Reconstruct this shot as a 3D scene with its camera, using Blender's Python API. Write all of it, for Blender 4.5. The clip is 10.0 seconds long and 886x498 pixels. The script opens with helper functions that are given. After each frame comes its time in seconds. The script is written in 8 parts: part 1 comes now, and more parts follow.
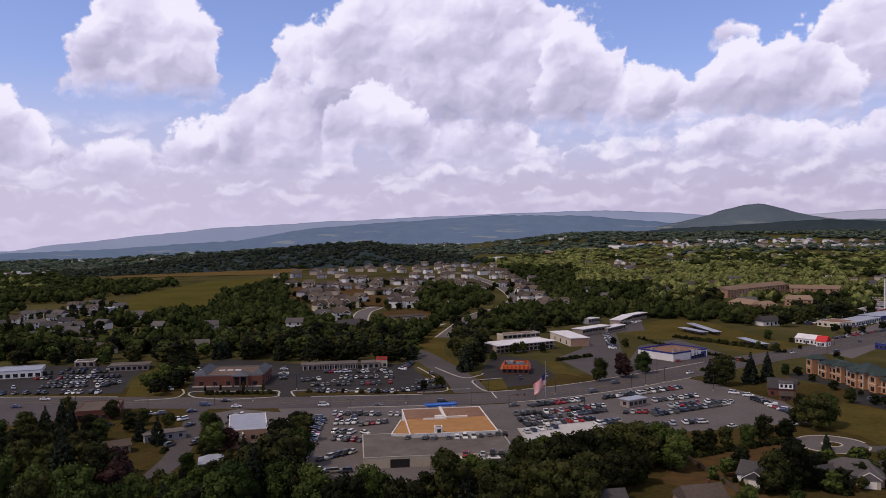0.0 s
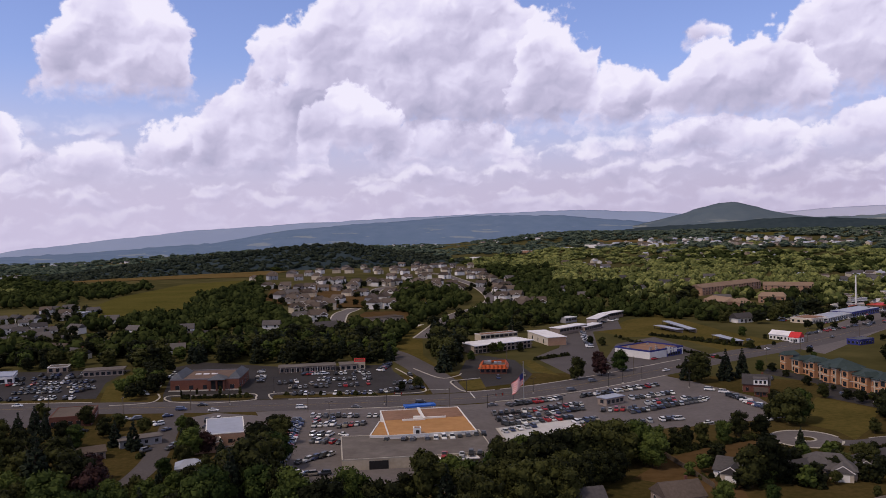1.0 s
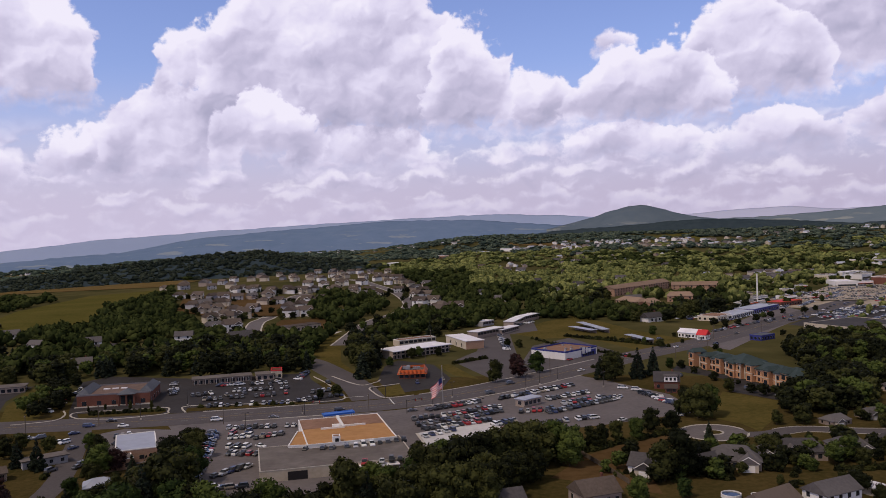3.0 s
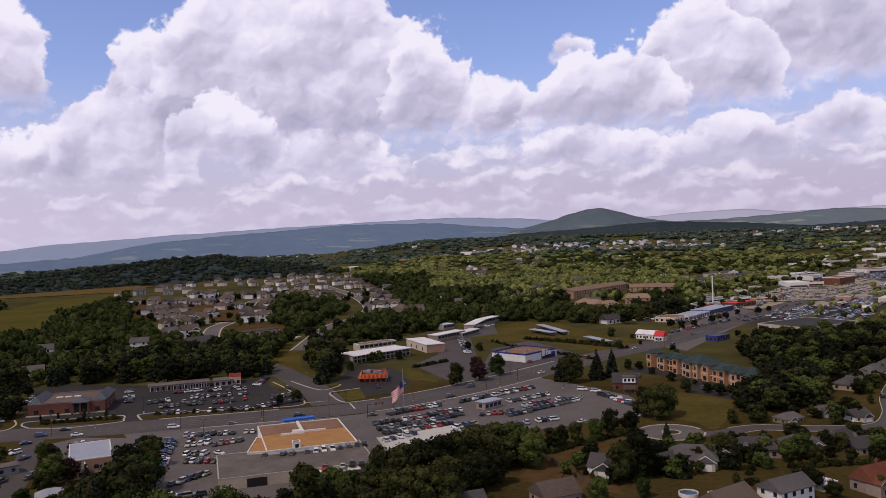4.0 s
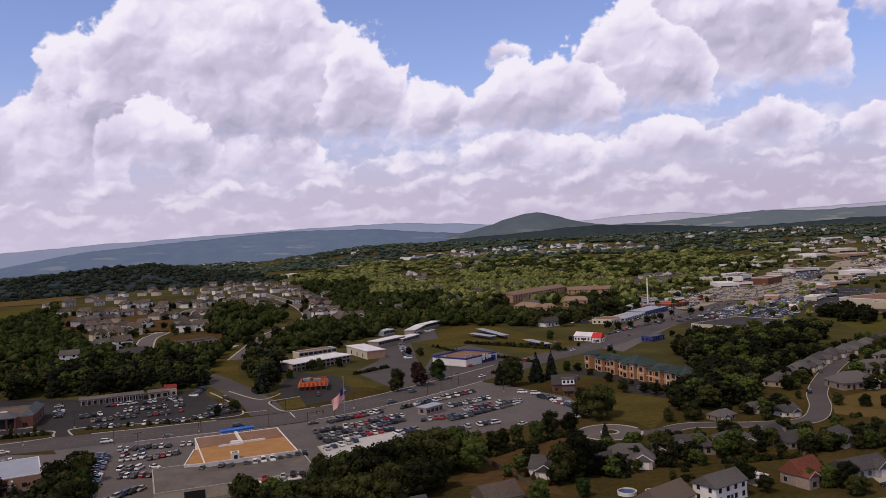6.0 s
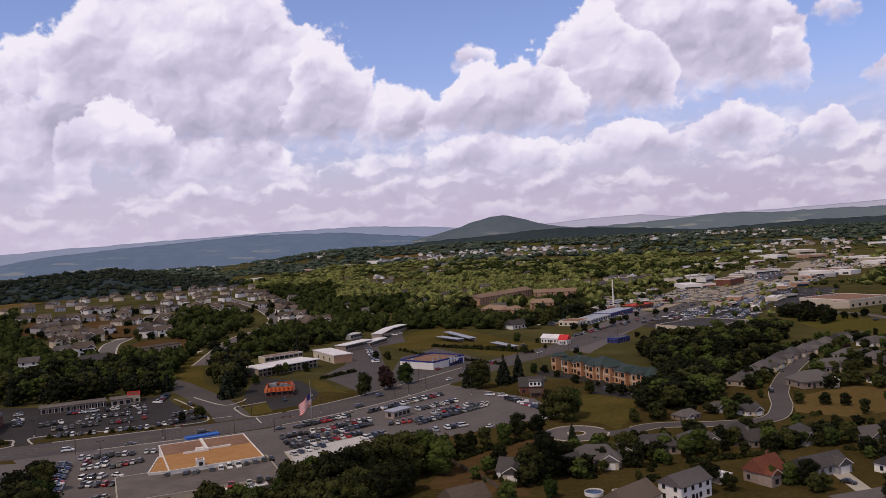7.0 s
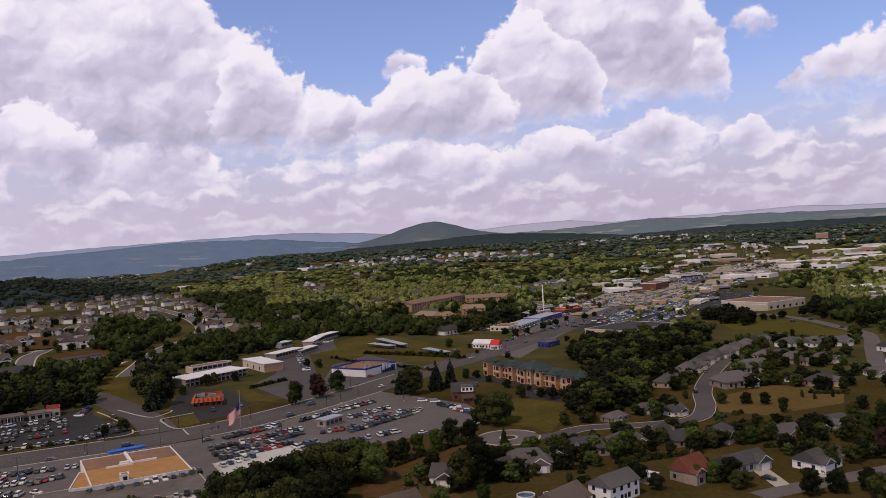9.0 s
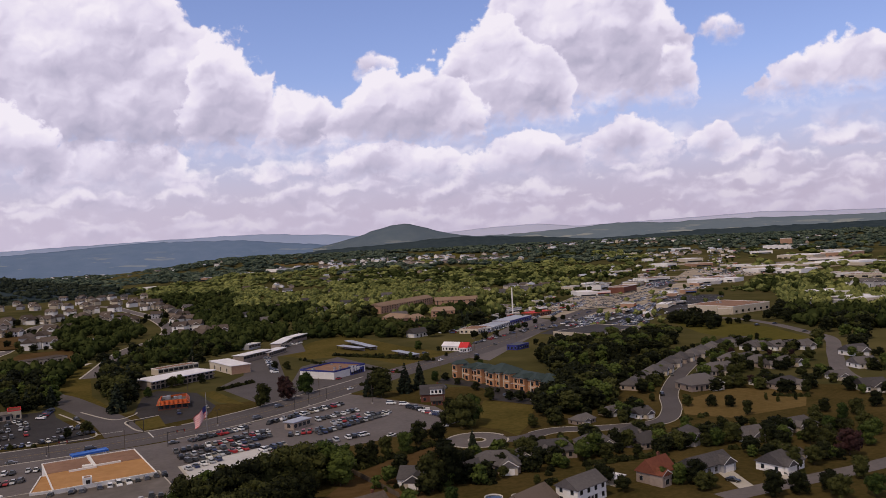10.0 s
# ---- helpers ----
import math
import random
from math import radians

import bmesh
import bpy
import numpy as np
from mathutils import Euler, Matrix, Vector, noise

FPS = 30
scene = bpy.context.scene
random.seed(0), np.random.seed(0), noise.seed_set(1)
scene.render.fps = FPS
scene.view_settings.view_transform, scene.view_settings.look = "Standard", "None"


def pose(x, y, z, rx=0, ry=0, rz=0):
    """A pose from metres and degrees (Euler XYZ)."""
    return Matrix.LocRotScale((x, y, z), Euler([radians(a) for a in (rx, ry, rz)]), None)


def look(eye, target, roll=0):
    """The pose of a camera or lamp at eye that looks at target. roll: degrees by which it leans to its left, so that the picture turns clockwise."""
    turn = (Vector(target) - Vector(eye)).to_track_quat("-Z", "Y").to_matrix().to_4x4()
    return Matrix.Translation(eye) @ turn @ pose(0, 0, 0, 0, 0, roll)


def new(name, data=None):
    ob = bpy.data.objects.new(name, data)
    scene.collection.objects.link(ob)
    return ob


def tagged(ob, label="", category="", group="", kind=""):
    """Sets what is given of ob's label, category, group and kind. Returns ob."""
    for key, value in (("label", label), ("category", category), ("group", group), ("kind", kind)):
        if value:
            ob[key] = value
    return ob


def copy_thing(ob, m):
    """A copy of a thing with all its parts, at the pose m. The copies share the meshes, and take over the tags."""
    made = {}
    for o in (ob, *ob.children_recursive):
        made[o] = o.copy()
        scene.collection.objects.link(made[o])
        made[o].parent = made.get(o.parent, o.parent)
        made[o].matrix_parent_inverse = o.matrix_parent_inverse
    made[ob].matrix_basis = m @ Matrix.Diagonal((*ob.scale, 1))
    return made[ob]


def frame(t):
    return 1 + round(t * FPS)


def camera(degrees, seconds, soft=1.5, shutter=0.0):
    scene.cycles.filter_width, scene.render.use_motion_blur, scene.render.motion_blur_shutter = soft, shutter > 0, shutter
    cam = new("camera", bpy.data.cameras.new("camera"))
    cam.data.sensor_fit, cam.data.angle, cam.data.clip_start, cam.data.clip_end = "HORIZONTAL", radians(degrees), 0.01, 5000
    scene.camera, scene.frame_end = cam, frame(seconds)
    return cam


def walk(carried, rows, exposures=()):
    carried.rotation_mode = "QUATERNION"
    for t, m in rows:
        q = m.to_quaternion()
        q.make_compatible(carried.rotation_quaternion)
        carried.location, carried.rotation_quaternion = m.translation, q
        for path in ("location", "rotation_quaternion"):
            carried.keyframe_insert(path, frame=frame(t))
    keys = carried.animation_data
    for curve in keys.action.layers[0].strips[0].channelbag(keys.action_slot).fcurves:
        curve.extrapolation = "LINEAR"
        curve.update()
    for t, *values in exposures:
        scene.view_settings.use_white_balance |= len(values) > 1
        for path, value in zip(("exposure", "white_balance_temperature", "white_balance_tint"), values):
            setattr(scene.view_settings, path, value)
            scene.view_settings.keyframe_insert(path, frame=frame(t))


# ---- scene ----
# ---------------------------------------------------------------- camera
EYE_H = 80.0
cam = camera(57.0, 10.0, soft=0.5)
TURNS = [  # seconds, heading, tilt, lean
    (0.0, 0.31, 88.6, 0.6), (0.5, -0.32, 88.61, 0.91), (1.0, -1.32, 88.62, 1.1), (1.5, -2.44, 88.64, 1.17),
    (2.0, -3.82, 88.68, 1.25), (2.5, -5.52, 88.77, 1.59), (4.0, -9.96, 89.0, 2.06), (4.5, -11.13, 89.08, 2.1),
    (5.0, -12.18, 89.15, 2.14), (5.5, -13.17, 89.18, 2.45), (7.0, -16.56, 89.31, 2.96), (7.5, -17.81, 89.4, 3.12),
    (8.0, -19.12, 89.42, 3.27), (8.5, -20.31, 89.45, 3.23), (9.0, -21.36, 89.49, 3.2), (9.5, -22.39, 89.54, 3.05),
    (10.0, -23.47, 89.55, 2.76)]
walk(cam, [(t, pose(0, 0, EYE_H, tilt, lean, yaw)) for t, yaw, tilt, lean in TURNS],
     [(0.0, -0.25, 6050, 19), (5.0, -0.26, 6200, 18), (10.0, -0.26, 6350, 17)])

# ---------------------------------------------------------------- light
SUN_AZ, SUN_EL = -118.0, 54.0      # degrees clockwise from the y axis, and above the horizon
SKY_STRENGTH, SUN_STRENGTH = 0.10, 2.15
sun_data = bpy.data.lights.new("sun", "SUN")
sun_data.energy, sun_data.angle, sun_data.color = SUN_STRENGTH, radians(3.0), (1.0, 0.82, 0.58)
sun = new("sun", sun_data)
a, e = radians(SUN_AZ), radians(SUN_EL)
sun.matrix_basis = look((math.sin(a) * math.cos(e) * 400, math.cos(a) * math.cos(e) * 400, math.sin(e) * 400), (0, 0, 0))


class Nodes:
    """Short hand for a node tree."""

    def __init__(self, tree):
        self.tree = tree

    def add(self, kind, **values):
        n = self.tree.nodes.new(kind)
        for key, value in values.items():
            setattr(n, key, value)
        return n

    def link(self, a, b):
        self.tree.links.new(a, b)

    def put(self, socket, value):
        if hasattr(value, "is_linked"):
            self.link(value, socket)
        else:
            socket.default_value = value

    def math(self, op, a, b=0.0, c=0.0, clamp=False):
        n = self.add("ShaderNodeMath", operation=op, use_clamp=clamp)
        for i, value in enumerate((a, b, c)):
            self.put(n.inputs[i], value)
        return n.outputs[0]

    def vec(self, op, a, b=(0, 0, 0)):
        n = self.add("ShaderNodeVectorMath", operation=op)
        self.put(n.inputs[0], a)
        self.put(n.inputs[1], b)
        return n.outputs["Value"] if op in ("DOT_PRODUCT", "LENGTH") else n.outputs["Vector"]

    def noise(self, co, scale, detail=4.0, rough=0.55, distortion=0.0):
        n = self.add("ShaderNodeTexNoise")
        self.put(n.inputs["Vector"], co)
        for key, value in (("Scale", scale), ("Detail", detail), ("Roughness", rough), ("Distortion", distortion)):
            n.inputs[key].default_value = value
        return n.outputs["Fac"]

    def ramp(self, fac, *stops):
        n = self.add("ShaderNodeValToRGB")
        el = n.color_ramp.elements
        while len(el) < len(stops):
            el.new(0.5)
        for item, (at, col) in zip(el, stops):
            item.position, item.color = at, (*col, 1) if len(col) == 3 else col
        self.link(fac, n.inputs[0])
        return n.outputs["Color"]

    def mix(self, fac, a, b, kind="MIX"):
        n = self.add("ShaderNodeMix", data_type="RGBA", blend_type=kind)
        self.put(n.inputs[0], fac)
        self.put(n.inputs[6], a if hasattr(a, "is_linked") or len(a) == 4 else (*a, 1))
        self.put(n.inputs[7], b if hasattr(b, "is_linked") or len(b) == 4 else (*b, 1))
        return n.outputs[2]

    def smooth(self, x, lo, hi):
        n = self.add("ShaderNodeMapRange", interpolation_type="SMOOTHSTEP")
        self.put(n.inputs[0], x)
        n.inputs[1].default_value, n.inputs[2].default_value = lo, hi
        return n.outputs[0]


# the sky: clear blue with fair-weather cumulus, hazy towards the horizon
world = bpy.data.worlds.new("sky")
scene.world = world
world.use_nodes = True
world.node_tree.nodes.clear()
W = Nodes(world.node_tree)
sky = W.add("ShaderNodeTexSky", sky_type="NISHITA", sun_disc=False, sun_elevation=radians(SUN_EL), sun_rotation=radians(SUN_AZ),
            altitude=200.0, air_density=1.0, dust_density=1.5, ozone_density=1.5)
way = W.add("ShaderNodeTexCoord").outputs["Generated"]
axes = W.add("ShaderNodeSeparateXYZ")
W.link(way, axes.inputs[0])
azimuth = W.math("MULTIPLY", W.math("ARCTAN2", axes.outputs[0], axes.outputs[1]), 57.2958)
height = W.math("MULTIPLY", W.math("ARCSINE", axes.outputs[2]), 57.2958)
plane = W.add("ShaderNodeCombineXYZ")
W.link(azimuth, plane.inputs[0])
W.link(height, plane.inputs[1])
plane = plane.outputs[0]


def bulbs(co, scale, detail):
    """Round heaped bulbs, like the tops of cumulus: high in their middles."""
    n = W.add("ShaderNodeTexVoronoi", feature="SMOOTH_F1", voronoi_dimensions="2D")
    W.link(co, n.inputs["Vector"])
    for key, value in (("Scale", scale), ("Detail", detail), ("Roughness", 0.5), ("Lacunarity", 2.2), ("Smoothness", 0.6)):
        n.inputs[key].default_value = value
    return W.math("SUBTRACT", 0.45, n.outputs["Distance"])


fray = W.add("ShaderNodeTexNoise")
W.link(plane, fray.inputs["Vector"])
fray.inputs["Scale"].default_value, fray.inputs["Detail"].default_value = 0.55, 3.0
puffs = W.vec("ADD", W.vec("MULTIPLY", plane, (0.30, 0.36, 1.0)), W.vec("MULTIPLY", W.vec("SUBTRACT", fray.outputs["Color"], (0.5, 0.5, 0.5)), (0.7, 0.7, 0)))
ragged = W.math("SUBTRACT", W.noise(plane, 1.0, 6.0, 0.62), 0.5)
bump = W.math("ADD", W.math("MULTIPLY", bulbs(puffs, 1.0, 2.5), 2.1), W.math("MULTIPLY", ragged, 1.9))
toward = (-0.10, 0.16, 0)   # the light comes from the upper left
relief = None
for scale, k in ((0.7, 0.95), (1.7, 0.62), (4.0, 0.22)):
    shift = tuple(x / scale for x in toward)
    one = W.math("MULTIPLY", W.math("SUBTRACT", bulbs(puffs, scale, 0.0), bulbs(W.vec("ADD", puffs, shift), scale, 0.0)), k)
    relief = one if relief is None else W.math("ADD", relief, one)
relief = W.math("ADD", relief, W.math("MULTIPLY", ragged, 0.22))
blue = W.mix(1.0, sky.outputs[0], (SKY_STRENGTH * 1.55, SKY_STRENGTH * 1.45, SKY_STRENGTH * 1.72), "MULTIPLY")
haze_col = W.mix(W.smooth(azimuth, 45.0, -30.0), (0.61, 0.545, 0.665), (0.71, 0.645, 0.77))
clear = W.mix(W.smooth(height, 12.0, 0.0), blue, haze_col)
# a low bank of far clouds, then single cumulus, the far ones first: heading of the middle, height of the base, half width, height, in degrees
bank_at = W.vec("MULTIPLY", puffs, (0.8, 1.7, 1.0))
cover = W.math("MULTIPLY", W.smooth(W.math("ADD", bulbs(bank_at, 1.0, 2.0), W.math("MULTIPLY", ragged, 0.8)), -0.50, 0.02), W.smooth(height, 8.5, 5.0))
light = W.math("ADD", W.math("MULTIPLY", W.math("SUBTRACT", bulbs(bank_at, 1.0, 1.0), bulbs(W.vec("ADD", bank_at, (-0.08, 0.22, 0)), 1.0, 1.0)), 0.9), 0.60)
CLOUDS = [(42.3, 5.3, 2.2, 2.4), (36.5, 5.4, 4.2, 3.0), (29.5, 4.8, 5.5, 3.2), (-29.6, 4.4, 4.6, 5.2), (-22.5, 4.0, 3.8, 2.4), (20.0, 4.8, 6.5, 3.0),
          (-14.5, 4.4, 6.0, 4.2), (-11.2, 4.6, 5.6, 6.6), (1.5, 4.8, 7.0, 3.6), (-9.6, 9.6, 3.1, 5.2), (0.0, 7.2, 10.5, 13.0), (14.0, 7.0, 3.8, 5.0), (9.2, 7.6, 3.9, 7.8), (-5.0, 5.6, 4.6, 5.0), (19.4, 11.9, 2.3, 1.7),
          (33.2, 9.0, 8.6, 11.0), (28.0, 8.2, 6.0, 7.6), (21.6, 7.2, 6.6, 5.6), (42.8, 12.8, 1.6, 1.5), (39.9, 11.0, 1.5, 1.8), (50.3, 8.6, 6.6, 3.9), (-20.0, 9.2, 5.6, 8.2)]
for az, el, w, h in CLOUDS:
    at = W.vec("MULTIPLY", W.vec("SUBTRACT", plane, (az, el, 0)), (1 / w, 1 / h, 0))
    up = W.vec("DOT_PRODUCT", at, (0, 1, 0))
    inside_by = W.math("MULTIPLY_ADD", W.math("SUBTRACT", 1.0, W.vec("LENGTH", at)), min(w, h), W.math("MULTIPLY", bump, 0.62 * min(1.0, 0.35 + h / 6.0)))
    mask = W.math("MULTIPLY", W.smooth(inside_by, 0.05, 0.42), W.smooth(W.math("MULTIPLY_ADD", up, h, W.math("MULTIPLY", ragged, 3.0)), -1.1, 0.9))
    own = W.math("MULTIPLY_ADD", W.smooth(up, 0.05, 0.80), 0.36, W.math("MULTIPLY_ADD", W.smooth(inside_by, 1.7, 0.2), 0.30, 0.33))
    light = W.math("MULTIPLY_ADD", W.math("SUBTRACT", own, light), mask, light)
    cover = W.math("MAXIMUM", cover, mask)
# broken cloud all round the rest of the sky
aside = W.math("ABSOLUTE", W.math("SUBTRACT", azimuth, 12.0))
cover = W.math("MAXIMUM", cover, W.math("MULTIPLY", W.smooth(aside, 46.0, 60.0), W.smooth(W.math("ADD", bump, 0.9), 0.0, 0.7)))
cloud = W.ramp(W.math("ADD", light, relief, clamp=True), (0.05, (0.50, 0.485, 0.61)), (0.38, (0.69, 0.65, 0.78)), (0.64, (0.89, 0.845, 0.96)), (0.90, (1.05, 1.01, 1.05)))
clouded = W.mix(cover, clear, cloud)
final = W.mix(W.math("MULTIPLY", W.smooth(height, 7.0, -0.8), 0.84), clouded, haze_col)
# overhead the place lies under the grey base of a broad cloud
base_col = W.ramp(W.noise(way, 2.5, 4.0, 0.55), (0.35, (0.25, 0.235, 0.22)), (0.7, (0.42, 0.395, 0.37)))
final = W.mix(W.smooth(height, 20.0, 40.0), final, base_col)
back = W.add("ShaderNodeBackground")
W.link(final, back.inputs[0])
back.inputs[1].default_value = 1.0
W.link(back.outputs[0], W.add("ShaderNodeOutputWorld").inputs[0])

# ---------------------------------------------------------------- materials
def material(name, low, high, rough=0.85, scale=1.0, metal=0.0, bump=0.0, island=0.0, spread=0.0, big=0.05, coat=0.0, spec=0.12, stain=0.5):
    """Two colours mixed by a fine and a broad noise at real size; island, spread: how far single pieces or objects differ."""
    m = bpy.data.materials.new(name)
    m.use_nodes = True
    N = Nodes(m.node_tree)
    p = m.node_tree.nodes["Principled BSDF"]
    co = N.add("ShaderNodeNewGeometry").outputs["Position"]
    fine, broad = N.noise(co, scale, 5.0, 0.62), N.noise(co, scale * big, 4.0, 0.6)
    fac = N.math("ADD", N.math("MULTIPLY", fine, 1.0 - stain), N.math("MULTIPLY", broad, stain))
    if island:
        n = N.add("ShaderNodeNewGeometry").outputs["Random Per Island"]
        fac = N.math("ADD", fac, N.math("MULTIPLY", N.math("SUBTRACT", n, 0.5), island))
    if spread:
        n = N.add("ShaderNodeObjectInfo").outputs["Random"]
        fac = N.math("ADD", fac, N.math("MULTIPLY", N.math("SUBTRACT", n, 0.5), spread))
    col = N.ramp(fac, (0.30, low), (0.70, high))
    N.link(col, p.inputs["Base Color"])
    p.inputs["Roughness"].default_value, p.inputs["Metallic"].default_value = rough, metal
    p.inputs["Specular IOR Level"].default_value = spec
    p.inputs["Coat Weight"].default_value = coat
    if bump:
        b = N.add("ShaderNodeBump")
        b.inputs["Strength"].default_value, b.inputs["Distance"].default_value = 0.6, bump
        N.link(fine, b.inputs["Height"])
        N.link(b.outputs[0], p.inputs["Normal"])
    return m


def near(c, k=0.85):
    return tuple(v * k for v in c)


GRASS = material("grass", (0.026, 0.027, 0.008), (0.100, 0.070, 0.028), 0.95, 0.5, big=0.06, bump=0.05, spec=0.0)
DRY = material("dry_grass", (0.085, 0.060, 0.022), (0.165, 0.115, 0.048), 0.95, 0.4, big=0.06, bump=0.05, spec=0.0)
FIELD = material("hay_field", (0.058, 0.057, 0.014), (0.115, 0.099, 0.028), 0.95, 0.3, big=0.05, spec=0.0)
LAWN = material("lawn", (0.046, 0.045, 0.013), (0.130, 0.098, 0.032), 0.95, 0.4, big=0.07, bump=0.05, spec=0.0)
SOIL = material("bare_soil", (0.060, 0.038, 0.016), (0.122, 0.076, 0.037), 0.95, 0.3, big=0.1, bump=0.05, spec=0.0)
LAND = material("far_land", (0.030, 0.034, 0.013), (0.115, 0.098, 0.042), 0.95, 0.02, big=0.2, spec=0.0)
ASPHALT = material("asphalt", (0.064, 0.057, 0.060), (0.112, 0.100, 0.104), 0.9, 0.8, big=0.05, bump=0.01)
ASPHALT_OLD = material("worn_asphalt", (0.098, 0.087, 0.090), (0.165, 0.147, 0.150), 0.9, 0.5, big=0.1, bump=0.01)
ASPHALT_NEW = material("fresh_asphalt", (0.026, 0.024, 0.025), (0.052, 0.047, 0.048), 0.9, 0.6, big=0.08, bump=0.01)
CONCRETE = material("concrete", (0.34, 0.31, 0.275), (0.50, 0.465, 0.42), 0.9, 0.6, big=0.1)
PAINT_LINE = material("road_paint", (0.42, 0.42, 0.40), (0.68, 0.67, 0.64), 0.7, 1.5, big=0.1)
# mottled paving of the far town, its sunshine put into a pale warm colour
PAVE_WARM = material("worn_sunlit_paving", (0.17, 0.148, 0.12), (0.46, 0.385, 0.295), 0.9, 0.09, big=0.25)
FAINT_LINE = material("worn_road_paint", (0.13, 0.125, 0.12), (0.30, 0.29, 0.28), 0.8, 0.8, big=0.1)
LEAF = material("leaves", (0.008, 0.0105, 0.0035), (0.048, 0.052, 0.014), 0.8, 0.25, island=0.30, spread=0.55, big=0.2, spec=0.1)
LEAF_LIGHT = material("light_leaves", (0.018, 0.032, 0.007), (0.070, 0.092, 0.020), 0.8, 0.25, island=0.30, spread=0.4, big=0.2, spec=0.1)
LEAF_RED = material("red_leaves", (0.012, 0.005, 0.006), (0.045, 0.018, 0.016), 0.75, 0.25, island=0.4, big=0.2, spec=0.2)
NEEDLE = material("needles", (0.006, 0.011, 0.007), (0.026, 0.036, 0.018), 0.8, 0.3, island=0.35, spread=0.2, big=0.2, spec=0.2)
BARK = material("bark", (0.035, 0.026, 0.018), (0.10, 0.078, 0.055), 0.95, 3.0)


# ---------------------------------------------------------------- helpers for building
def ground_height(x, y):
    """Level near the camera; far off it falls away to the west and rises gently to the east."""
    r = math.hypot(x, y)
    az = math.degrees(math.atan2(x, y))
    if y <= 0:
        return 0.0
    fall = max(0.0, min(1.0, (r - 1100) / 2600)) * max(0.0, min(1.0, (-8 - az) / 16))
    t = max(0.0, min(1.0, (r - 1450) / 2100))
    rise = t * t * (3 - 2 * t) * max(0.0, min(1.0, (az - 2) / 7))
    return 50.0 * rise - 46.0 * fall


def part(name, bm, mat, parent=None, label="", smooth=False):
    me = bpy.data.meshes.new(name)
    bm.to_mesh(me)
    bm.free()
    if smooth:
        me.shade_smooth()
    for m in mat if isinstance(mat, (list, tuple)) else [mat]:
        me.materials.append(m)
    ob = new(name, me)
    if parent is not None:
        ob.parent = parent
    return tagged(ob, label)


def thing(name, m, label, category, group=""):
    ob = new(name)
    ob.matrix_basis = m
    return tagged(ob, label, category, group)


def box(bm, x0, x1, y0, y1, z0, z1, mat=0, taper=0.0):
    vs = [bm.verts.new((x, y, z)) for z in (z0, z1) for x, y in
          (((x0, y0), (x1, y0), (x1, y1), (x0, y1)) if z == z0 else
           ((x0 + taper, y0 + taper), (x1 - taper, y0 + taper), (x1 - taper, y1 - taper), (x0 + taper, y1 - taper)))]
    for q in ((3, 2, 1, 0), (4, 5, 6, 7), (0, 1, 5, 4), (1, 2, 6, 5), (2, 3, 7, 6), (3, 0, 4, 7)):
        bm.faces.new([vs[i] for i in q]).material_index = mat
    return vs


def boxed(*dims):
    bm = bmesh.new()
    box(bm, *dims)
    return bm


def slab(bm, pts, z0, z1, mat=0):
    """An upright prism over a plan outline, counted counter-clockwise."""
    area = sum(p[0] * q[1] - q[0] * p[1] for p, q in zip(pts, pts[1:] + pts[:1]))
    if area < 0:
        pts = pts[::-1]
    lo, hi = [bm.verts.new((*p, z0)) for p in pts], [bm.verts.new((*p, z1)) for p in pts]
    bm.faces.new(hi).material_index = mat
    bm.faces.new(lo[::-1]).material_index = mat
    for i in range(len(pts)):
        j = (i + 1) % len(pts)
        bm.faces.new((lo[i], lo[j], hi[j], hi[i])).material_index = mat


def strip_outline(line, w0, w1=None):
    """The outline of a strip of the given half widths to the left and right of a line."""
    w1 = w0 if w1 is None else w1
    left, right = [], []
    for i, p in enumerate(line):
        a, b = Vector(line[max(i - 1, 0)]), Vector(line[min(i + 1, len(line) - 1)])
        d = (b - a).normalized()
        n = Vector((-d.y, d.x))
        left.append(tuple(Vector(p) + n * w0))
        right.append(tuple(Vector(p) - n * w1))
    return right + left[::-1]


def curved(line, steps=6):
    """A smooth line through the points given."""
    out = []
    ps = [Vector(p) for p in line]
    for i in range(len(ps) - 1):
        p0, p1, p2, p3 = ps[max(i - 1, 0)], ps[i], ps[i + 1], ps[min(i + 2, len(ps) - 1)]
        for k in range(steps):
            t = k / steps
            out.append(tuple(0.5 * (2 * p1 + (p2 - p0) * t + (2 * p0 - 5 * p1 + 4 * p2 - p3) * t * t + (3 * p1 - p0 - 3 * p2 + p3) * t ** 3)))
    out.append(tuple(ps[-1]))
    return out


def ribbon(name, line, half, z, mat, label, category="road", thick=0.3, smooth=True):
    line = curved(line) if smooth else line
    bm = bmesh.new()
    n = len(line)
    out = strip_outline(line, half)
    right, left = out[:n], out[n:][::-1]
    for i in range(n - 1):
        slab(bm, [right[i], right[i + 1], left[i + 1], left[i]], z - thick, z)
    bmesh.ops.remove_doubles(bm, verts=bm.verts, dist=0.01)
    for v in bm.verts:
        v.co.z += ground_height(v.co.x, v.co.y)
    return tagged(part(name, bm, mat), label, category, kind="structure")


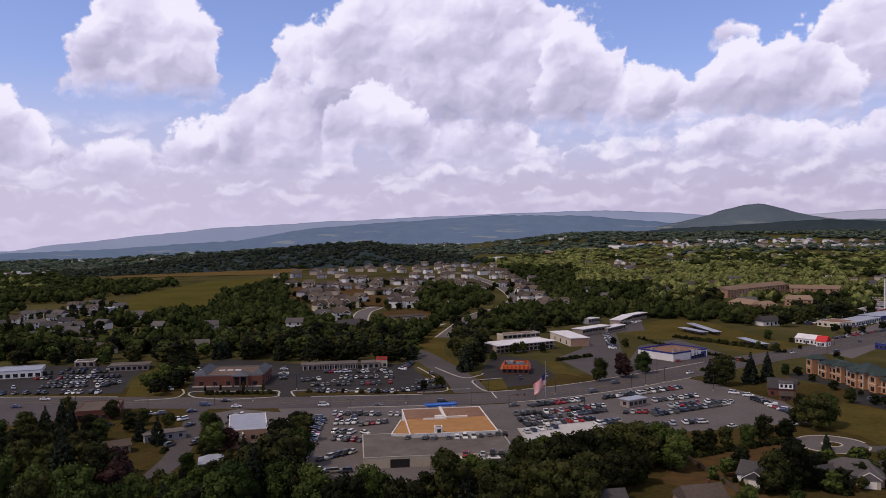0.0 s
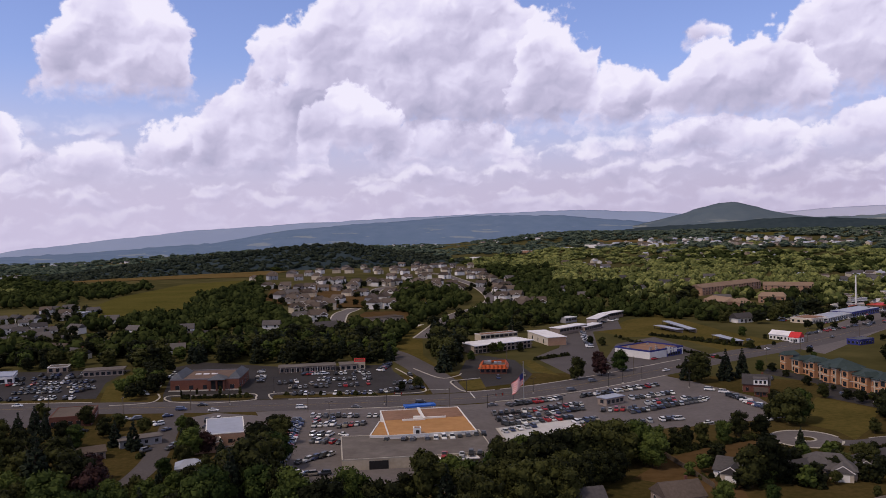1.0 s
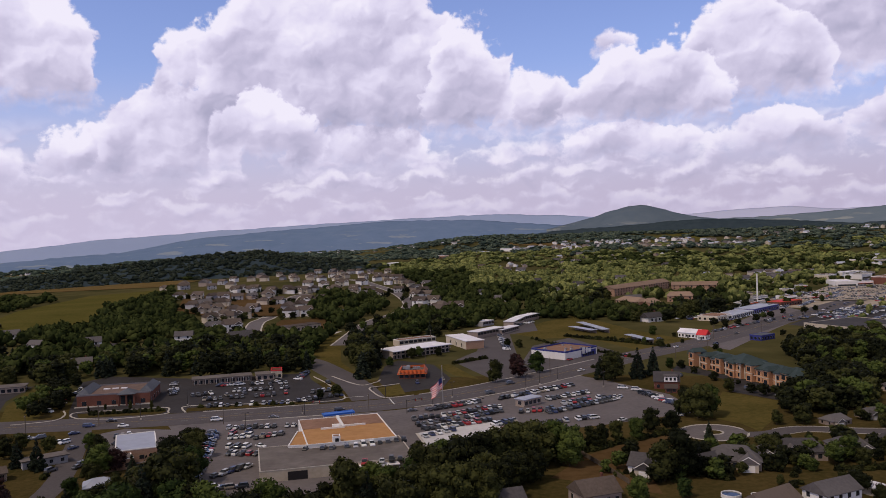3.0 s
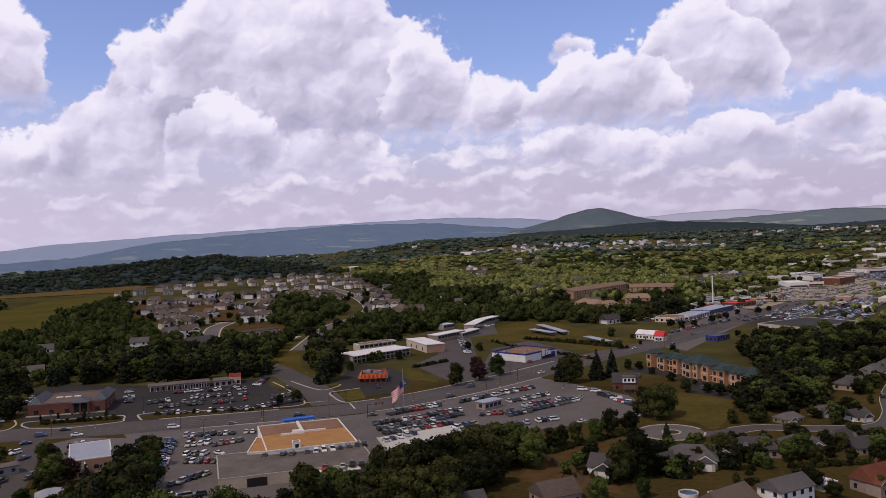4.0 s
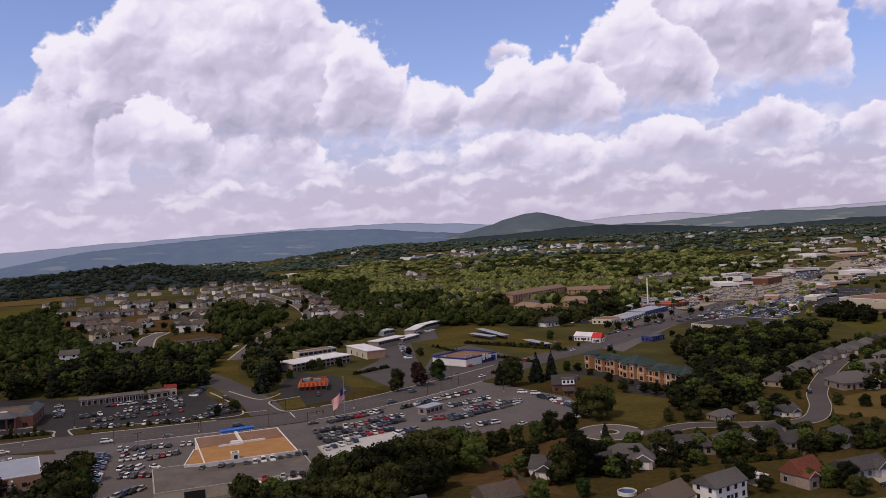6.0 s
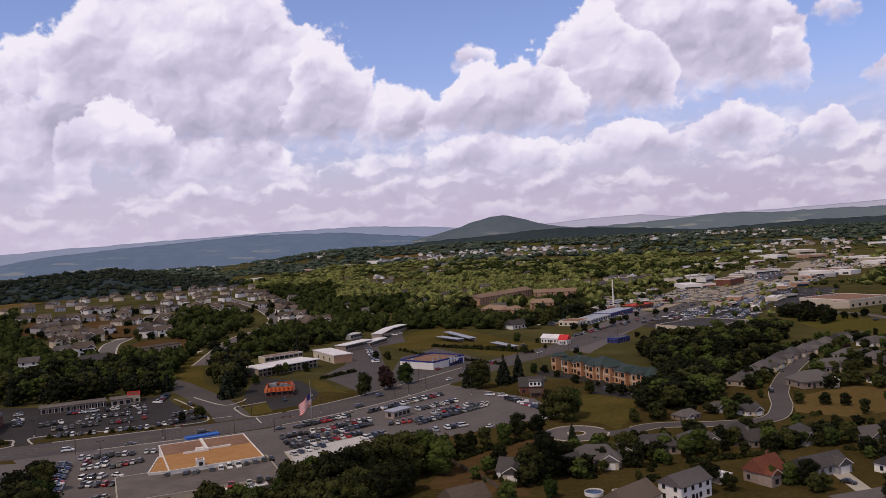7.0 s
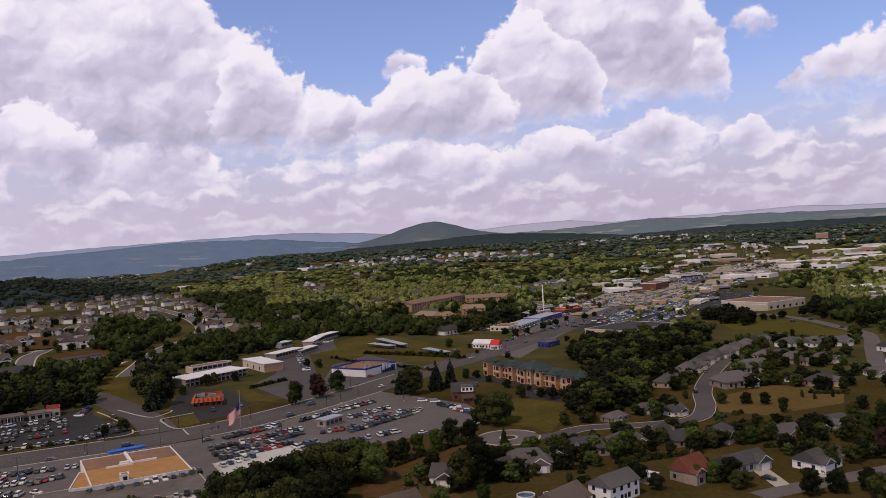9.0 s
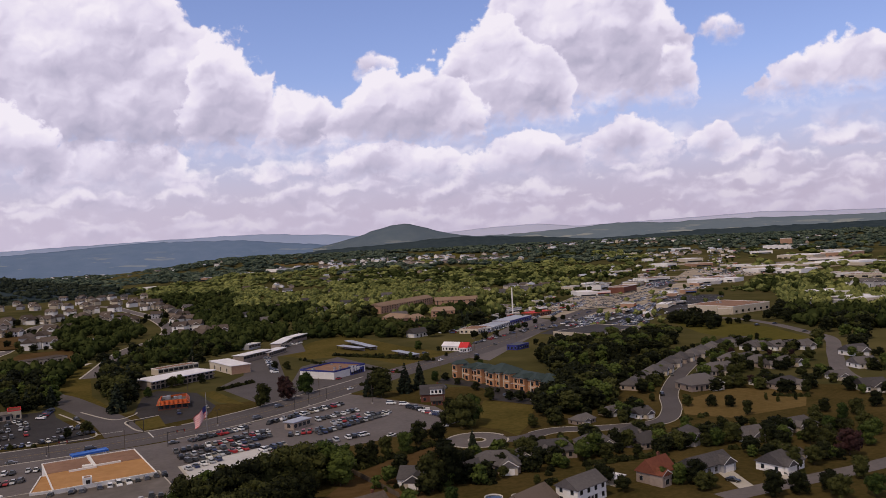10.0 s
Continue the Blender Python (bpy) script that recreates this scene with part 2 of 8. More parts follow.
def sheet(name, pts, z, mat, label, category, thick=0.3):
    bm = bmesh.new()
    if max(math.hypot(*p) for p in pts) < 1050:
        slab(bm, list(pts), z - thick, z)
    else:   # far sheets follow the land
        bm.faces.new([bm.verts.new((*p, z + 0.6)) for p in pts])
        bmesh.ops.triangulate(bm, faces=bm.faces[:])
        bmesh.ops.subdivide_edges(bm, edges=bm.edges[:], cuts=7, use_grid_fill=True)
        for v in bm.verts:
            v.co.z += ground_height(v.co.x, v.co.y)
        bmesh.ops.recalc_face_normals(bm, faces=bm.faces)
        bmesh.ops.solidify(bm, geom=bm.faces[:], thickness=-0.5)
    return tagged(part(name, bm, mat), label, category, kind="structure")


def kerb(line, z=0.16, w=0.42, smooth=True, label="pale concrete kerb along the asphalt"):
    return ribbon("kerb", line, w, z, CONCRETE, label, "kerb", 0.4, smooth)

# ---------------------------------------------------------------- ground, distance
bm = bmesh.new()
rings = [0, 60, 130, 200, 300, 450, 700, 1000, 1300, 1500, 1700, 1900, 2100, 2300, 2600, 3000, 3400, 3800, 4300, 4900]
grid = [[bm.verts.new((r * math.sin(radians(5 * k)), r * math.cos(radians(5 * k)), ground_height(r * math.sin(radians(5 * k)), r * math.cos(radians(5 * k)))))
         for k in range(72)] for r in rings[1:]]
mid = bm.verts.new((0, 0, 0))
for k in range(72):
    bm.faces.new((mid, grid[0][(k + 1) % 72], grid[0][k])).material_index = 0
    for i in range(len(grid) - 1):
        bm.faces.new((grid[i][k], grid[i][(k + 1) % 72], grid[i + 1][(k + 1) % 72], grid[i + 1][k])).material_index = 0 if rings[i + 1] < 450 else 1
tagged(part("ground", bm, [GRASS, LAND], smooth=True), "green and browned summer grass spreading out to wooded land", "ground", kind="structure")

# distance haze is painted into these hill colours as blue and paleness
RIDGE_FAR = material("far_ridge_haze_tint", (0.27, 0.335, 0.50), (0.31, 0.375, 0.54), 1.0, 0.004, spec=0.0)
RIDGE_EAST = material("eastern_ridge_haze_tint", (0.115, 0.155, 0.200), (0.165, 0.205, 0.240), 1.0, 0.012, spec=0.0)
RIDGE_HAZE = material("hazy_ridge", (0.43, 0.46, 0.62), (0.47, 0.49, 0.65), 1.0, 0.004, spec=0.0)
RIDGE_MID = material("middle_ridge_haze_tint", (0.110, 0.170, 0.275), (0.165, 0.225, 0.345), 1.0, 0.012, spec=0.0)
RIDGE_NEAR = material("near_hill_haze_tint", (0.084, 0.116, 0.155), (0.128, 0.160, 0.190), 1.0, 0.012, spec=0.0)
# dark woodland colour with a blue cast painted in for the haze
RIDGE_WOOD = material("wooded_rise_haze_tint", (0.022, 0.036, 0.048), (0.050, 0.068, 0.078), 1.0, 0.03, spec=0.0)


def clearings(m, colour, top, at):
    """Pale meadows and house clusters cut into the lower woods of a hill."""
    N = Nodes(m.node_tree)
    p = m.node_tree.nodes["Principled BSDF"]
    old = p.inputs["Base Color"].links[0].from_socket
    co = N.add("ShaderNodeNewGeometry").outputs["Position"]
    axes = N.add("ShaderNodeSeparateXYZ")
    N.link(co, axes.inputs[0])
    patch = N.noise(N.vec("MULTIPLY", co, (0.0045, 0.0045, 0.045)), 1.0, 5.0, 0.62)
    fac = N.math("MULTIPLY", N.smooth(patch, at, at + 0.05), N.smooth(axes.outputs[2], top, top * 0.6))
    N.link(N.mix(N.math("MULTIPLY", fac, 0.8), old, colour), p.inputs["Base Color"])


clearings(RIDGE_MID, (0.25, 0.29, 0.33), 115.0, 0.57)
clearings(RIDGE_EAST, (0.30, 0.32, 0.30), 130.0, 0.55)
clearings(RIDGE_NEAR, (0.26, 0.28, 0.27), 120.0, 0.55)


RIDGE_TREES = []
rng_ridge = random.Random(4)


def ridge(profile, dist, depth, rough, mat, label, trees=False):
    """A long hill whose crest follows (azimuth, elevation) in degrees, seen from the middle of the place."""
    prof = [(az, el) for az, el in profile]
    bm, rows = bmesh.new(), []
    az = prof[0][0]
    while az <= prof[-1][0]:
        for (a0, e0), (a1, e1) in zip(prof, prof[1:]):
            if a0 <= az <= a1:
                t = (az - a0) / (a1 - a0)
                el = e0 + (e1 - e0) * (t * t * (3 - 2 * t) * 0.4 + t * 0.6)
        crest = EYE_H + dist * math.tan(radians(el)) + rough * (noise.fractal(Vector((az * 1.7, dist * 0.01, 3)), 1.0, 2.0, 5))
        s, c = math.sin(radians(az)), math.cos(radians(az))
        row = []
        for k in range(8):
            t = k / 7
            d = dist - depth * (1 - t)
            z = -60 + (crest + 60) * math.sin(t * math.pi / 2) ** 1.2 + (0 if k in (0, 7) else rough * 0.8 * noise.noise(Vector((az * 1.3, t * 4, dist))))
            row.append(bm.verts.new((d * s, d * c, z)))
        row.append(bm.verts.new(((dist + 60) * s, (dist + 60) * c, -60)))
        rows.append(row)
        if trees:
            for k in range(26):
                t = rng_ridge.random() ** 0.6
                d = dist - depth * (1 - t)
                a = radians(az + rng_ridge.uniform(-0.2, 0.2))
                z = -60 + (crest + 60) * math.sin(t * math.pi / 2) ** 1.2
                RIDGE_TREES.append((d * math.sin(a), d * math.cos(a), z - 6, rng_ridge.uniform(6, 10.5), rng_ridge.uniform(8, 15)))
        az += 0.4
    for p, q in zip(rows, rows[1:]):
        for k in range(8):
            bm.faces.new((p[k], q[k], q[k + 1], p[k + 1]))
    return tagged(part("backdrop", bm, mat, smooth=True), label, "hills", kind="structure")


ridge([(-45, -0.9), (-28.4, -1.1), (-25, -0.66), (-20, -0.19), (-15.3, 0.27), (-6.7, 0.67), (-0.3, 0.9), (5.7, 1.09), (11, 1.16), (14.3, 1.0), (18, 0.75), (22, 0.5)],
      4850, 500, 4, RIDGE_FAR, "mountain ridge painted pale haze blue")
ridge([(19, 0.45), (24, 0.72), (27, 0.92), (30, 1.0), (33, 0.72), (38, 0.84), (42.5, 0.95), (45, 1.05), (48, 0.9), (53, 0.8), (70, 0.6)], 4900, 400, 3, RIDGE_HAZE, "faint mountains painted almost the colour of the haze")
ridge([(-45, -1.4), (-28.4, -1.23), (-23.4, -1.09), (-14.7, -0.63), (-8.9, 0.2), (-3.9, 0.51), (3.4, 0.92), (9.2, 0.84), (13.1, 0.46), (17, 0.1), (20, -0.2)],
      4600, 700, 5, RIDGE_MID, "wooded mountain ridge painted haze blue, with a few clearings")
ridge([(14.4, 0.0), (16.0, 0.34), (17.5, 0.70), (18.9, 1.14), (20.2, 1.43), (20.9, 1.47), (22, 1.2), (23.4, 0.76), (24.6, 0.5), (27, 0.2)], 4300, 600, 3, RIDGE_NEAR, "round wooded hill standing alone, painted haze blue-grey")
ridge([(20, 0.2), (24, 0.32), (28.3, 0.38), (31.9, 0.55), (35.7, 0.80), (39, 0.66), (42.5, 0.72), (47.6, 0.6), (53, 0.55), (70, 0.5)], 4400, 700, 5, RIDGE_EAST, "long ridge behind the town, painted haze blue")
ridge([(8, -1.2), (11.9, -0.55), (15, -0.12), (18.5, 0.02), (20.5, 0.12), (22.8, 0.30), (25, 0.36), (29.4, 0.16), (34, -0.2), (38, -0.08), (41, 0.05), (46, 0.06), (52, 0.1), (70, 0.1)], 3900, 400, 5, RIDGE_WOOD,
      "dark wooded rise in front of the hills, tinted with painted haze")
ridge([(-27, -2.7), (-21, -2.2), (-14.7, -1.55), (-11, -1.2), (-7.4, -0.98), (-5.3, -0.95), (-1.8, -1.5), (2, -2.1), (5, -2.6)], 1950, 320, 4, RIDGE_WOOD, "dark wooded knoll beyond the fields, its slope tinted with painted haze", True)


# ---------------------------------------------------------------- roads, lots, fields
ROAD = [(-646, 346), (-385, 380), (-218, 383), (-92, 378), (-23, 380), (23, 385), (69, 405), (126, 445), (182, 488), (254, 537), (340, 612), (462, 717), (585, 822), (862, 1062), (1169, 1385), (1538, 1769)]
ribbon("road", ROAD, 12.5, 0.02, ASPHALT, "grey asphalt main road with several lanes")
SIDE = [(11, 397), (5, 438), (-9, 489), (-23, 531), (-46, 572)]
ribbon("road", SIDE, 8.5, 0.028, ASPHALT, "asphalt side road turning off the main road")
SOUTH = [(-116.9, 380.7), (-106.6, 336.3), (-97.4, 285.1), (-98.0, 245.3)]
ribbon("road", SOUTH, 4.2, 0.028, ASPHALT, "narrow asphalt street between trees")
CUL = [(139.1, 295.8), (155.2, 289.4), (173.5, 292.9), (196.2, 283.6), (218.4, 280.9), (237.7, 297.5), (261.0, 328.2), (305.9, 372.6), (374.6, 428.3), (440.9, 467.7)]
ribbon("road", CUL, 4.2, 0.03, ASPHALT, "winding grey asphalt street of the housing estate")
cul = (139.5, 296.6)
sheet("turning_circle", [(cul[0] + 12.5 * math.cos(k * math.pi / 12), cul[1] + 12.5 * math.sin(k * math.pi / 12)) for k in range(24)], 0.036, ASPHALT_OLD,
      "round asphalt turning circle with a planted island", "road")
kerb([(cul[0] + 12.6 * math.cos(k * math.pi / 14 + 0.1), cul[1] + 12.6 * math.sin(k * math.pi / 14 + 0.1)) for k in range(27)], smooth=False)
kerb([(cul[0] + 3.4 * math.cos(k * math.pi / 8), cul[1] + 3.4 * math.sin(k * math.pi / 8)) for k in range(17)], smooth=False, label="pale concrete kerb round the planted island")
sheet("island", [(cul[0] + 3.2 * math.cos(k * math.pi / 8), cul[1] + 3.2 * math.sin(k * math.pi / 8)) for k in range(16)], 0.12, GRASS, "grass island in the turning circle", "lawn")
NEAR_ST = [(170.0, 191.0), (184.0, 191.2), (200.0, 191.0), (216.0, 190.5), (241.0, 191.0), (300, 196), (400, 225)]
ribbon("road", NEAR_ST, 4.0, 0.03, ASPHALT_OLD, "grey asphalt street in front of bungalows")
EAST = [(400, 225), (350, 272), (366, 314), (415, 363), (472, 416), (492, 456.5), (517.0, 518.6), (521.9, 574.8), (478.7, 611.7)]
ribbon("road", EAST, 4.6, 0.026, ASPHALT_OLD, "grey asphalt street past the estate and the store")
SUB_A = [(-76.3, 690.0), (-81.9, 788.7), (-74.1, 847.2), (-66.9, 1025.5), (-63.9, 1114.2), (-47.2, 1163.0)]
ribbon("road", SUB_A, 6.5, 0.03, ASPHALT_OLD, "pale street winding into the new housing estate")
SUB_B = [(-2.8, 600.1), (25.3, 749.9), (56.3, 826.0), (76.3, 937.8), (71.5, 1133.7), (50.1, 1303.0), (29.1, 1451.7), (-8.8, 1512.0)]
ribbon("road", SUB_B, 6.5, 0.03, ASPHALT_OLD, "pale street curving up the new housing estate")
ribbon("road", [(-98.9, 847.1), (-77.6, 842.1), (-67.5, 909.5)], 3.0, 0.04, CONCRETE, "pale concrete street between new houses")
ribbon("path", [(-28.7, 626.6), (-13.8, 662.6), (-3.5, 688.0)], 2.0, 0.03, CONCRETE, "pale gravel path across the grass", "path")
for line in (SUB_A, SUB_B):
    for off in (7.2,):
        o = strip_outline(curved(line), off)
        n = len(o) // 2
        kerb(o[:n], smooth=False, w=0.7, label="pale concrete pavement along the estate street")
        kerb(o[n:], smooth=False, w=0.7, label="pale concrete pavement along the estate street")
o = strip_outline(curved(CUL), 4.4)
kerb(o[len(o) // 2:][:-9], smooth=False, w=0.16, label="pale concrete kerb along the estate street")
kerb(o[9:len(o) // 2], smooth=False, w=0.16, label="pale concrete kerb along the estate street")

sheet("dealer_lot", [(-77, 365), (-52, 366), (-8, 367), (23, 370), (46, 378), (69, 389), (126, 429), (135, 412), (152, 369), (149, 331), (108, 320), (65, 312), (31, 295), (28, 246), (-31, 246), (-55, 262), (-65, 331)],
      0.012, ASPHALT_OLD, "worn grey asphalt of the car dealer's lot", "parking lot")
sheet("bank_lot", [(-126.6, 392.0), (-131.8, 408.1), (-151.6, 493.2), (-139.6, 510.3), (-86.5, 486.0), (-21.7, 485.2), (-19.1, 462.2), (-1.0, 397.2), (-41.4, 391.0)], 0.012, ASPHALT_NEW, "dark asphalt parking lot beside the brick bank", "parking lot")
sheet("west_lot", [(-225.9, 402.4), (-163.2, 403.5), (-174.7, 446.0), (-176.0, 488.8), (-266.6, 487.6), (-269.3, 468.5)], 0.012, ASPHALT_NEW, "dark asphalt parking lot in front of shops", "parking lot")
sheet("restaurant_lot", [(22.8, 407.6), (17.4, 447.7), (23.8, 494.5), (33.3, 515.3), (53.3, 490.8), (57.4, 442.6), (50.2, 419.0)], 0.012, ASPHALT_NEW, "asphalt lot round the restaurant", "parking lot")
sheet("motel_lot", [(66.3, 500.0), (88.0, 537.9), (105.2, 618.6), (169.0, 723.3), (152.2, 630.8), (126.6, 616.2), (105.2, 484.8), (108.1, 445.5), (79.6, 428.3), (75.4, 449.3)], 0.012, ASPHALT,
      "asphalt lot of the motel", "parking lot")
sheet("store_lot", [(107.1, 454.8), (106.9, 484.6), (128.8, 549.2), (163.3, 579.8), (172.7, 510.7), (175.8, 476.2), (146.5, 463.6), (112.7, 437.9)], 0.012, ASPHALT, "asphalt lot round the store", "parking lot")
sheet("garage_lot", [(230.7, 530.6), (294.0, 600.1), (411.8, 734.4), (405.9, 661.0), (320.6, 574.3), (241.5, 487.9)], 0.012, ASPHALT_OLD, "worn asphalt in front of roadside businesses", "parking lot")
sheet("mall_lot", [(341.9, 593.5), (403.8, 649.1), (514.6, 715.0), (510.8, 644.8), (407.8, 578.5), (361.8, 550.6)], 0.012, ASPHALT_NEW, "dark asphalt lot with parked cars", "parking lot")
sheet("big_store_lot", [(512.3, 643.0), (590.1, 756.8), (668.4, 822.7), (701.3, 770.2), (510.6, 597.0)], 0.012, ASPHALT_NEW, "dark asphalt lot of the large store", "parking lot")
sheet("auction_lot", [(440.9, 762.3), (615.6, 954.8), (766.3, 1010.2), (706.7, 889.4), (518.0, 741.6)], 0.012, PAVE_WARM, "lot painted pale as if sunlit, crowded with parked cars", "parking lot")
sheet("town_lot", [(850.1, 1056.4), (1065.3, 1273.1), (1259.4, 1324.9), (1421.2, 1255.0), (1406.3, 1123.5), (1115.7, 1061.5), (935.2, 1036.5)], 0.012, PAVE_WARM, "paved lots of the shopping strip, painted pale as if sunlit", "parking lot")
sheet("green_lot", [(190.8, 449.3), (178.9, 429.8), (193.0, 398.9), (182.0, 366.1), (194.6, 338.5), (208.5, 361.6)], 0.012, ASPHALT_NEW, "narrow asphalt lot in front of the offices", "parking lot")
sheet("yard", [(-106.6, 354.4), (-94.8, 364.6), (-70.2, 355.8), (-71.4, 308.1), (-84.0, 299.5)], 0.017, ASPHALT_OLD, "asphalt yard of a small business", "parking lot")
sheet("west_yard", [(-215.2, 373.7), (-166.6, 379.3), (-142.4, 349.3), (-171.9, 344.4), (-191.6, 332.4)], 0.012, ASPHALT, "asphalt yard beside the main road", "parking lot")

sheet("field", [(-362.9, 870.6), (-294.1, 745.5), (-269.6, 792.6), (-246.6, 836.2), (-285.7, 1054.0), (-267.3, 1284.5), (-294.2, 1413.7), (-393.8, 1335.1), (-392.9, 1048.8)], 0.03, FIELD, "green mown hay field on a slope", "field")
sheet("field", [(-910.9, 1932.1), (-659.9, 1597.0), (-512.1, 1562.2), (-324.0, 1513.7), (-280.7, 1668.5), (-576.0, 2102.5), (-992.1, 2541.2)], 0.03, DRY, "brown stubble field beyond a hedge", "field")
sheet("field", [(-704.4, 2298.5), (-369.5, 1679.8), (-320.3, 1759.1), (-641.2, 2449.5)], 0.05, DRY, "brown dry pasture", "field")
sheet("field", [(-22.6, 501.7), (11.5, 448.5), (-2.2, 520.3), (-3.6, 700.3), (-23.9, 653.3), (-24.4, 574.5)], 0.008, LAWN, "brown and green dry grass slope", "field")
sheet("field", [(178.2, 368.5), (192.4, 341.2), (168.8, 307.2), (156.6, 293.8), (156.0, 307.2), (148.6, 320.7)], 0.02, LAWN, "mown green and yellow grass plot", "field")
sheet("field", [(471.1, 585.2), (503.3, 560.6), (496.7, 493.2), (467.9, 431.3), (444.4, 421.7), (429.5, 482.1), (434.8, 506.6)], 0.02, FIELD, "mown yellow-green meadow", "field")
sheet("yard", [(64.6, 255.2), (83.4, 277.6), (107.3, 293.5), (124.2, 298.9), (119.1, 277.9), (95.6, 247.6), (92.7, 231.8)], 0.02, SOIL, "reddish bare soil and dry grass behind houses", "yard")
sheet("yard", [(252.9, 309.7), (294.0, 320.0), (314.6, 292.6), (288.3, 268.7), (246.3, 269.4), (235.4, 286.0)], 0.02, DRY, "brown dry lawn between bungalows", "yard")
sheet("yard", [(-189.3, 962.3), (-131.9, 855.4), (-95.3, 915.5), (-57.4, 843.8), (-73.4, 1073.5), (-162.7, 1257.5), (-215.8, 1147.9)], 0.01, SOIL, "bare reddish building land between new houses", "yard")
sheet("yard", [(-72.6, 700.9), (-59.6, 804.8), (-14.6, 807.6), (-12.3, 689.4), (-43.1, 639.3)], 0.01, SOIL, "bare dry ground round a long low building", "yard")
sheet("lawn", [(55.0, 490.6), (60.1, 451.1), (71.7, 435.8), (63.3, 489.6)], 0.02, LAWN, "green lawn beside the road", "lawn")
sheet("lawn", [(130.9, 615.7), (170.6, 687.3), (212.6, 728.0), (222.5, 604.9), (237.5, 540.7), (190.8, 496.4), (173.7, 578.6), (144.8, 582.0)], 0.006, LAWN, "green lawns round the walkway shelters", "lawn")
sheet("lawn", [(15.2, 423.5), (28.4, 434.4), (29.5, 406.7), (19.9, 402.3)], 0.02, LAWN, "kerbed grass corner", "lawn")
sheet("lawn", [(-155.4, 387.3), (-139.8, 388.8), (-158.5, 470.8), (-174.0, 479.1), (-169.5, 432.7)], 0.015, LAWN, "grass strip between two lots", "lawn")
sheet("field", [(513.5, 2874.5), (822.7, 3286.6), (684.1, 2454.4), (554.5, 2593.4)], 0.05, DRY, "pale dry meadow beyond the woods", "field")
sheet("field", [(959.1, 2715.6), (1367.8, 3025.2), (1171.2, 2428.3), (911.1, 2379.5)], 0.05, FIELD, "green meadow below the wooded rise", "field")

ribbon("roadside_paving", [p for p in curved(ROAD, 4) if p[0] > 400], 62.0, 0.008, PAVE_WARM, "paved forecourts along the far road, painted pale as if sunlit", "parking lot", 0.3, False)
# painted marks and kerbs of the main road
def offset(line, d):
    o = strip_outline(line, d)
    return o[len(o) // 2:][::-1]


fine_road = curved(ROAD, 10)
keep = [p for p in fine_road if -330 < p[0] < 520]
for off, dash in ((-4.2, True), (4.2, True)):
    line = offset(keep, off) if off > 0 else [tuple(p) for p in strip_outline(keep, 0.0, -off)[:len(keep)]]
    for i in range(len(line) - 1):
        if dash:
            p, q = Vector(line[i]), Vector(line[i + 1])
            d = (q - p).length
            u = (q - p) / d
            k = 0.0
            while k + 4 < d:
                ribbon("road_line", [tuple(p + u * k), tuple(p + u * (k + 4))], 0.08, 0.032, FAINT_LINE, "worn white lane dash on the asphalt", "road marking", 0.02, False)
                k += 24
for off in (0.25, -0.25):
    line = offset(keep, off) if off > 0 else [tuple(p) for p in strip_outline(keep, 0.0, -off)[:len(keep)]]
    ribbon("road_line", line, 0.08, 0.032, material("yellow_paint", (0.16, 0.115, 0.05), (0.30, 0.21, 0.075), 0.7, 1.5), "worn yellow centre line on the asphalt", "road marking", 0.02, False)
north = offset(fine_road, 12.8)
kerb([p for p in north if -155 > p[0] > -300], smooth=False)
kerb([p for p in north if -72 < p[0] < -10], smooth=False)
kerb([p for p in north if 34 < p[0] < 155], smooth=False)
kerb([(-74.5, 391.5), (-77.5, 399.6), (-77.8, 404.8), (-70.5, 406.3), (-49.7, 403.3), (-17.5, 402.7)])
kerb([(-122.9, 391.3), (-128.0, 398.4), (-126.6, 405.6), (-106.2, 405.3), (-86.9, 406.0), (-83.4, 396.3), (-84.5, 390.6), (-105.2, 386.1), (-122.9, 391.3)])
kerb([(33.3, 401.9), (18.7, 399.7), (12.9, 419.3), (12.5, 427.0), (15.9, 429.7), (28.4, 434.4)])
kerb([(-18.1, 471.2), (-10.0, 446.7), (-1.2, 411.1), (-3.1, 400.2), (-16.1, 398.4)])
kerb([(-7.7, 469.4), (7.0, 437.4), (16.3, 442.7), (18.9, 449.2)])
kerb([(-149.7, 385.4), (-133.2, 389.5), (-131.2, 400.4), (-135.3, 411.5)])
kerb([(27.5, 324.3), (29.1, 304.2)], w=0.5)
south = [tuple(p) for p in strip_outline(fine_road, 0.0, 12.8)[:len(fine_road)]]
kerb([p for p in south if -52 < p[0] < 6], smooth=False)
kerb([p for p in south if 31 < p[0] < 128], smooth=False)
sheet("lawn", [(-75.0, 392.8), (-75.4, 401.6), (-16.1, 399.8), (-17.1, 394.7), (-48.5, 394.1)], 0.1, GRASS, "narrow kerbed grass strip", "lawn")
sheet("lawn", [(-122.4, 392.3), (-126.0, 401.7), (-86.2, 403.3), (-84.3, 396.6), (-85.9, 392.2)], 0.1, GRASS, "kerbed planted island in front of the bank", "lawn")
# stop line and turn marks at the junction
ribbon("road_line", [(20.9, 396.6), (22.4, 383.3)], 0.3, 0.034, PAINT_LINE, "white stop line at the junction", "road marking", 0.02, False)
ribbon("road_line", [(-1.1, 405.4), (10.7, 406.4)], 0.25, 0.036, PAINT_LINE, "white stop line at the side road", "road marking", 0.02, False)

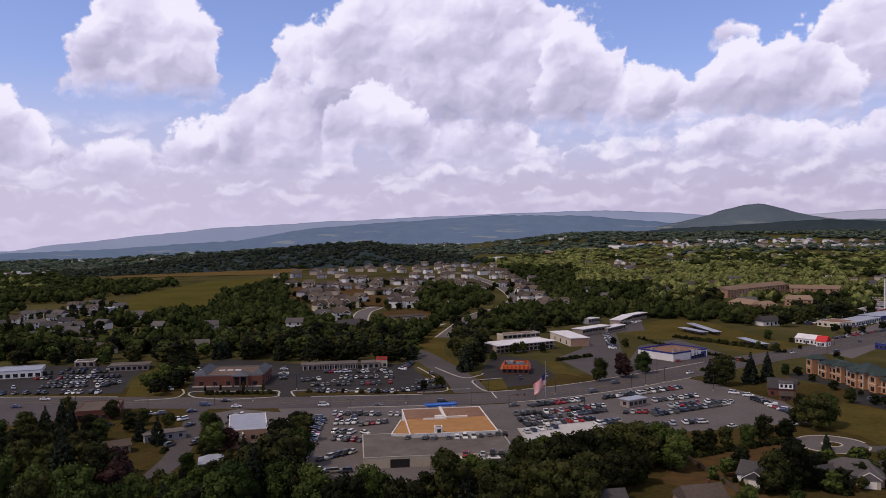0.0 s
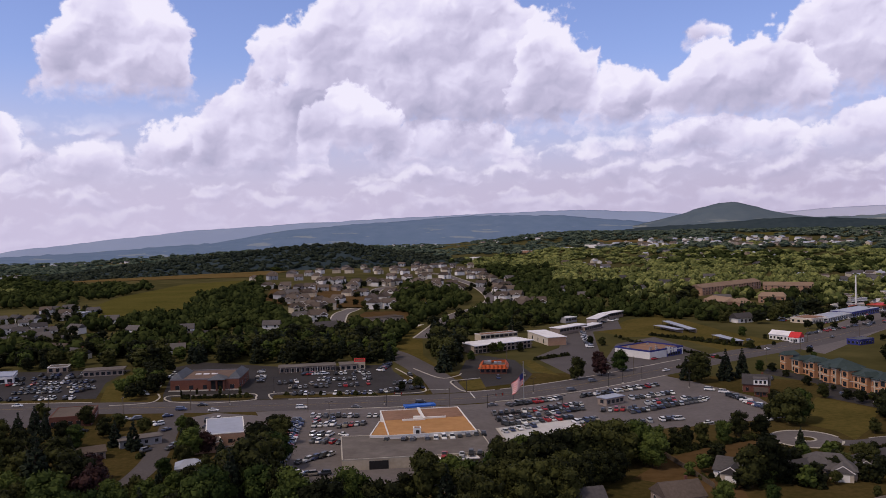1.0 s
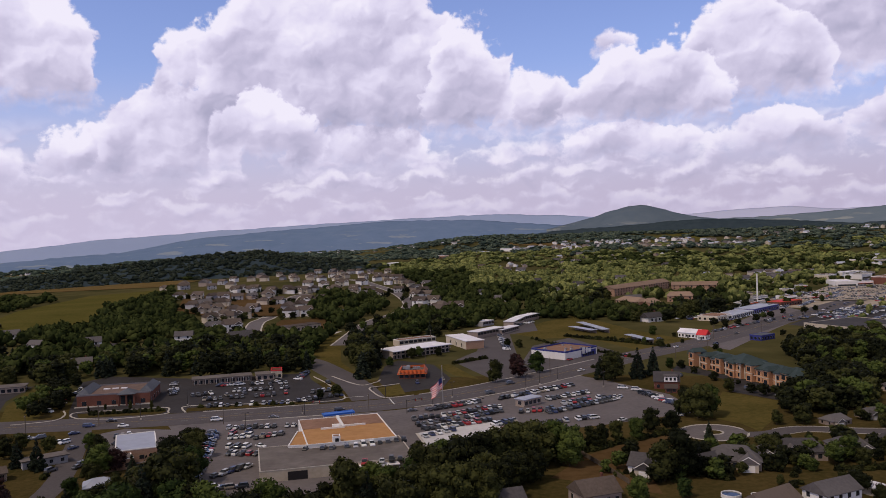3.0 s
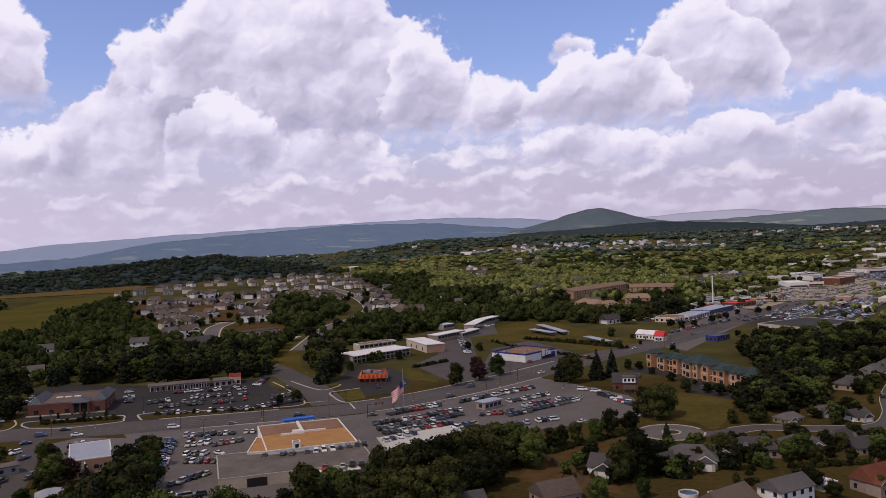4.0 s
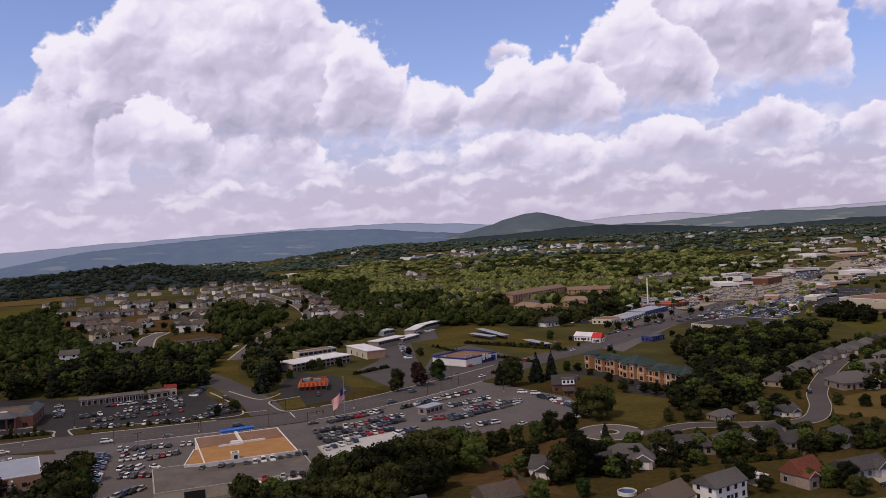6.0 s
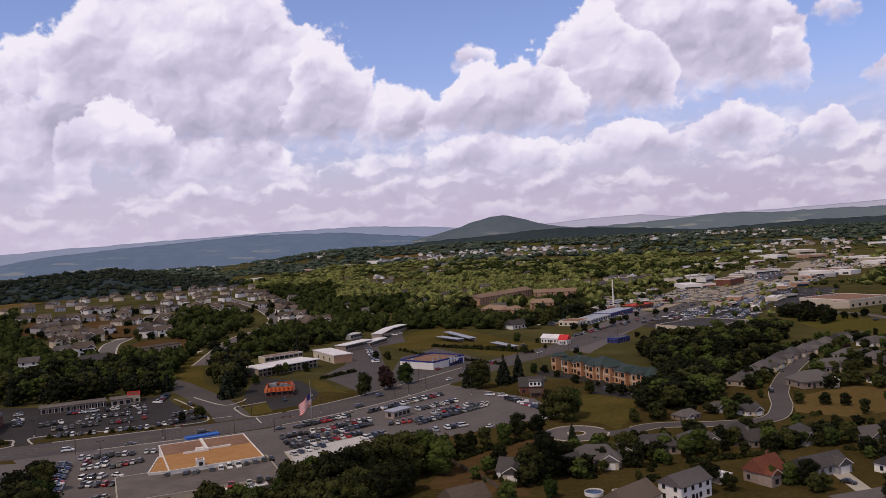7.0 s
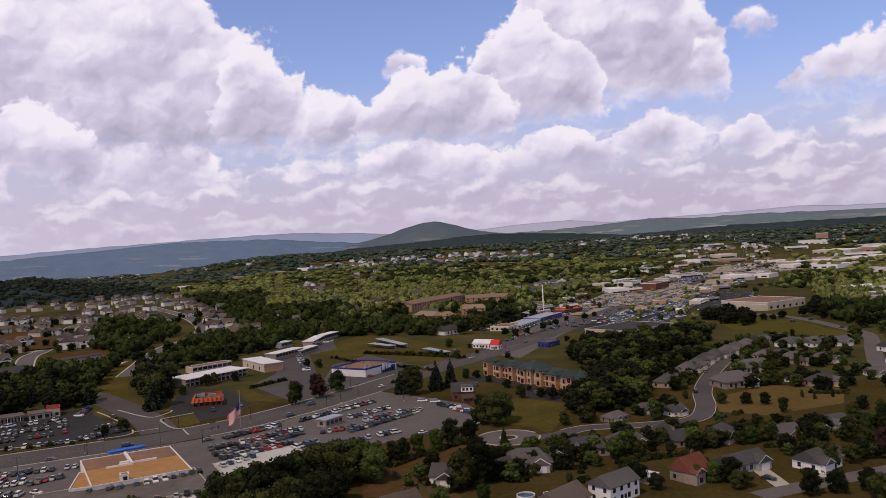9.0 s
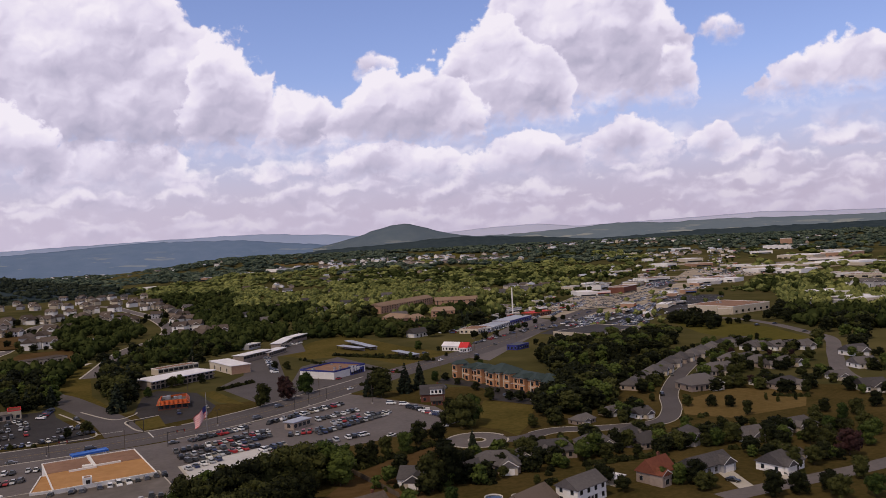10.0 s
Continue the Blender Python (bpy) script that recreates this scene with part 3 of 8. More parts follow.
# ---------------------------------------------------------------- more materials
BRICK = material("brick", (0.105, 0.042, 0.030), (0.185, 0.080, 0.058), 0.9, 2.5, bump=0.01)
BRICK_TAN = material("tan_brick", (0.30, 0.175, 0.115), (0.45, 0.29, 0.20), 0.9, 2.0, bump=0.01)
WHITE = material("white_siding", (0.66, 0.64, 0.62), (0.84, 0.82, 0.80), 0.7, 0.8, spread=0.3)
CREAM = material("cream_siding", (0.42, 0.36, 0.28), (0.60, 0.53, 0.43), 0.75, 0.8, spread=0.4)
TAUPE = material("taupe_siding", (0.24, 0.19, 0.16), (0.38, 0.31, 0.26), 0.8, 0.8, spread=0.5)
GREYSIDE = material("grey_siding", (0.26, 0.26, 0.28), (0.42, 0.42, 0.44), 0.75, 0.8, spread=0.4)
SHINGLE = material("grey_shingle", (0.060, 0.056, 0.060), (0.125, 0.115, 0.118), 0.92, 1.2, spread=0.5, bump=0.02)
SHINGLE_BROWN = material("brown_shingle", (0.066, 0.052, 0.045), (0.135, 0.108, 0.092), 0.92, 1.2, spread=0.4, bump=0.02)
SHINGLE_TAN = material("tan_shingle", (0.19, 0.13, 0.095), (0.29, 0.205, 0.15), 0.92, 1.2, spread=0.4, bump=0.02)
SHINGLE_RUST = material("rust_shingle", (0.105, 0.034, 0.022), (0.19, 0.070, 0.045), 0.92, 1.2, bump=0.02)
SHINGLE_BLUE = material("blue_grey_shingle", (0.075, 0.082, 0.10), (0.135, 0.145, 0.17), 0.9, 1.2, bump=0.02)
ROOF_TAN = material("tan_roof_coating", (0.32, 0.165, 0.060), (0.46, 0.25, 0.105), 0.85, 0.35, big=0.3)
ROOF_BROWN = material("brown_roof_gravel", (0.17, 0.095, 0.065), (0.30, 0.18, 0.125), 0.92, 0.4, big=0.3)
ROOF_WHITE = material("white_roof_membrane", (0.60, 0.59, 0.64), (0.84, 0.83, 0.88), 0.6, 0.3, big=0.3)
ROOF_GREY = material("grey_roof_membrane", (0.085, 0.072, 0.068), (0.185, 0.165, 0.155), 0.9, 0.22, big=0.3)
ROOF_GREEN = material("green_metal_roof", (0.030, 0.046, 0.047), (0.056, 0.078, 0.078), 0.6, 0.5, metal=0.1)
ROOF_PALE = material("pale_blue_metal_roof", (0.29, 0.31, 0.39), (0.43, 0.46, 0.55), 0.45, 0.3, metal=0.1)
RED = material("red_paint", (0.50, 0.035, 0.040), (0.66, 0.06, 0.065), 0.6, 1.0)
ROOF_DULL = material("weathered_roof_membrane", (0.10, 0.070, 0.060), (0.20, 0.140, 0.115), 0.92, 0.3, big=0.3)
ORANGE = material("orange_paint", (0.40, 0.075, 0.022), (0.55, 0.13, 0.045), 0.6, 1.0)
BLUE = material("blue_paint", (0.035, 0.12, 0.46), (0.06, 0.19, 0.60), 0.5, 1.0)
DEEPBLUE = material("dark_blue_fascia", (0.030, 0.035, 0.16), (0.05, 0.06, 0.24), 0.5, 1.0)
TRIM = material("white_trim", (0.66, 0.64, 0.62), (0.82, 0.80, 0.78), 0.6, 1.0)
DARK = material("dark_opening", (0.008, 0.008, 0.010), (0.025, 0.024, 0.028), 0.3, 1.0, spec=0.5)
GLASS = material("dark_window_glass", (0.010, 0.013, 0.018), (0.030, 0.036, 0.046), 0.08, 0.7, spec=0.7)
STEEL = material("galvanised_steel", (0.30, 0.30, 0.31), (0.44, 0.44, 0.45), 0.45, 2.0, metal=0.7)
POLE_DARK = material("dark_pole", (0.025, 0.022, 0.022), (0.06, 0.055, 0.052), 0.6, 2.0)
WOOD_POLE = material("weathered_wood", (0.07, 0.055, 0.042), (0.15, 0.12, 0.095), 0.95, 2.5)
TYRE = material("tyre_rubber", (0.012, 0.012, 0.012), (0.028, 0.028, 0.028), 0.85, 4.0)
RIM = material("alloy_rim", (0.28, 0.28, 0.29), (0.42, 0.42, 0.43), 0.35, 4.0, metal=0.7)
LAMP_RED = material("tail_lamp", (0.30, 0.010, 0.010), (0.42, 0.02, 0.02), 0.25, 4.0)
LAMP_CLEAR = material("head_lamp", (0.55, 0.55, 0.56), (0.72, 0.72, 0.73), 0.15, 4.0)


# ---------------------------------------------------------------- cars
def paint(name, c):
    return material(name, near(c, 0.86), c, 0.34, 0.6, coat=0.25, spec=0.4)


PAINTS = [("white", paint("white_car_paint", (0.78, 0.78, 0.79)), 19), ("silver", paint("silver_car_paint", (0.46, 0.47, 0.49)), 14),
          ("black", paint("black_car_paint", (0.014, 0.014, 0.016)), 30), ("dark grey", paint("grey_car_paint", (0.085, 0.087, 0.095)), 22),
          ("dark blue", paint("blue_car_paint", (0.028, 0.042, 0.115)), 8), ("red", paint("red_car_paint", (0.34, 0.022, 0.026)), 6), ("tan", paint("tan_car_paint", (0.27, 0.235, 0.185)), 5)]


def loft(bm, rows, mat=0):
    """Closed rings, each a list of points, joined one to the next and capped."""
    rings = [[bm.verts.new(p) for p in r] for r in rows]
    n = len(rings[0])
    for a, b in zip(rings, rings[1:]):
        for i in range(n):
            bm.faces.new((a[i], a[(i + 1) % n], b[(i + 1) % n], b[i])).material_index = mat
    bm.faces.new(rings[0][::-1]).material_index = mat
    bm.faces.new(rings[-1]).material_index = mat


def car_ring(x, w, lo, belt, top):
    return [(x, -w * 0.86, lo), (x, -w, lo + 0.16), (x, -w, belt), (x, -w * 0.88, top), (x, w * 0.88, top), (x, w, belt), (x, w, lo + 0.16), (x, w * 0.86, lo)]


CAR_FORMS = {  # half length, half width, bonnet height, belt, roof height, cabin base and top in x
    "car": (2.35, 0.90, 0.86, 0.96, 1.46, (-1.75, 1.05), (-1.15, 0.25)),
    "suv": (2.40, 0.96, 1.02, 1.12, 1.78, (-2.30, 1.05), (-2.02, 0.35)),
    "van": (2.55, 0.99, 1.00, 1.15, 1.84, (-2.45, 1.55), (-2.20, 0.65)),
    "pickup": (2.85, 0.98, 1.04, 1.14, 1.82, (-0.55, 1.25), (-0.35, 0.55)),
}


def wheel_mesh(r, w, n=12, rim=True):
    bm = bmesh.new()
    for rad, y0, y1, mat in ((r, -w / 2, w / 2, 0), (r * 0.62, -w / 2 - 0.012, w / 2 + 0.012, 1))[:2 if rim else 1]:
        a = [bm.verts.new((rad * math.cos(k * 2 * math.pi / n), y0, rad * math.sin(k * 2 * math.pi / n))) for k in range(n)]
        b = [bm.verts.new((rad * math.cos(k * 2 * math.pi / n), y1, rad * math.sin(k * 2 * math.pi / n))) for k in range(n)]
        for k in range(n):
            bm.faces.new((a[k], b[k], b[(k + 1) % n], a[(k + 1) % n])).material_index = mat
        bm.faces.new(a).material_index = mat
        bm.faces.new(b[::-1]).material_index = mat
    me = bpy.data.meshes.new("wheel")
    bmesh.ops.recalc_face_normals(bm, faces=bm.faces)
    bm.to_mesh(me)
    bm.free()
    me.materials.append(TYRE)
    me.materials.append(RIM)
    return me


WHEEL = wheel_mesh(0.34, 0.23)
FAR_WHEEL = wheel_mesh(0.34, 0.23, 6, False)
MADE_CARS = {}
FAR_CARS = []


def make_car(form, colour, mat, m, group):
    hl, hw, bonnet, belt, roof, base, top = CAR_FORMS[form]
    names = {"car": "car", "suv": "sport_utility_car", "van": "minivan", "pickup": "pickup_truck"}
    words = {"car": "saloon car", "suv": "high estate car", "van": "people carrier", "pickup": "pickup truck with an open bed"}
    ob = thing(names[form], m, f"{colour} {words[form]} parked on the asphalt", "car", group)
    bm = bmesh.new()
    deck = belt if form != "car" else belt - 0.02
    loft(bm, [car_ring(-hl, hw * 0.84, 0.34, 0.62, deck - 0.18), car_ring(-hl + 0.12, hw * 0.95, 0.27, 0.70, deck - 0.03), car_ring(-hl + 0.6, hw, 0.25, 0.74, deck),
              car_ring(0, hw, 0.25, 0.76, belt), car_ring(base[1], hw, 0.25, 0.74, belt - 0.04), car_ring(hl - 0.45, hw * 0.97, 0.26, 0.68, bonnet - 0.05),
              car_ring(hl - 0.1, hw * 0.90, 0.29, 0.60, bonnet - 0.16), car_ring(hl, hw * 0.80, 0.36, 0.55, bonnet - 0.28)])
    if form == "pickup":
        for s in (-1, 1):
            box(bm, -hl + 0.08, base[0] - 0.05, s * (hw - 0.09) - 0.06, s * (hw - 0.09) + 0.06, belt - 0.05, belt + 0.16)
        box(bm, -hl + 0.06, -hl + 0.16, -hw + 0.1, hw - 0.1, belt - 0.1, belt + 0.16)
    bmesh.ops.recalc_face_normals(bm, faces=bm.faces)
    part("body", bm, mat, ob)
    bm = bmesh.new()
    wb, wt = hw * 0.88, hw * 0.72
    vs = [bm.verts.new(p) for p in ((base[0], -wb, belt - 0.06), (base[1], -wb, belt - 0.06), (base[1], wb, belt - 0.06), (base[0], wb, belt - 0.06),
                                    (top[0], -wt, roof), (top[1], -wt, roof), (top[1], wt, roof), (top[0], wt, roof))]
    panes = [bm.faces.new([vs[i] for i in q]) for q in ((0, 1, 5, 4), (1, 2, 6, 5), (2, 3, 7, 6), (3, 0, 4, 7))]
    bm.faces.new([vs[i] for i in (4, 5, 6, 7)])
    bmesh.ops.inset_individual(bm, faces=panes, thickness=0.08, depth=-0.015)
    for f in panes:
        f.material_index = 1
    part("cabin", bm, [mat, GLASS], ob, "cabin with dark glass all round")
    for x in (-hl * 0.60, hl * 0.62):
        for s in (-1, 1):
            w = new("wheel", WHEEL)
            w.parent, w.location = ob, (x, s * (hw - 0.10), 0.34)
    return ob


def put_car(x, y, heading, rng, group="cars on the lots", forms="car car suv suv van pickup", only=None, z=0.03):
    form = rng.choice(forms.split())
    colour, mat, _ = only if only else rng.choices(PAINTS, [p[2] for p in PAINTS])[0]
    m = pose(x, y, z + ground_height(x, y), 0, 0, heading)
    key = (form, colour)
    if group == "far":
        FAR_CARS.append((key, m))
        return None
    if key in MADE_CARS:
        ob = copy_thing(MADE_CARS[key], m)
        ob["group"] = group
        return ob
    MADE_CARS[key] = make_car(form, colour, mat, m, group)
    return MADE_CARS[key]


def car_row(a, b, spacing, turn, rng, group, fill=0.9, wobble=3.0, forms="car car suv suv van pickup", z=0.03):
    """Cars side by side from a to b, their noses turned from the row's line by turn degrees."""
    p, q = Vector(a), Vector(b)
    n = max(1, round((q - p).length / spacing))
    line = math.degrees(math.atan2(q.y - p.y, q.x - p.x))
    for i in range(n + 1):
        if rng.random() > fill:
            continue
        at = p + (q - p) * (i / n)
        put_car(at.x + rng.uniform(-0.15, 0.15), at.y + rng.uniform(-0.3, 0.3), line + turn + rng.uniform(-wobble, wobble) + (180 if rng.random() < 0.4 else 0), rng, group, forms, None, z)


def copy_scaled(ob, m):
    """copy_thing for a thing that has a scale of its own, which m replaces."""
    return copy_thing(ob, m @ Matrix.Diagonal((*(1 / v for v in ob.scale), 1)))


# ---------------------------------------------------------------- trees
def rock(v, amp, f, seed):
    return 1.0 + amp * noise.noise(Vector(v) * f + Vector((seed * 3.1, seed * 1.7, seed)))


def leaf_spray(verts, faces, c, size, rng, out):
    """A bent pair of small leafy faces."""
    t = Vector((rng.uniform(-1, 1), rng.uniform(-1, 1), rng.uniform(-0.6, 0.6))).cross(out)
    t = t.normalized() if t.length > 0.01 else Vector((1, 0, 0))
    b = (out * rng.uniform(0.1, 0.8) + Vector((rng.uniform(-1, 1), rng.uniform(-1, 1), rng.uniform(-1, 1))) * 0.8).cross(t)
    b = b.normalized() if b.length > 0.01 else Vector((0, 0, 1))
    s = size * rng.uniform(0.6, 1.3)
    i = len(verts)
    for u, w in ((-0.5, -0.1), (0.1, -0.5), (0.55, 0.15), (-0.05, 0.5)):
        verts.append(tuple(c + t * u * s + b * w * s))
    faces.append((i, i + 1, i + 2, i + 3))


def make_crown(kind, seed, leaves, size):
    """Verts and faces of a crown one unit high, with uneven lobes of small leaf sprays."""
    rng = random.Random(seed)
    verts, faces = [], []
    lobes = []
    if kind == "conifer":
        for k in range(16):
            t = k / 15
            for j in range(5 if t < 0.8 else 2):
                ang = j * 2.4 + k * 1.3 + rng.uniform(-0.4, 0.4)
                r = 0.25 * (1 - t) ** 0.85 * rng.uniform(0.6, 1.1)
                lobes.append((Vector((math.cos(ang) * r, math.sin(ang) * r, 0.07 + 0.90 * t - r * 0.2)), Vector((0.065, 0.065, 0.05)) * (1.25 - t * 0.85)))
    elif kind == "column":
        for k in range(13):
            ang = k * 2.4
            t = k / 12
            lobes.append((Vector((math.cos(ang) * 0.09, math.sin(ang) * 0.09, 0.16 + 0.72 * t)), Vector((0.14, 0.14, 0.15)) * rng.uniform(0.75, 1.1) * (1 - 0.4 * t)))
    else:
        wide = 0.34 if kind == "broad" else 0.26
        for k in range(22):
            ang, t = k * 2.4 + rng.uniform(-0.5, 0.5), rng.random()
            z = 0.16 + 0.66 * t
            r = wide * math.sqrt(max(0.0, 1 - ((z - 0.44) / 0.50) ** 2)) * rng.uniform(0.55, 1.1)
            lobes.append((Vector((math.cos(ang) * r, math.sin(ang) * r, z)), Vector((0.16, 0.16, 0.13)) * rng.uniform(0.65, 1.2)))
        lobes.append((Vector((0.02, 0, 0.84)), Vector((0.15, 0.15, 0.13))))
        lobes.append((Vector((0, 0, 0.45)), Vector((wide * 0.9, wide * 0.9, 0.36))))
    # an uneven inner body for each lobe
    bm = bmesh.new()
    bmesh.ops.create_icosphere(bm, subdivisions=1, radius=1.0)
    ico_v, ico_f = [v.co.copy() for v in bm.verts], [[v.index for v in f.verts] for f in bm.faces]
    bm.free()
    for n, (c, r) in enumerate(lobes):
        i = len(verts)
        for v in ico_v:
            k = 0.80 * rock(v, 0.35, 2.0, seed + n)
            verts.append((c.x + v.x * r.x * k, c.y + v.y * r.y * k, c.z + v.z * r.z * k))
        faces.extend(tuple(i + j for j in f) for f in ico_f)
    weights = [r.x * r.y for _, r in lobes]
    for _ in range(leaves):
        c, r = rng.choices(lobes, weights)[0]
        d = Vector((rng.gauss(0, 1), rng.gauss(0, 1), rng.gauss(0.25, 1))).normalized()
        k = rng.uniform(0.75, 1.12)
        leaf_spray(verts, faces, Vector((c.x + d.x * r.x * k, c.y + d.y * r.y * k, c.z + d.z * r.z * k)), size, rng, d)
    return verts, faces


def raw_part(name, verts, faces, mat, parent=None, label=""):
    me = bpy.data.meshes.new(name)
    me.from_pydata(verts, [], faces)
    me.materials.append(mat)
    ob = new(name, me)
    ob.parent = parent
    return tagged(ob, label)


def make_trunk(top, r0, seed):
    rng = random.Random(seed)
    bm = bmesh.new()
    line = [Vector((0, 0, -0.03))] + [Vector((rng.uniform(-0.012, 0.012), rng.uniform(-0.012, 0.012), top * k / 4)) for k in range(1, 5)]

    def limb(pts, ra, rb, n=6):
        rows = []
        for k, p in enumerate(pts):
            r = ra + (rb - ra) * k / (len(pts) - 1)
            rows.append([(p.x + r * math.cos(j * 2 * math.pi / n), p.y + r * math.sin(j * 2 * math.pi / n), p.z) for j in range(n)])
        loft(bm, rows)

    limb(line, r0, r0 * 0.35)
    for k in range(5):
        ang = k * 2.4 + rng.random()
        s = line[2] + (line[3] - line[2]) * rng.random()
        e = s + Vector((math.cos(ang) * 0.2, math.sin(ang) * 0.2, 0.22))
        limb([s, (s + e) / 2 + Vector((0, 0, 0.02)), e], r0 * 0.45, r0 * 0.12, 5)
    bmesh.ops.recalc_face_normals(bm, faces=bm.faces)
    return bm


TREE_WORDS = {"broad": "broad leafy tree with a full dark green crown", "tall": "tall leafy tree with an uneven green crown", "conifer": "dark green conifer with drooping boughs",
              "column": "slim young street tree with a dense crown", "red": "round purple-leaved ornamental tree", "light": "leafy tree with a light green crown"}
MADE_TREES = {}


def put_tree(x, y, h, kind, rng, detail=1, group="trees"):
    variant = rng.randrange(3)
    key = (kind, variant, detail)
    m = pose(x, y, 0, 0, 0, rng.uniform(0, 360)) @ Matrix.Diagonal((h * rng.uniform(0.9, 1.15), h * rng.uniform(0.9, 1.15), h, 1))
    if key in MADE_TREES:
        return copy_scaled(MADE_TREES[key], m)
    form = {"red": "broad", "light": "tall"}.get(kind, kind)
    leaves, size = ((2000, 0.050) if detail else (420, 0.085))
    ob = thing("tree" if kind != "conifer" else "conifer_tree", m, TREE_WORDS[kind], "tree", group)
    part("trunk", make_trunk(0.62 if kind != "conifer" else 0.9, 0.016, variant + 5), BARK, ob)
    v, f = make_crown(form, variant * 7 + len(kind) + 31 * detail, leaves, size)
    raw_part("crown", v, f, {"conifer": NEEDLE, "red": LEAF_RED, "light": LEAF_LIGHT}.get(kind, LEAF), ob)
    MADE_TREES[key] = ob
    return ob


BUSHES = {}


def put_bush(x, y, h, w, rng, mat=None, z=0.0):
    key = (rng.randrange(3), mat)
    m = pose(x, y, z, 0, 0, rng.uniform(0, 360)) @ Matrix.Diagonal((w, w, h, 1))
    if key in BUSHES:
        return copy_scaled(BUSHES[key], m)
    r2 = random.Random(key[0] + 90)
    verts, faces = [], []
    for _ in range(420):
        d = Vector((r2.gauss(0, 1), r2.gauss(0, 1), abs(r2.gauss(0, 1)))).normalized()
        k = r2.uniform(0.7, 1.05) * rock(d, 0.3, 1.6, key[0])
        leaf_spray(verts, faces, Vector((d.x * 0.5 * k, d.y * 0.5 * k, 0.04 + d.z * 0.92 * k)), 0.2, r2, d)
    ob = raw_part("shrub", verts, faces, mat or LEAF)
    ob.matrix_basis = m
    tagged(ob, "rounded leafy green shrub on the ground", "shrub", "shrubs")
    BUSHES[key] = ob
    return ob


# ---------------------------------------------------------------- windows, doors, houses, flat-roofed buildings
WINDOWS = {}
HOUSE_SPOTS = []   # places kept free of trees: x, y, radius


def window_mesh(w, h, frame_mat):
    key = (round(w, 2), round(h, 2), frame_mat)
    if key not in WINDOWS:
        bm = bmesh.new()
        box(bm, -w / 2 - 0.1, w / 2 + 0.1, -0.06, 0.10, -h / 2 - 0.1, h / 2 + 0.1)
        bm.faces.ensure_lookup_table()
        pane = bm.faces[2]
        bmesh.ops.inset_individual(bm, faces=[pane], thickness=0.1, depth=-0.05)
        pane.material_index = 1
        me = bpy.data.meshes.new("window")
        bm.to_mesh(me)
        bm.free()
        me.materials.append(frame_mat)
        me.materials.append(GLASS)
        WINDOWS[key] = me
    return WINDOWS[key]


def add_window(parent, x, y, z, w, h, side=0.0, frame_mat=None, name="window"):
    """side: degrees by which the wall's outside is turned from facing -y."""
    ob = new(name, window_mesh(w, h, frame_mat or TRIM))
    ob.parent = parent
    ob.matrix_basis = pose(x, y, z, 0, 0, side)
    return ob


def gable_roof(bm, x0, x1, y0, y1, z, rise, over=0.45, along="x", hip=0.0, thick=0.22):
    """A pitched roof with thickness; hip: how far the ridge ends are drawn in."""
    x0, x1, y0, y1 = x0 - over, x1 + over, y0 - over, y1 + over
    if along == "x":
        ym = (y0 + y1) / 2
        low, ridge_pts = [(x0, y0), (x1, y0), (x1, y1), (x0, y1)], [(x0 + hip, ym), (x1 - hip, ym)]
    else:
        xm = (x0 + x1) / 2
        low, ridge_pts = [(x1, y0), (x1, y1), (x0, y1), (x0, y0)], [(xm, y0 + hip), (xm, y1 - hip)]
    zl = z - over * rise / max(0.5, ((y1 - y0) if along == "x" else (x1 - x0)) / 2)
    a = [bm.verts.new((*p, zl)) for p in low]
    b = [bm.verts.new((*p, zl + thick)) for p in low]
    r = [bm.verts.new((*p, z + rise + thick)) for p in ridge_pts]
    bm.faces.new(a[::-1])
    for i in range(4):
        bm.faces.new((a[i], a[(i + 1) % 4], b[(i + 1) % 4], b[i]))
    bm.faces.new((b[0], b[1], r[1], r[0]))
    bm.faces.new((b[2], b[3], r[0], r[1]))
    bm.faces.new((b[1], b[2], r[1]))
    bm.faces.new((b[3], b[0], r[0]))


def gable_wall(bm, x0, x1, y0, y1, z, rise, along="x"):
    box(bm, x0, x1, y0, y1, -0.4, z)
    if along == "x":
        for x in (x0, x1):
            bm.faces.new([bm.verts.new(p) for p in ((x, y0, z), (x, y1, z), (x, (y0 + y1) / 2, z + rise))])
    else:
        for y in (y0, y1):
            bm.faces.new([bm.verts.new(p) for p in ((x0, y, z), (x1, y, z), ((x0 + x1) / 2, y, z + rise))])


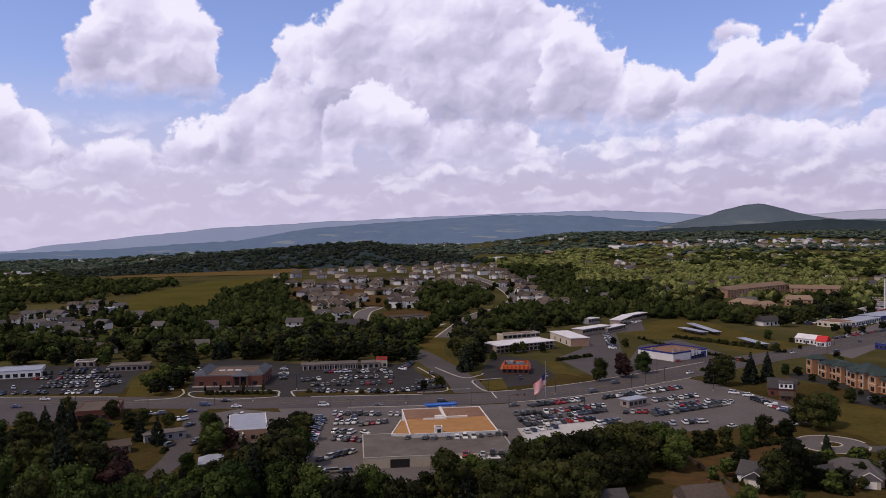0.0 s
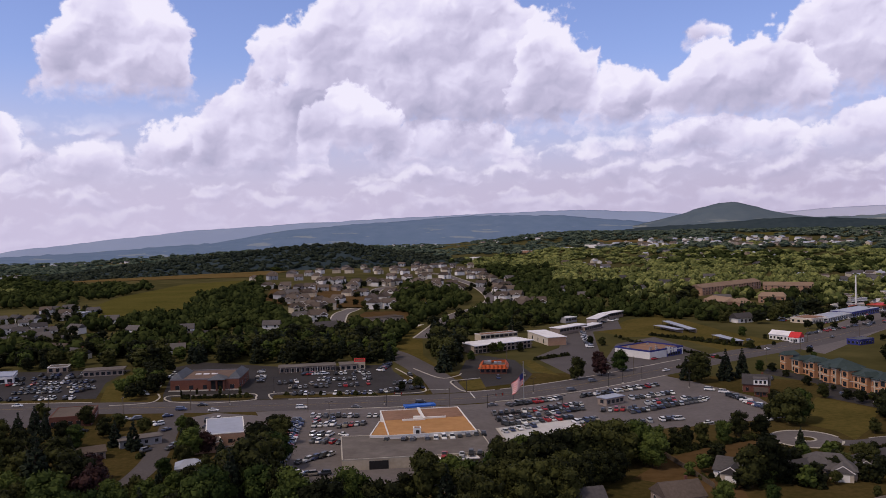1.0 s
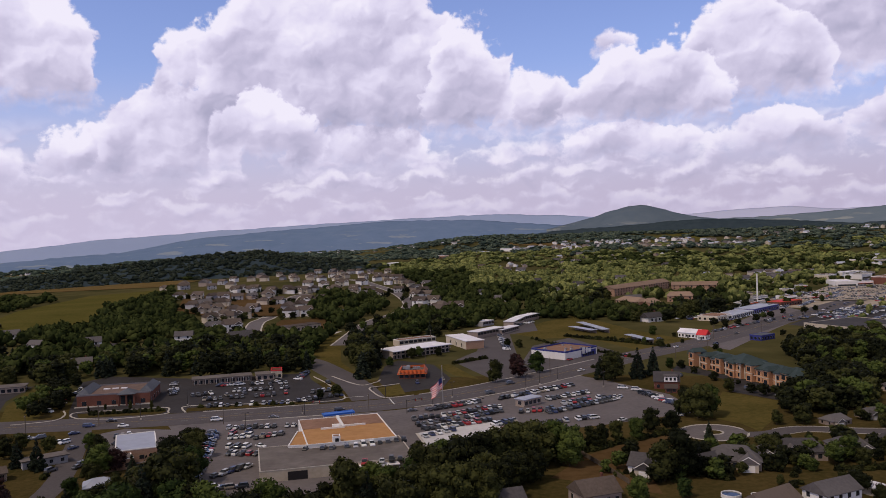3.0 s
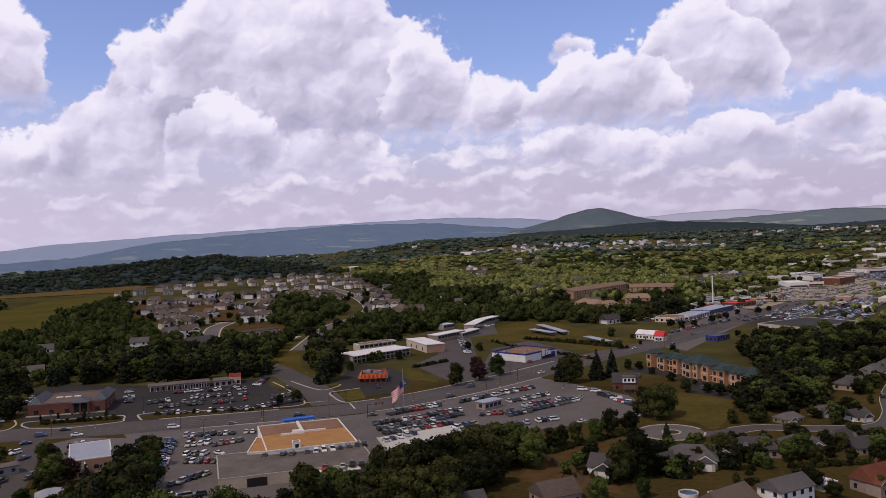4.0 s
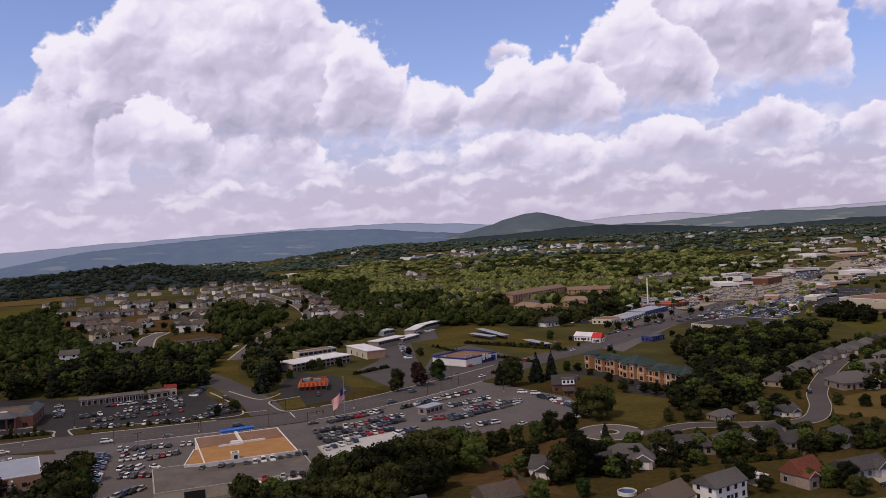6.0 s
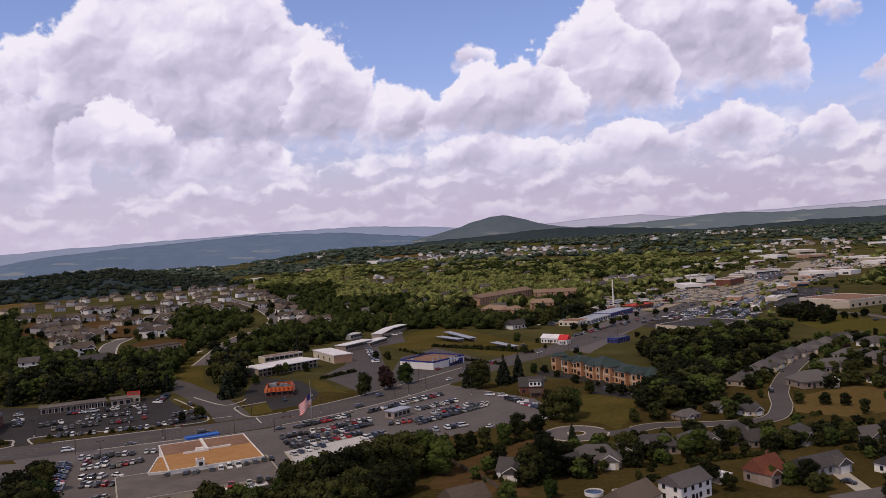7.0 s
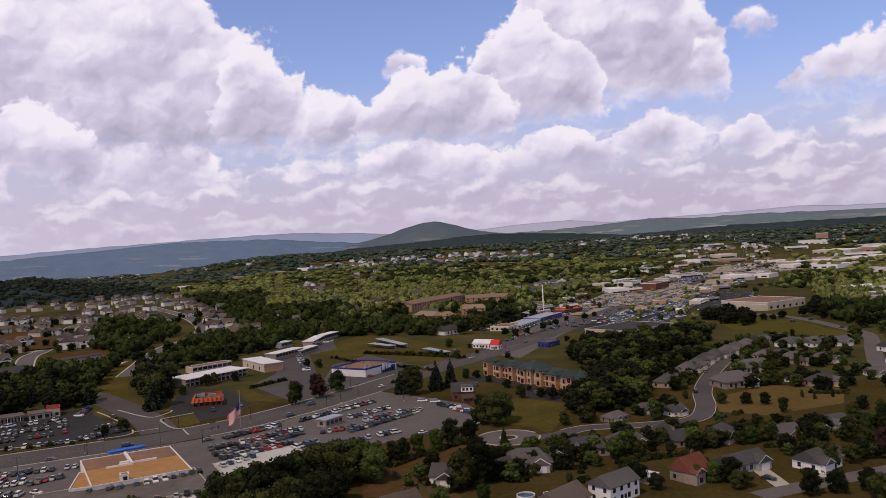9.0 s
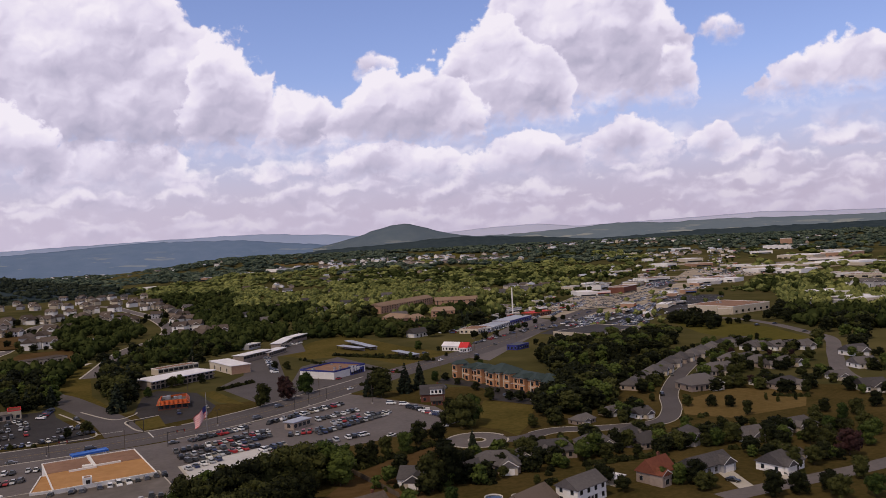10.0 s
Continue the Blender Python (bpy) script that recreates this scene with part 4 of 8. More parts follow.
def make_house(m, w, d, h, rise, wall, roof, label, hip=0.0, wing=None, group="", windows=3, storeys=1, chimney=False, garage=False, name="house", porch=False, garage_mat=None, sides=(-0.25, 0.25)):
    """A house with its front towards -y of its pose. wing: (x, width, depth) of a gabled part in front."""
    ob = thing(name, m, label, "house", group)
    bm = bmesh.new()
    gable_wall(bm, -w / 2, w / 2, -d / 2, d / 2, h, 0 if hip else rise, "x") if not hip else box(bm, -w / 2, w / 2, -d / 2, d / 2, -0.4, h)
    part("wall", bm, wall, ob)
    bm = bmesh.new()
    gable_roof(bm, -w / 2, w / 2, -d / 2, d / 2, h, rise, hip=hip)
    part("roof", bm, roof, ob)
    if wing:
        wx, ww, wd = wing
        wr = min(rise * 0.9, ww * 0.32)
        bm = bmesh.new()
        gable_wall(bm, wx - ww / 2, wx + ww / 2, -d / 2 - wd, -d / 2 + d * 0.3, h - 0.05, wr, "y")
        part("wing_wall", bm, garage_mat or wall, ob)
        bm = bmesh.new()
        gable_roof(bm, wx - ww / 2, wx + ww / 2, -d / 2 - wd, -d / 2 + d * 0.35, h - 0.05, wr, along="y", over=0.35)
        part("wing_roof", bm, roof, ob)
        bm = bmesh.new()   # pale verge boards on the gable
        for s in (-1, 1):
            vs = [bm.verts.new((wx + s * (ww / 2 + 0.38) * k, -d / 2 - wd - 0.37, h - 0.12 + wr * (1 - k) - 0.25 * k + dz)) for k, dz in ((1, 0), (0, 0.02), (0, 0.32), (1, 0.34))]
            bm.faces.new(vs if s > 0 else vs[::-1])
        part("verge_board", bm, TRIM, ob)
        if garage:
            part("garage_door", boxed(wx - 1.9, wx + 1.9, -d / 2 - wd - 0.05, -d / 2 - wd + 0.1, 0, 2.2), TRIM, ob)
        else:
            add_window(ob, wx, -d / 2 - wd, 1.5, 1.5, 1.3)
    for s in range(storeys):
        z = 1.5 + 2.7 * s
        for k in range(windows):
            x = -w / 2 + w * (k + 0.5) / windows
            if wing and abs(x - wing[0]) < wing[1] / 2 + 0.6 and s == 0:
                continue
            add_window(ob, x, -d / 2, z, 1.1, 1.35)
        for side, x in ((90, w / 2), (-90, -w / 2)):
            for k in sides:
                add_window(ob, x, k * d, z, 1.0, 1.3, side)
    dx = 0.0 if not wing else (w * 0.18 if wing[0] < 0 else -w * 0.18)
    part("door", boxed(dx - 0.5, dx + 0.5, -d / 2 - 0.06, -d / 2 + 0.1, 0, 2.1), DARK, ob)
    if porch:
        part("porch_roof", boxed(-w * 0.3, w * 0.3, -d / 2 - 2.4, -d / 2, 2.5, 2.68), TRIM, ob, "white flat porch roof")
        for k in range(5):
            x = -w * 0.28 + w * 0.56 * k / 4
            part("porch_post", boxed(x - 0.09, x + 0.09, -d / 2 - 2.3, -d / 2 - 2.12, -0.1, 2.5), TRIM, ob)
    if chimney:
        part("chimney", boxed(w * 0.2, w * 0.2 + 0.8, 0.3, 1.0, h, h + rise + 1.1), BRICK, ob, "square brick chimney")
    return ob


def plan_pose(a, b):
    """The pose of a building whose front runs from a to b, with its inside on the far side."""
    p, q = Vector(a), Vector(b)
    return pose(p.x, p.y, min(ground_height(p.x, p.y), ground_height(q.x, q.y)), 0, 0, math.degrees(math.atan2(q.y - p.y, q.x - p.x))), (q - p).length


def flat_building(a, b, depth, h, wall, roof, label, name="shop_building", parapet=0.6, rows=((1.6, 1.8, 1.6, 4.0),), cap=None, ends=True, units=0, category="building", frame_mat=None, z0=0.0, roof_label=""):
    """A flat-roofed block. rows: (sill middle height, window width, window height, spacing)."""
    m, w = plan_pose(a, b)
    ob = thing(name, m, label, category)
    HOUSE_SPOTS.append((a[0] + (b[0] - a[0]) / 2, a[1] + (b[1] - a[1]) / 2 + depth / 2, max(w, depth) * 0.6))
    p_far = math.hypot(*a)
    part("wall", boxed(0, w, 0, depth, (z0 - 0.4 if p_far < 1300 else -2.5) if z0 == 0 else z0, h), wall, ob)
    if parapet:
        bm = bmesh.new()
        t = 0.35
        for d in ((-0.06, w + 0.06, -0.06, t), (-0.06, w + 0.06, depth - t, depth + 0.06), (-0.06, t, t, depth - t), (w - t, w + 0.06, t, depth - t)):
            box(bm, *d, h, h + parapet)
        part("parapet", bm, cap or TRIM, ob)
        part("roof", boxed(t, w - t, t, depth - t, h - 0.02, h + 0.14), roof, ob, roof_label)
    else:
        part("roof", boxed(-0.5, w + 0.5, -0.5, depth + 0.5, h, h + 0.32), roof, ob, roof_label)
    for z, ww, wh, step in rows:
        n = max(1, int((w - 1) / step))
        for k in range(n):
            add_window(ob, w * (k + 0.5) / n, 0, z, ww, wh, 0, frame_mat)
        if ends:
            n = max(1, int((depth - 1) / step))
            for k in range(n):
                add_window(ob, w, depth * (k + 0.5) / n, z, ww, wh, 90, frame_mat)
                add_window(ob, 0, depth * (k + 0.5) / n, z, ww, wh, -90, frame_mat)
    rng = random.Random(int(w * 100))
    for k in range(units):
        x, y = rng.uniform(1.5, w - 1.5), rng.uniform(1.5, depth - 1.5)
        s = rng.uniform(0.5, 1.0)
        bm = bmesh.new()
        box(bm, x - s, x + s, y - s * 0.8, y + s * 0.8, h + 0.1, h + 0.25 + s)
        box(bm, x - s * 0.6, x + s * 0.6, y - s * 0.5, y + s * 0.5, h + 0.25 + s, h + 0.4 + s)
        part("roof_unit", bm, STEEL, ob, "grey air-conditioning unit")
    return ob

# ---------------------------------------------------------------- brick bank
bank = flat_building((-131.0, 417.7), (-96.5, 419.1), 28.0, 5.4, BRICK, ROOF_DULL, "single-storey red brick bank with a flat brown roof", "bank_building", 0.7,
                     rows=((1.7, 1.9, 1.8, 6.0),), cap=material("grey_metal_coping", (0.13, 0.125, 0.14), (0.20, 0.19, 0.21), 0.6, 1.0), units=0)
for x0, x1 in ((-0.4, 5.2), (28.8, 34.9)):
    bm = bmesh.new()
    gable_roof(bm, x0, x1, 2.0, 26.0, 5.8, 2.6, 0.3, "y", 3.2)
    part("hip_roof", bm, SHINGLE_BLUE, bank, "blue-grey hipped end roof")
bm = bmesh.new()
gable_roof(bm, 19.5, 27.7, -2.6, 6.0, 5.6, 1.9, 0.3, "y", 3.0)
part("portico_roof", bm, SHINGLE_BLUE, bank, "blue-grey roof over the entrance")
for x in (20.0, 23.6, 27.2):
    part("pillar", boxed(x - 0.4, x + 0.4, -2.4, -1.6, -0.2, 5.4), BRICK, bank, "square brick pillar")
part("entrance", boxed(20.5, 26.7, -0.15, 0.05, 0, 4.6), GLASS, bank, "dark glazed entrance")
part("plinth", boxed(-0.8, 35.0, -1.6, -0.16, -0.2, 0.4), CONCRETE, bank, "pale concrete kerb along the wall")
for k in range(3):
    part("skylight", boxed(9 + 4.2 * k, 12 + 4.2 * k, 15, 17, 5.5, 5.9), ROOF_WHITE, bank)

# ---------------------------------------------------------------- car dealer
deck = flat_building((-28.9, 270.9), (22.9, 276.9), 31.5, 3.5, CREAM, ROOF_GREY, "low workshop under a grey parking deck with parked cars", "parking_deck", 0.3, rows=(), cap=CONCRETE,
                     roof_label="stained grey deck surface")
part("garage_opening", boxed(9.0, 15.5, -0.06, 0.06, -0.3, 2.9), DARK, deck, "dark open workshop door")
part("canopy", boxed(30.0, 46.0, -3.6, 0.0, 2.6, 2.9), ROOF_WHITE, deck, "pale flat canopy along the wall")
show = flat_building((-14.5, 297.0), (18.1, 301.2), 42.0, 4.7, WHITE, ROOF_TAN, "car showroom with a flat orange-tan roof", "showroom", 0.4, rows=(), cap=TRIM,
                     roof_label="orange-tan coated flat roof")
W_S = (Vector((18.1, 301.2)) - Vector((-14.5, 297.0))).length
for x0, x1, y0, y1, z1 in ((W_S * 0.22, W_S * 0.47, 22.0, 22.7, 5.5), (W_S * 0.47, W_S * 0.50, 22.0, 41.6, 5.7), (W_S * 0.50, W_S * 0.76, 24.0, 24.7, 5.5), (W_S * 0.36, W_S * 0.46, 22.8, 24.6, 6.1)):
    part("roof_wall", boxed(x0, x1, y0, y1, 4.7, z1), TRIM, show, "low white wall across the roof")
part("upper_roof", boxed(0.5, W_S * 0.465, 24.8, 41.4, 4.85, 4.91), ROOF_BROWN, show, "darker brown part of the roof")
part("upper_roof", boxed(W_S * 0.505, W_S - 0.5, 24.8, 41.4, 4.85, 4.91), ROOF_BROWN, show, "darker brown part of the roof")
for k in range(6):
    add_window(show, W_S + 0.0, 5 + 6.2 * k, 2.4, 3.6, 2.2, 90)
side = flat_building((-21.6, 299.7), (-14.7, 299.0), 22.0, 4.2, WHITE, ROOF_TAN, "low side wing with an orange-tan roof and white edge", "showroom_wing", 0.4, rows=())
stair = flat_building((-5.4, 298.4), (-2.6, 298.6), 3.2, 6.9, WHITE, ROOF_BROWN, "narrow white stair tower with a dark door", "stair_tower", 0.25, rows=(), z0=3.5)
part("door", boxed(0.9, 2.2, -0.05, 0.05, 3.8, 6.4), DARK, stair)
canopy = flat_building((-9.5, 347.0), (3.5, 350.5), 4.2, 4.4, BLUE, BLUE, "bright blue entrance canopy of the showroom", "entrance_canopy", 0.3, rows=(), cap=BLUE, z0=3.9)
for x in (0.5, 6.5, 12.5):
    for y in (0.5, 3.7):
        part("post", boxed(x - 0.12, x + 0.12, y - 0.12, y + 0.12, -0.1, 3.9), TRIM, canopy)
sheet("concrete_pad", [(27.5, 324.3), (59.1, 340.8), (63.6, 319.8), (60.4, 308.6), (29.5, 301.8)], 0.05, material("pale_concrete", (0.42, 0.41, 0.42), (0.58, 0.57, 0.58), 0.9, 0.4, big=0.2),
      "pale concrete display pad on the dealer's lot", "parking lot")
booth = flat_building((79.5, 359.2), (88.7, 365.3), 5.5, 3.2, TAUPE, ROOF_PALE, "small sales office with a wide flat pale roof", "sales_office", 0.0, rows=((1.7, 1.8, 1.4, 2.4),))

# small business beside the dealer
biz = flat_building((-83.5, 306.0), (-69.5, 309.5), 27.0, 4.5, BRICK_TAN, ROOF_PALE, "brick workshop with a pale blue flat roof", "workshop", 0.35, rows=((1.7, 1.5, 1.2, 3.0),), cap=TRIM)
flat_building((-87.5, 295.0), (-75.5, 299.5), 9.5, 3.6, BRICK_TAN, ROOF_GREY, "low tan brick annex half hidden by trees", "annex", 0.2, rows=((1.6, 1.3, 1.1, 3.0),))

# ---------------------------------------------------------------- shops on the far side of the road
strip = flat_building((-84.0, 463.9), (-52.6, 469.3), 10.0, 2.9, TAUPE, ROOF_GREY, "long low row of shops with a pillared arcade", "shop_row", 0.0, rows=((1.3, 1.7, 1.7, 2.6),), frame_mat=DARK)
for k in range(11):
    part("post", boxed(0.8 + 2.95 * k, 1.0 + 2.95 * k, -0.45, -0.25, -0.1, 2.9), TRIM, strip)
flat_building((-49.9, 468.6), (-40.1, 470.0), 10.0, 3.0, TAUPE, ROOF_GREY, "low brown shop with a grey roof", "shop_building", 0.0, rows=((1.4, 1.7, 1.7, 2.6),))
kiosk = flat_building((-42.0, 472.2), (-35.8, 472.7), 10.5, 4.2, CREAM, SHINGLE_RUST, "small shop with a bright red roof band", "shop_building", 0.5, rows=((1.4, 1.4, 1.5, 2.4),), cap=RED)
flat_building((-251.6, 443.0), (-227.1, 451.6), 18.0, 3.8, WHITE, ROOF_PALE, "low shop with a pale blue roof and white front", "shop_building", 0.5, rows=((1.5, 2.2, 1.8, 3.2),), cap=ROOF_PALE)
flat_building((-195.4, 466.5), (-174.5, 471.0), 11.0, 3.0, TAUPE, ROOF_GREY, "long low brown shop row with window fronts", "shop_building", 0.0, rows=((1.4, 1.8, 1.6, 2.6),))
flat_building((-222.9, 482.5), (-211.9, 485.0), 10.0, 3.0, TAUPE, ROOF_GREY, "low brown shop behind the parked cars", "shop_building", 0.3, rows=((1.5, 1.8, 1.8, 2.6),))
brown = flat_building((-158.2, 342.5), (-142.3, 346.4), 21.0, 4.2, BRICK, SHINGLE_BROWN, "dark red brick shop beside the main road", "shop_building", 0.3, rows=((1.6, 1.6, 1.5, 3.0),), cap=BRICK)

# restaurant with an orange roof
rest = flat_building((29.2, 447.8), (43.8, 446.0), 17.0, 3.0, BRICK, ROOF_GREY, "small restaurant with a bright orange mansard roof", "restaurant", 0.0, rows=((1.6, 1.7, 1.6, 2.6),), units=0)
w = (Vector((43.8, 446.0)) - Vector((29.2, 447.8))).length
bm = bmesh.new()
out, inn = [(-0.9, -0.9), (w + 0.9, -0.9), (w + 0.9, 17.9), (-0.9, 17.9)], [(0.8, 0.8), (w - 0.8, 0.8), (w - 0.8, 18.2), (0.8, 16.2)]
lo, hi = [bm.verts.new((*p, 2.7)) for p in out], [bm.verts.new((*p, 4.8)) for p in inn]
ins = [bm.verts.new((p[0] + (0.3 if p[0] < 3 else -0.3), p[1] + (0.3 if p[1] < 3 else -0.3), 4.8)) for p in inn]
low = [bm.verts.new((*v.co.xy, 3.95)) for v in ins]
for i in range(4):
    j = (i + 1) % 4
    bm.faces.new((lo[i], lo[j], hi[j], hi[i]))
    bm.faces.new((hi[i], hi[j], ins[j], ins[i]))
    bm.faces.new((ins[i], ins[j], low[j], low[i]))
bm.faces.new(lo[::-1])
part("mansard_roof", bm, ORANGE, rest, "bright orange mansard roof")
for k in range(7):
    part("roof_rib", boxed(0.4 + (w - 1.2) * k / 6, 0.8 + (w - 1.2) * k / 6, -1.0, 0.7, 2.7, 4.95), material("pale_rib", (0.50, 0.26, 0.10), (0.62, 0.36, 0.16), 0.6) if k == 0 else ORANGE, rest)
rng = random.Random(3)
for k in range(6):
    x, y = rng.uniform(2.5, w - 2.5), rng.uniform(3, 14)
    part("roof_unit", boxed(x - 1.0, x + 1.0, y - 0.9, y + 0.9, 3.9, 5.0 + rng.random() * 0.6), STEEL, rest, "pale rooftop ventilation unit")

# two-storey motel and its wings
MOTEL = []
inn = flat_building((30.3, 518.9), (69.6, 541.7), 17.0, 5.2, TAUPE, ROOF_WHITE, "two-storey motel block under a broad white flat roof", "motel_building", 0.0, rows=((1.4, 2.0, 1.9, 3.0), (3.9, 2.0, 1.6, 3.0)), ends=False, frame_mat=TAUPE)
wi = (Vector((69.6, 541.7)) - Vector((30.3, 518.9))).length
part("gallery_floor", boxed(0, wi, -1.8, 0, 2.75, 2.95), CONCRETE, inn)
part("eave", boxed(-0.8, wi + 0.8, -2.8, -0.52, 5.1, 5.5), ROOF_WHITE, inn, "deep white eave over the gallery")
part("railing", boxed(0, wi, -1.8, -1.72, 2.95, 3.6), TAUPE, inn, "long brown gallery railing")
for k in range(12):
    part("post", boxed(wi * k / 11.2, wi * k / 11.2 + 0.16, -1.8, -1.64, -0.2, 5.1), TAUPE, inn)
MOTEL.append(flat_building((38.9, 578.7), (66.5, 592.5), 9.0, 4.0, CREAM, ROOF_BROWN, "rear motel block with a pale roof edge", "motel_building", 0.4, rows=()))
block = flat_building((82.1, 547.7), (95.0, 550.6), 40.0, 5.4, CREAM, ROOF_WHITE, "cream motel block with a brick end and white flat roof", "motel_building", 0.0, rows=())
part("brick_face", boxed(0.1, 13.0, -0.22, 0.0, -0.3, 5.35), BRICK_TAN, block, "pinkish brick end wall")
for k in range(3):
    add_window(block, 0, 8 + 11 * k, 2.0, 1.6, 2.4, -90)
MOTEL.append(flat_building((99.0, 600.2), (124.0, 624.1), 9.5, 4.8, TAUPE, ROOF_WHITE, "long motel wing with a white flat roof", "motel_building", 0.0, rows=()))
MOTEL.append(flat_building((121.0, 617.5), (139.0, 640.2), 8.0, 3.4, TAUPE, ROOF_WHITE, "low motel office with a white flat roof", "motel_building", 0.0, rows=()))
MOTEL.append(flat_building((139.0, 659.0), (158.0, 698.0), 8.5, 4.6, TAUPE, ROOF_WHITE, "motel wing with a white sloping roof", "motel_building", 0.0, rows=()))
MOTEL.append(flat_building((157.0, 694.0), (174.0, 714.0), 8.0, 5.0, TAUPE, ROOF_WHITE, "far motel wing with a white curved roof", "motel_building", 0.0, rows=()))
MOTEL.append(flat_building((116.0, 673.5), (127.0, 683.0), 9.0, 4.2, GREYSIDE, ROOF_WHITE, "grey motel hall behind the wings", "motel_building", 0.3, rows=()))

for ob in MOTEL:   # dark windows below each eave
    wall = next(c for c in ob.children if c.name.startswith("wall"))
    wx, hz = max(v.co.x for v in wall.data.vertices), max(v.co.z for v in wall.data.vertices)
    n = max(2, int(wx / 3.6))
    for k in range(n):
        part("window", boxed(wx * (k + 0.08) / n, wx * (k + 0.92) / n, -0.08, 0.04, hz - 2.4, hz - 0.5), GLASS, ob, "wide dark window under the eave")

# store with a blue band
store = flat_building((133.0, 482.0), (158.8, 500.6), 27.0, 4.3, WHITE, ROOF_BROWN, "white store with a dark blue band and brown flat roof", "store_building", 1.0, rows=(), cap=DEEPBLUE, units=7)
ws = (Vector((158.8, 500.6)) - Vector((133.0, 482.0))).length
part("roof_border", boxed(0.4, 4.0, 0.4, 26.5, 4.45, 4.5), ROOF_WHITE, store, "pale edge of the flat roof")
part("shop_front", boxed(ws * 0.5, ws * 0.96, -0.12, -0.02, 0.0, 3.6), DEEPBLUE, store, "dark blue glazed shop front")
for k, (x0, x1) in enumerate(((0.52, 0.60), (0.64, 0.69), (0.71, 0.80))):
    part("sign", boxed(ws * x0, ws * x1, -0.35, -0.13, 1.8 + 0.3 * k, 5.9 - 0.6 * k), TRIM, store, "white sign panel on the blue front")
for k in range(5):
    part("window", boxed(ws * 0.54 + 2.4 * k, ws * 0.54 + 1.8 + 2.4 * k, -0.2, -0.125, 0.4, 2.1), GLASS, store)

# walkway shelters
for a, b, d, h, nm in (((194.0, 596.0), (190.5, 652.0), 6.0, 2.7, "long open shelter with a white flat roof"),
                       ((203.7, 531.9), (199.5, 563.0), 6.0, 2.7, "long dark walled shelter with a white flat roof"),
                       ((185.0, 596.9), (176.5, 626.0), 6.0, 2.5, "low open shelter with a white roof")):
    m, w = plan_pose(b, a)
    sh = thing("shelter", m, nm, "shelter", "walkway shelters")
    part("roof", boxed(-0.4, w + 0.4, -0.4, d, h, h + 0.22), ROOF_PALE, sh)
    part("back_wall", boxed(0, w, d - 0.9, d - 0.6, -0.3, h), TAUPE, sh)
    for k in range(7):
        part("post", boxed(w * k / 6 - 0.1, w * k / 6 + 0.1, 0, 0.2, -0.2, h), POLE_DARK, sh)

# white cottage with a red roof end
cott = make_house(pose(244.6, 552.4, 0, 0, 0, -55), 16, 8, 3.6, 2.4, WHITE, ROOF_WHITE, "white cottage with a pale roof beside the road", name="cottage", windows=6)
make_house(pose(247.8, 539.4, 0, 0, 0, -50), 6.5, 7, 3.6, 3.0, WHITE, RED, "white cottage end with a bright red roof", name="cottage", windows=2, porch=True)
# small pavilion
make_house(pose(219.5, 789.9, 0, 0, 0, -8), 18, 12, 4.2, 1.2, GREYSIDE, ROOF_WHITE, "small grey pavilion with a white roof", name="pavilion", windows=4, hip=2.0)

# brick house with white dormers
bh = make_house(pose(157.2, 384.9, 0, 0, 0, -22), 12, 9, 4.0, 3.8, BRICK, SHINGLE, "red brick house with a white dormer front", windows=3, chimney=True)
bm = bmesh.new()
box(bm, -1.2, 5.0, -5.0, 0.5, 3.8, 6.4)
part("dormer", bm, WHITE, bh, "wide white boarded dormer")
for k in range(3):
    add_window(bh, 0.0 + 1.9 * k, -5.0, 5.1, 0.9, 1.2)
bm = bmesh.new()
gable_roof(bm, -1.2, 5.0, -5.0, 0.5, 6.3, 0.7, 0.25)
part("dormer_roof", bm, SHINGLE, bh)
make_house(pose(154.5, 372.9, 0, 0, 0, -22), 5.5, 4.0, 2.4, 1.4, BRICK, SHINGLE_BROWN, "small brick lean-to beside the house", name="annex_house", windows=2)

# ---------------------------------------------------------------- offices with a green roof
a, b = (195.0, 448.6), (209.3, 356.7)
off, w = plan_pose(a, b)
office = thing("office_building", off, "two-storey tan brick offices with green hipped roofs", "building")
BRICK_OFFICE = material("orange_tan_brick", (0.39, 0.190, 0.095), (0.55, 0.305, 0.165), 0.9, 2.0, bump=0.01)
SEGMENTS = [(0.0, 0.15, 2.2, 5.4, 2.4, 5.0), (0.15, 0.44, 0.0, 6.3, 3.6, 6.0), (0.44, 0.58, -2.2, 7.6, 5.4, 5.8), (0.58, 0.86, 0.0, 6.3, 3.6, 6.0), (0.86, 1.0, -1.8, 6.9, 4.4, 6.5)]
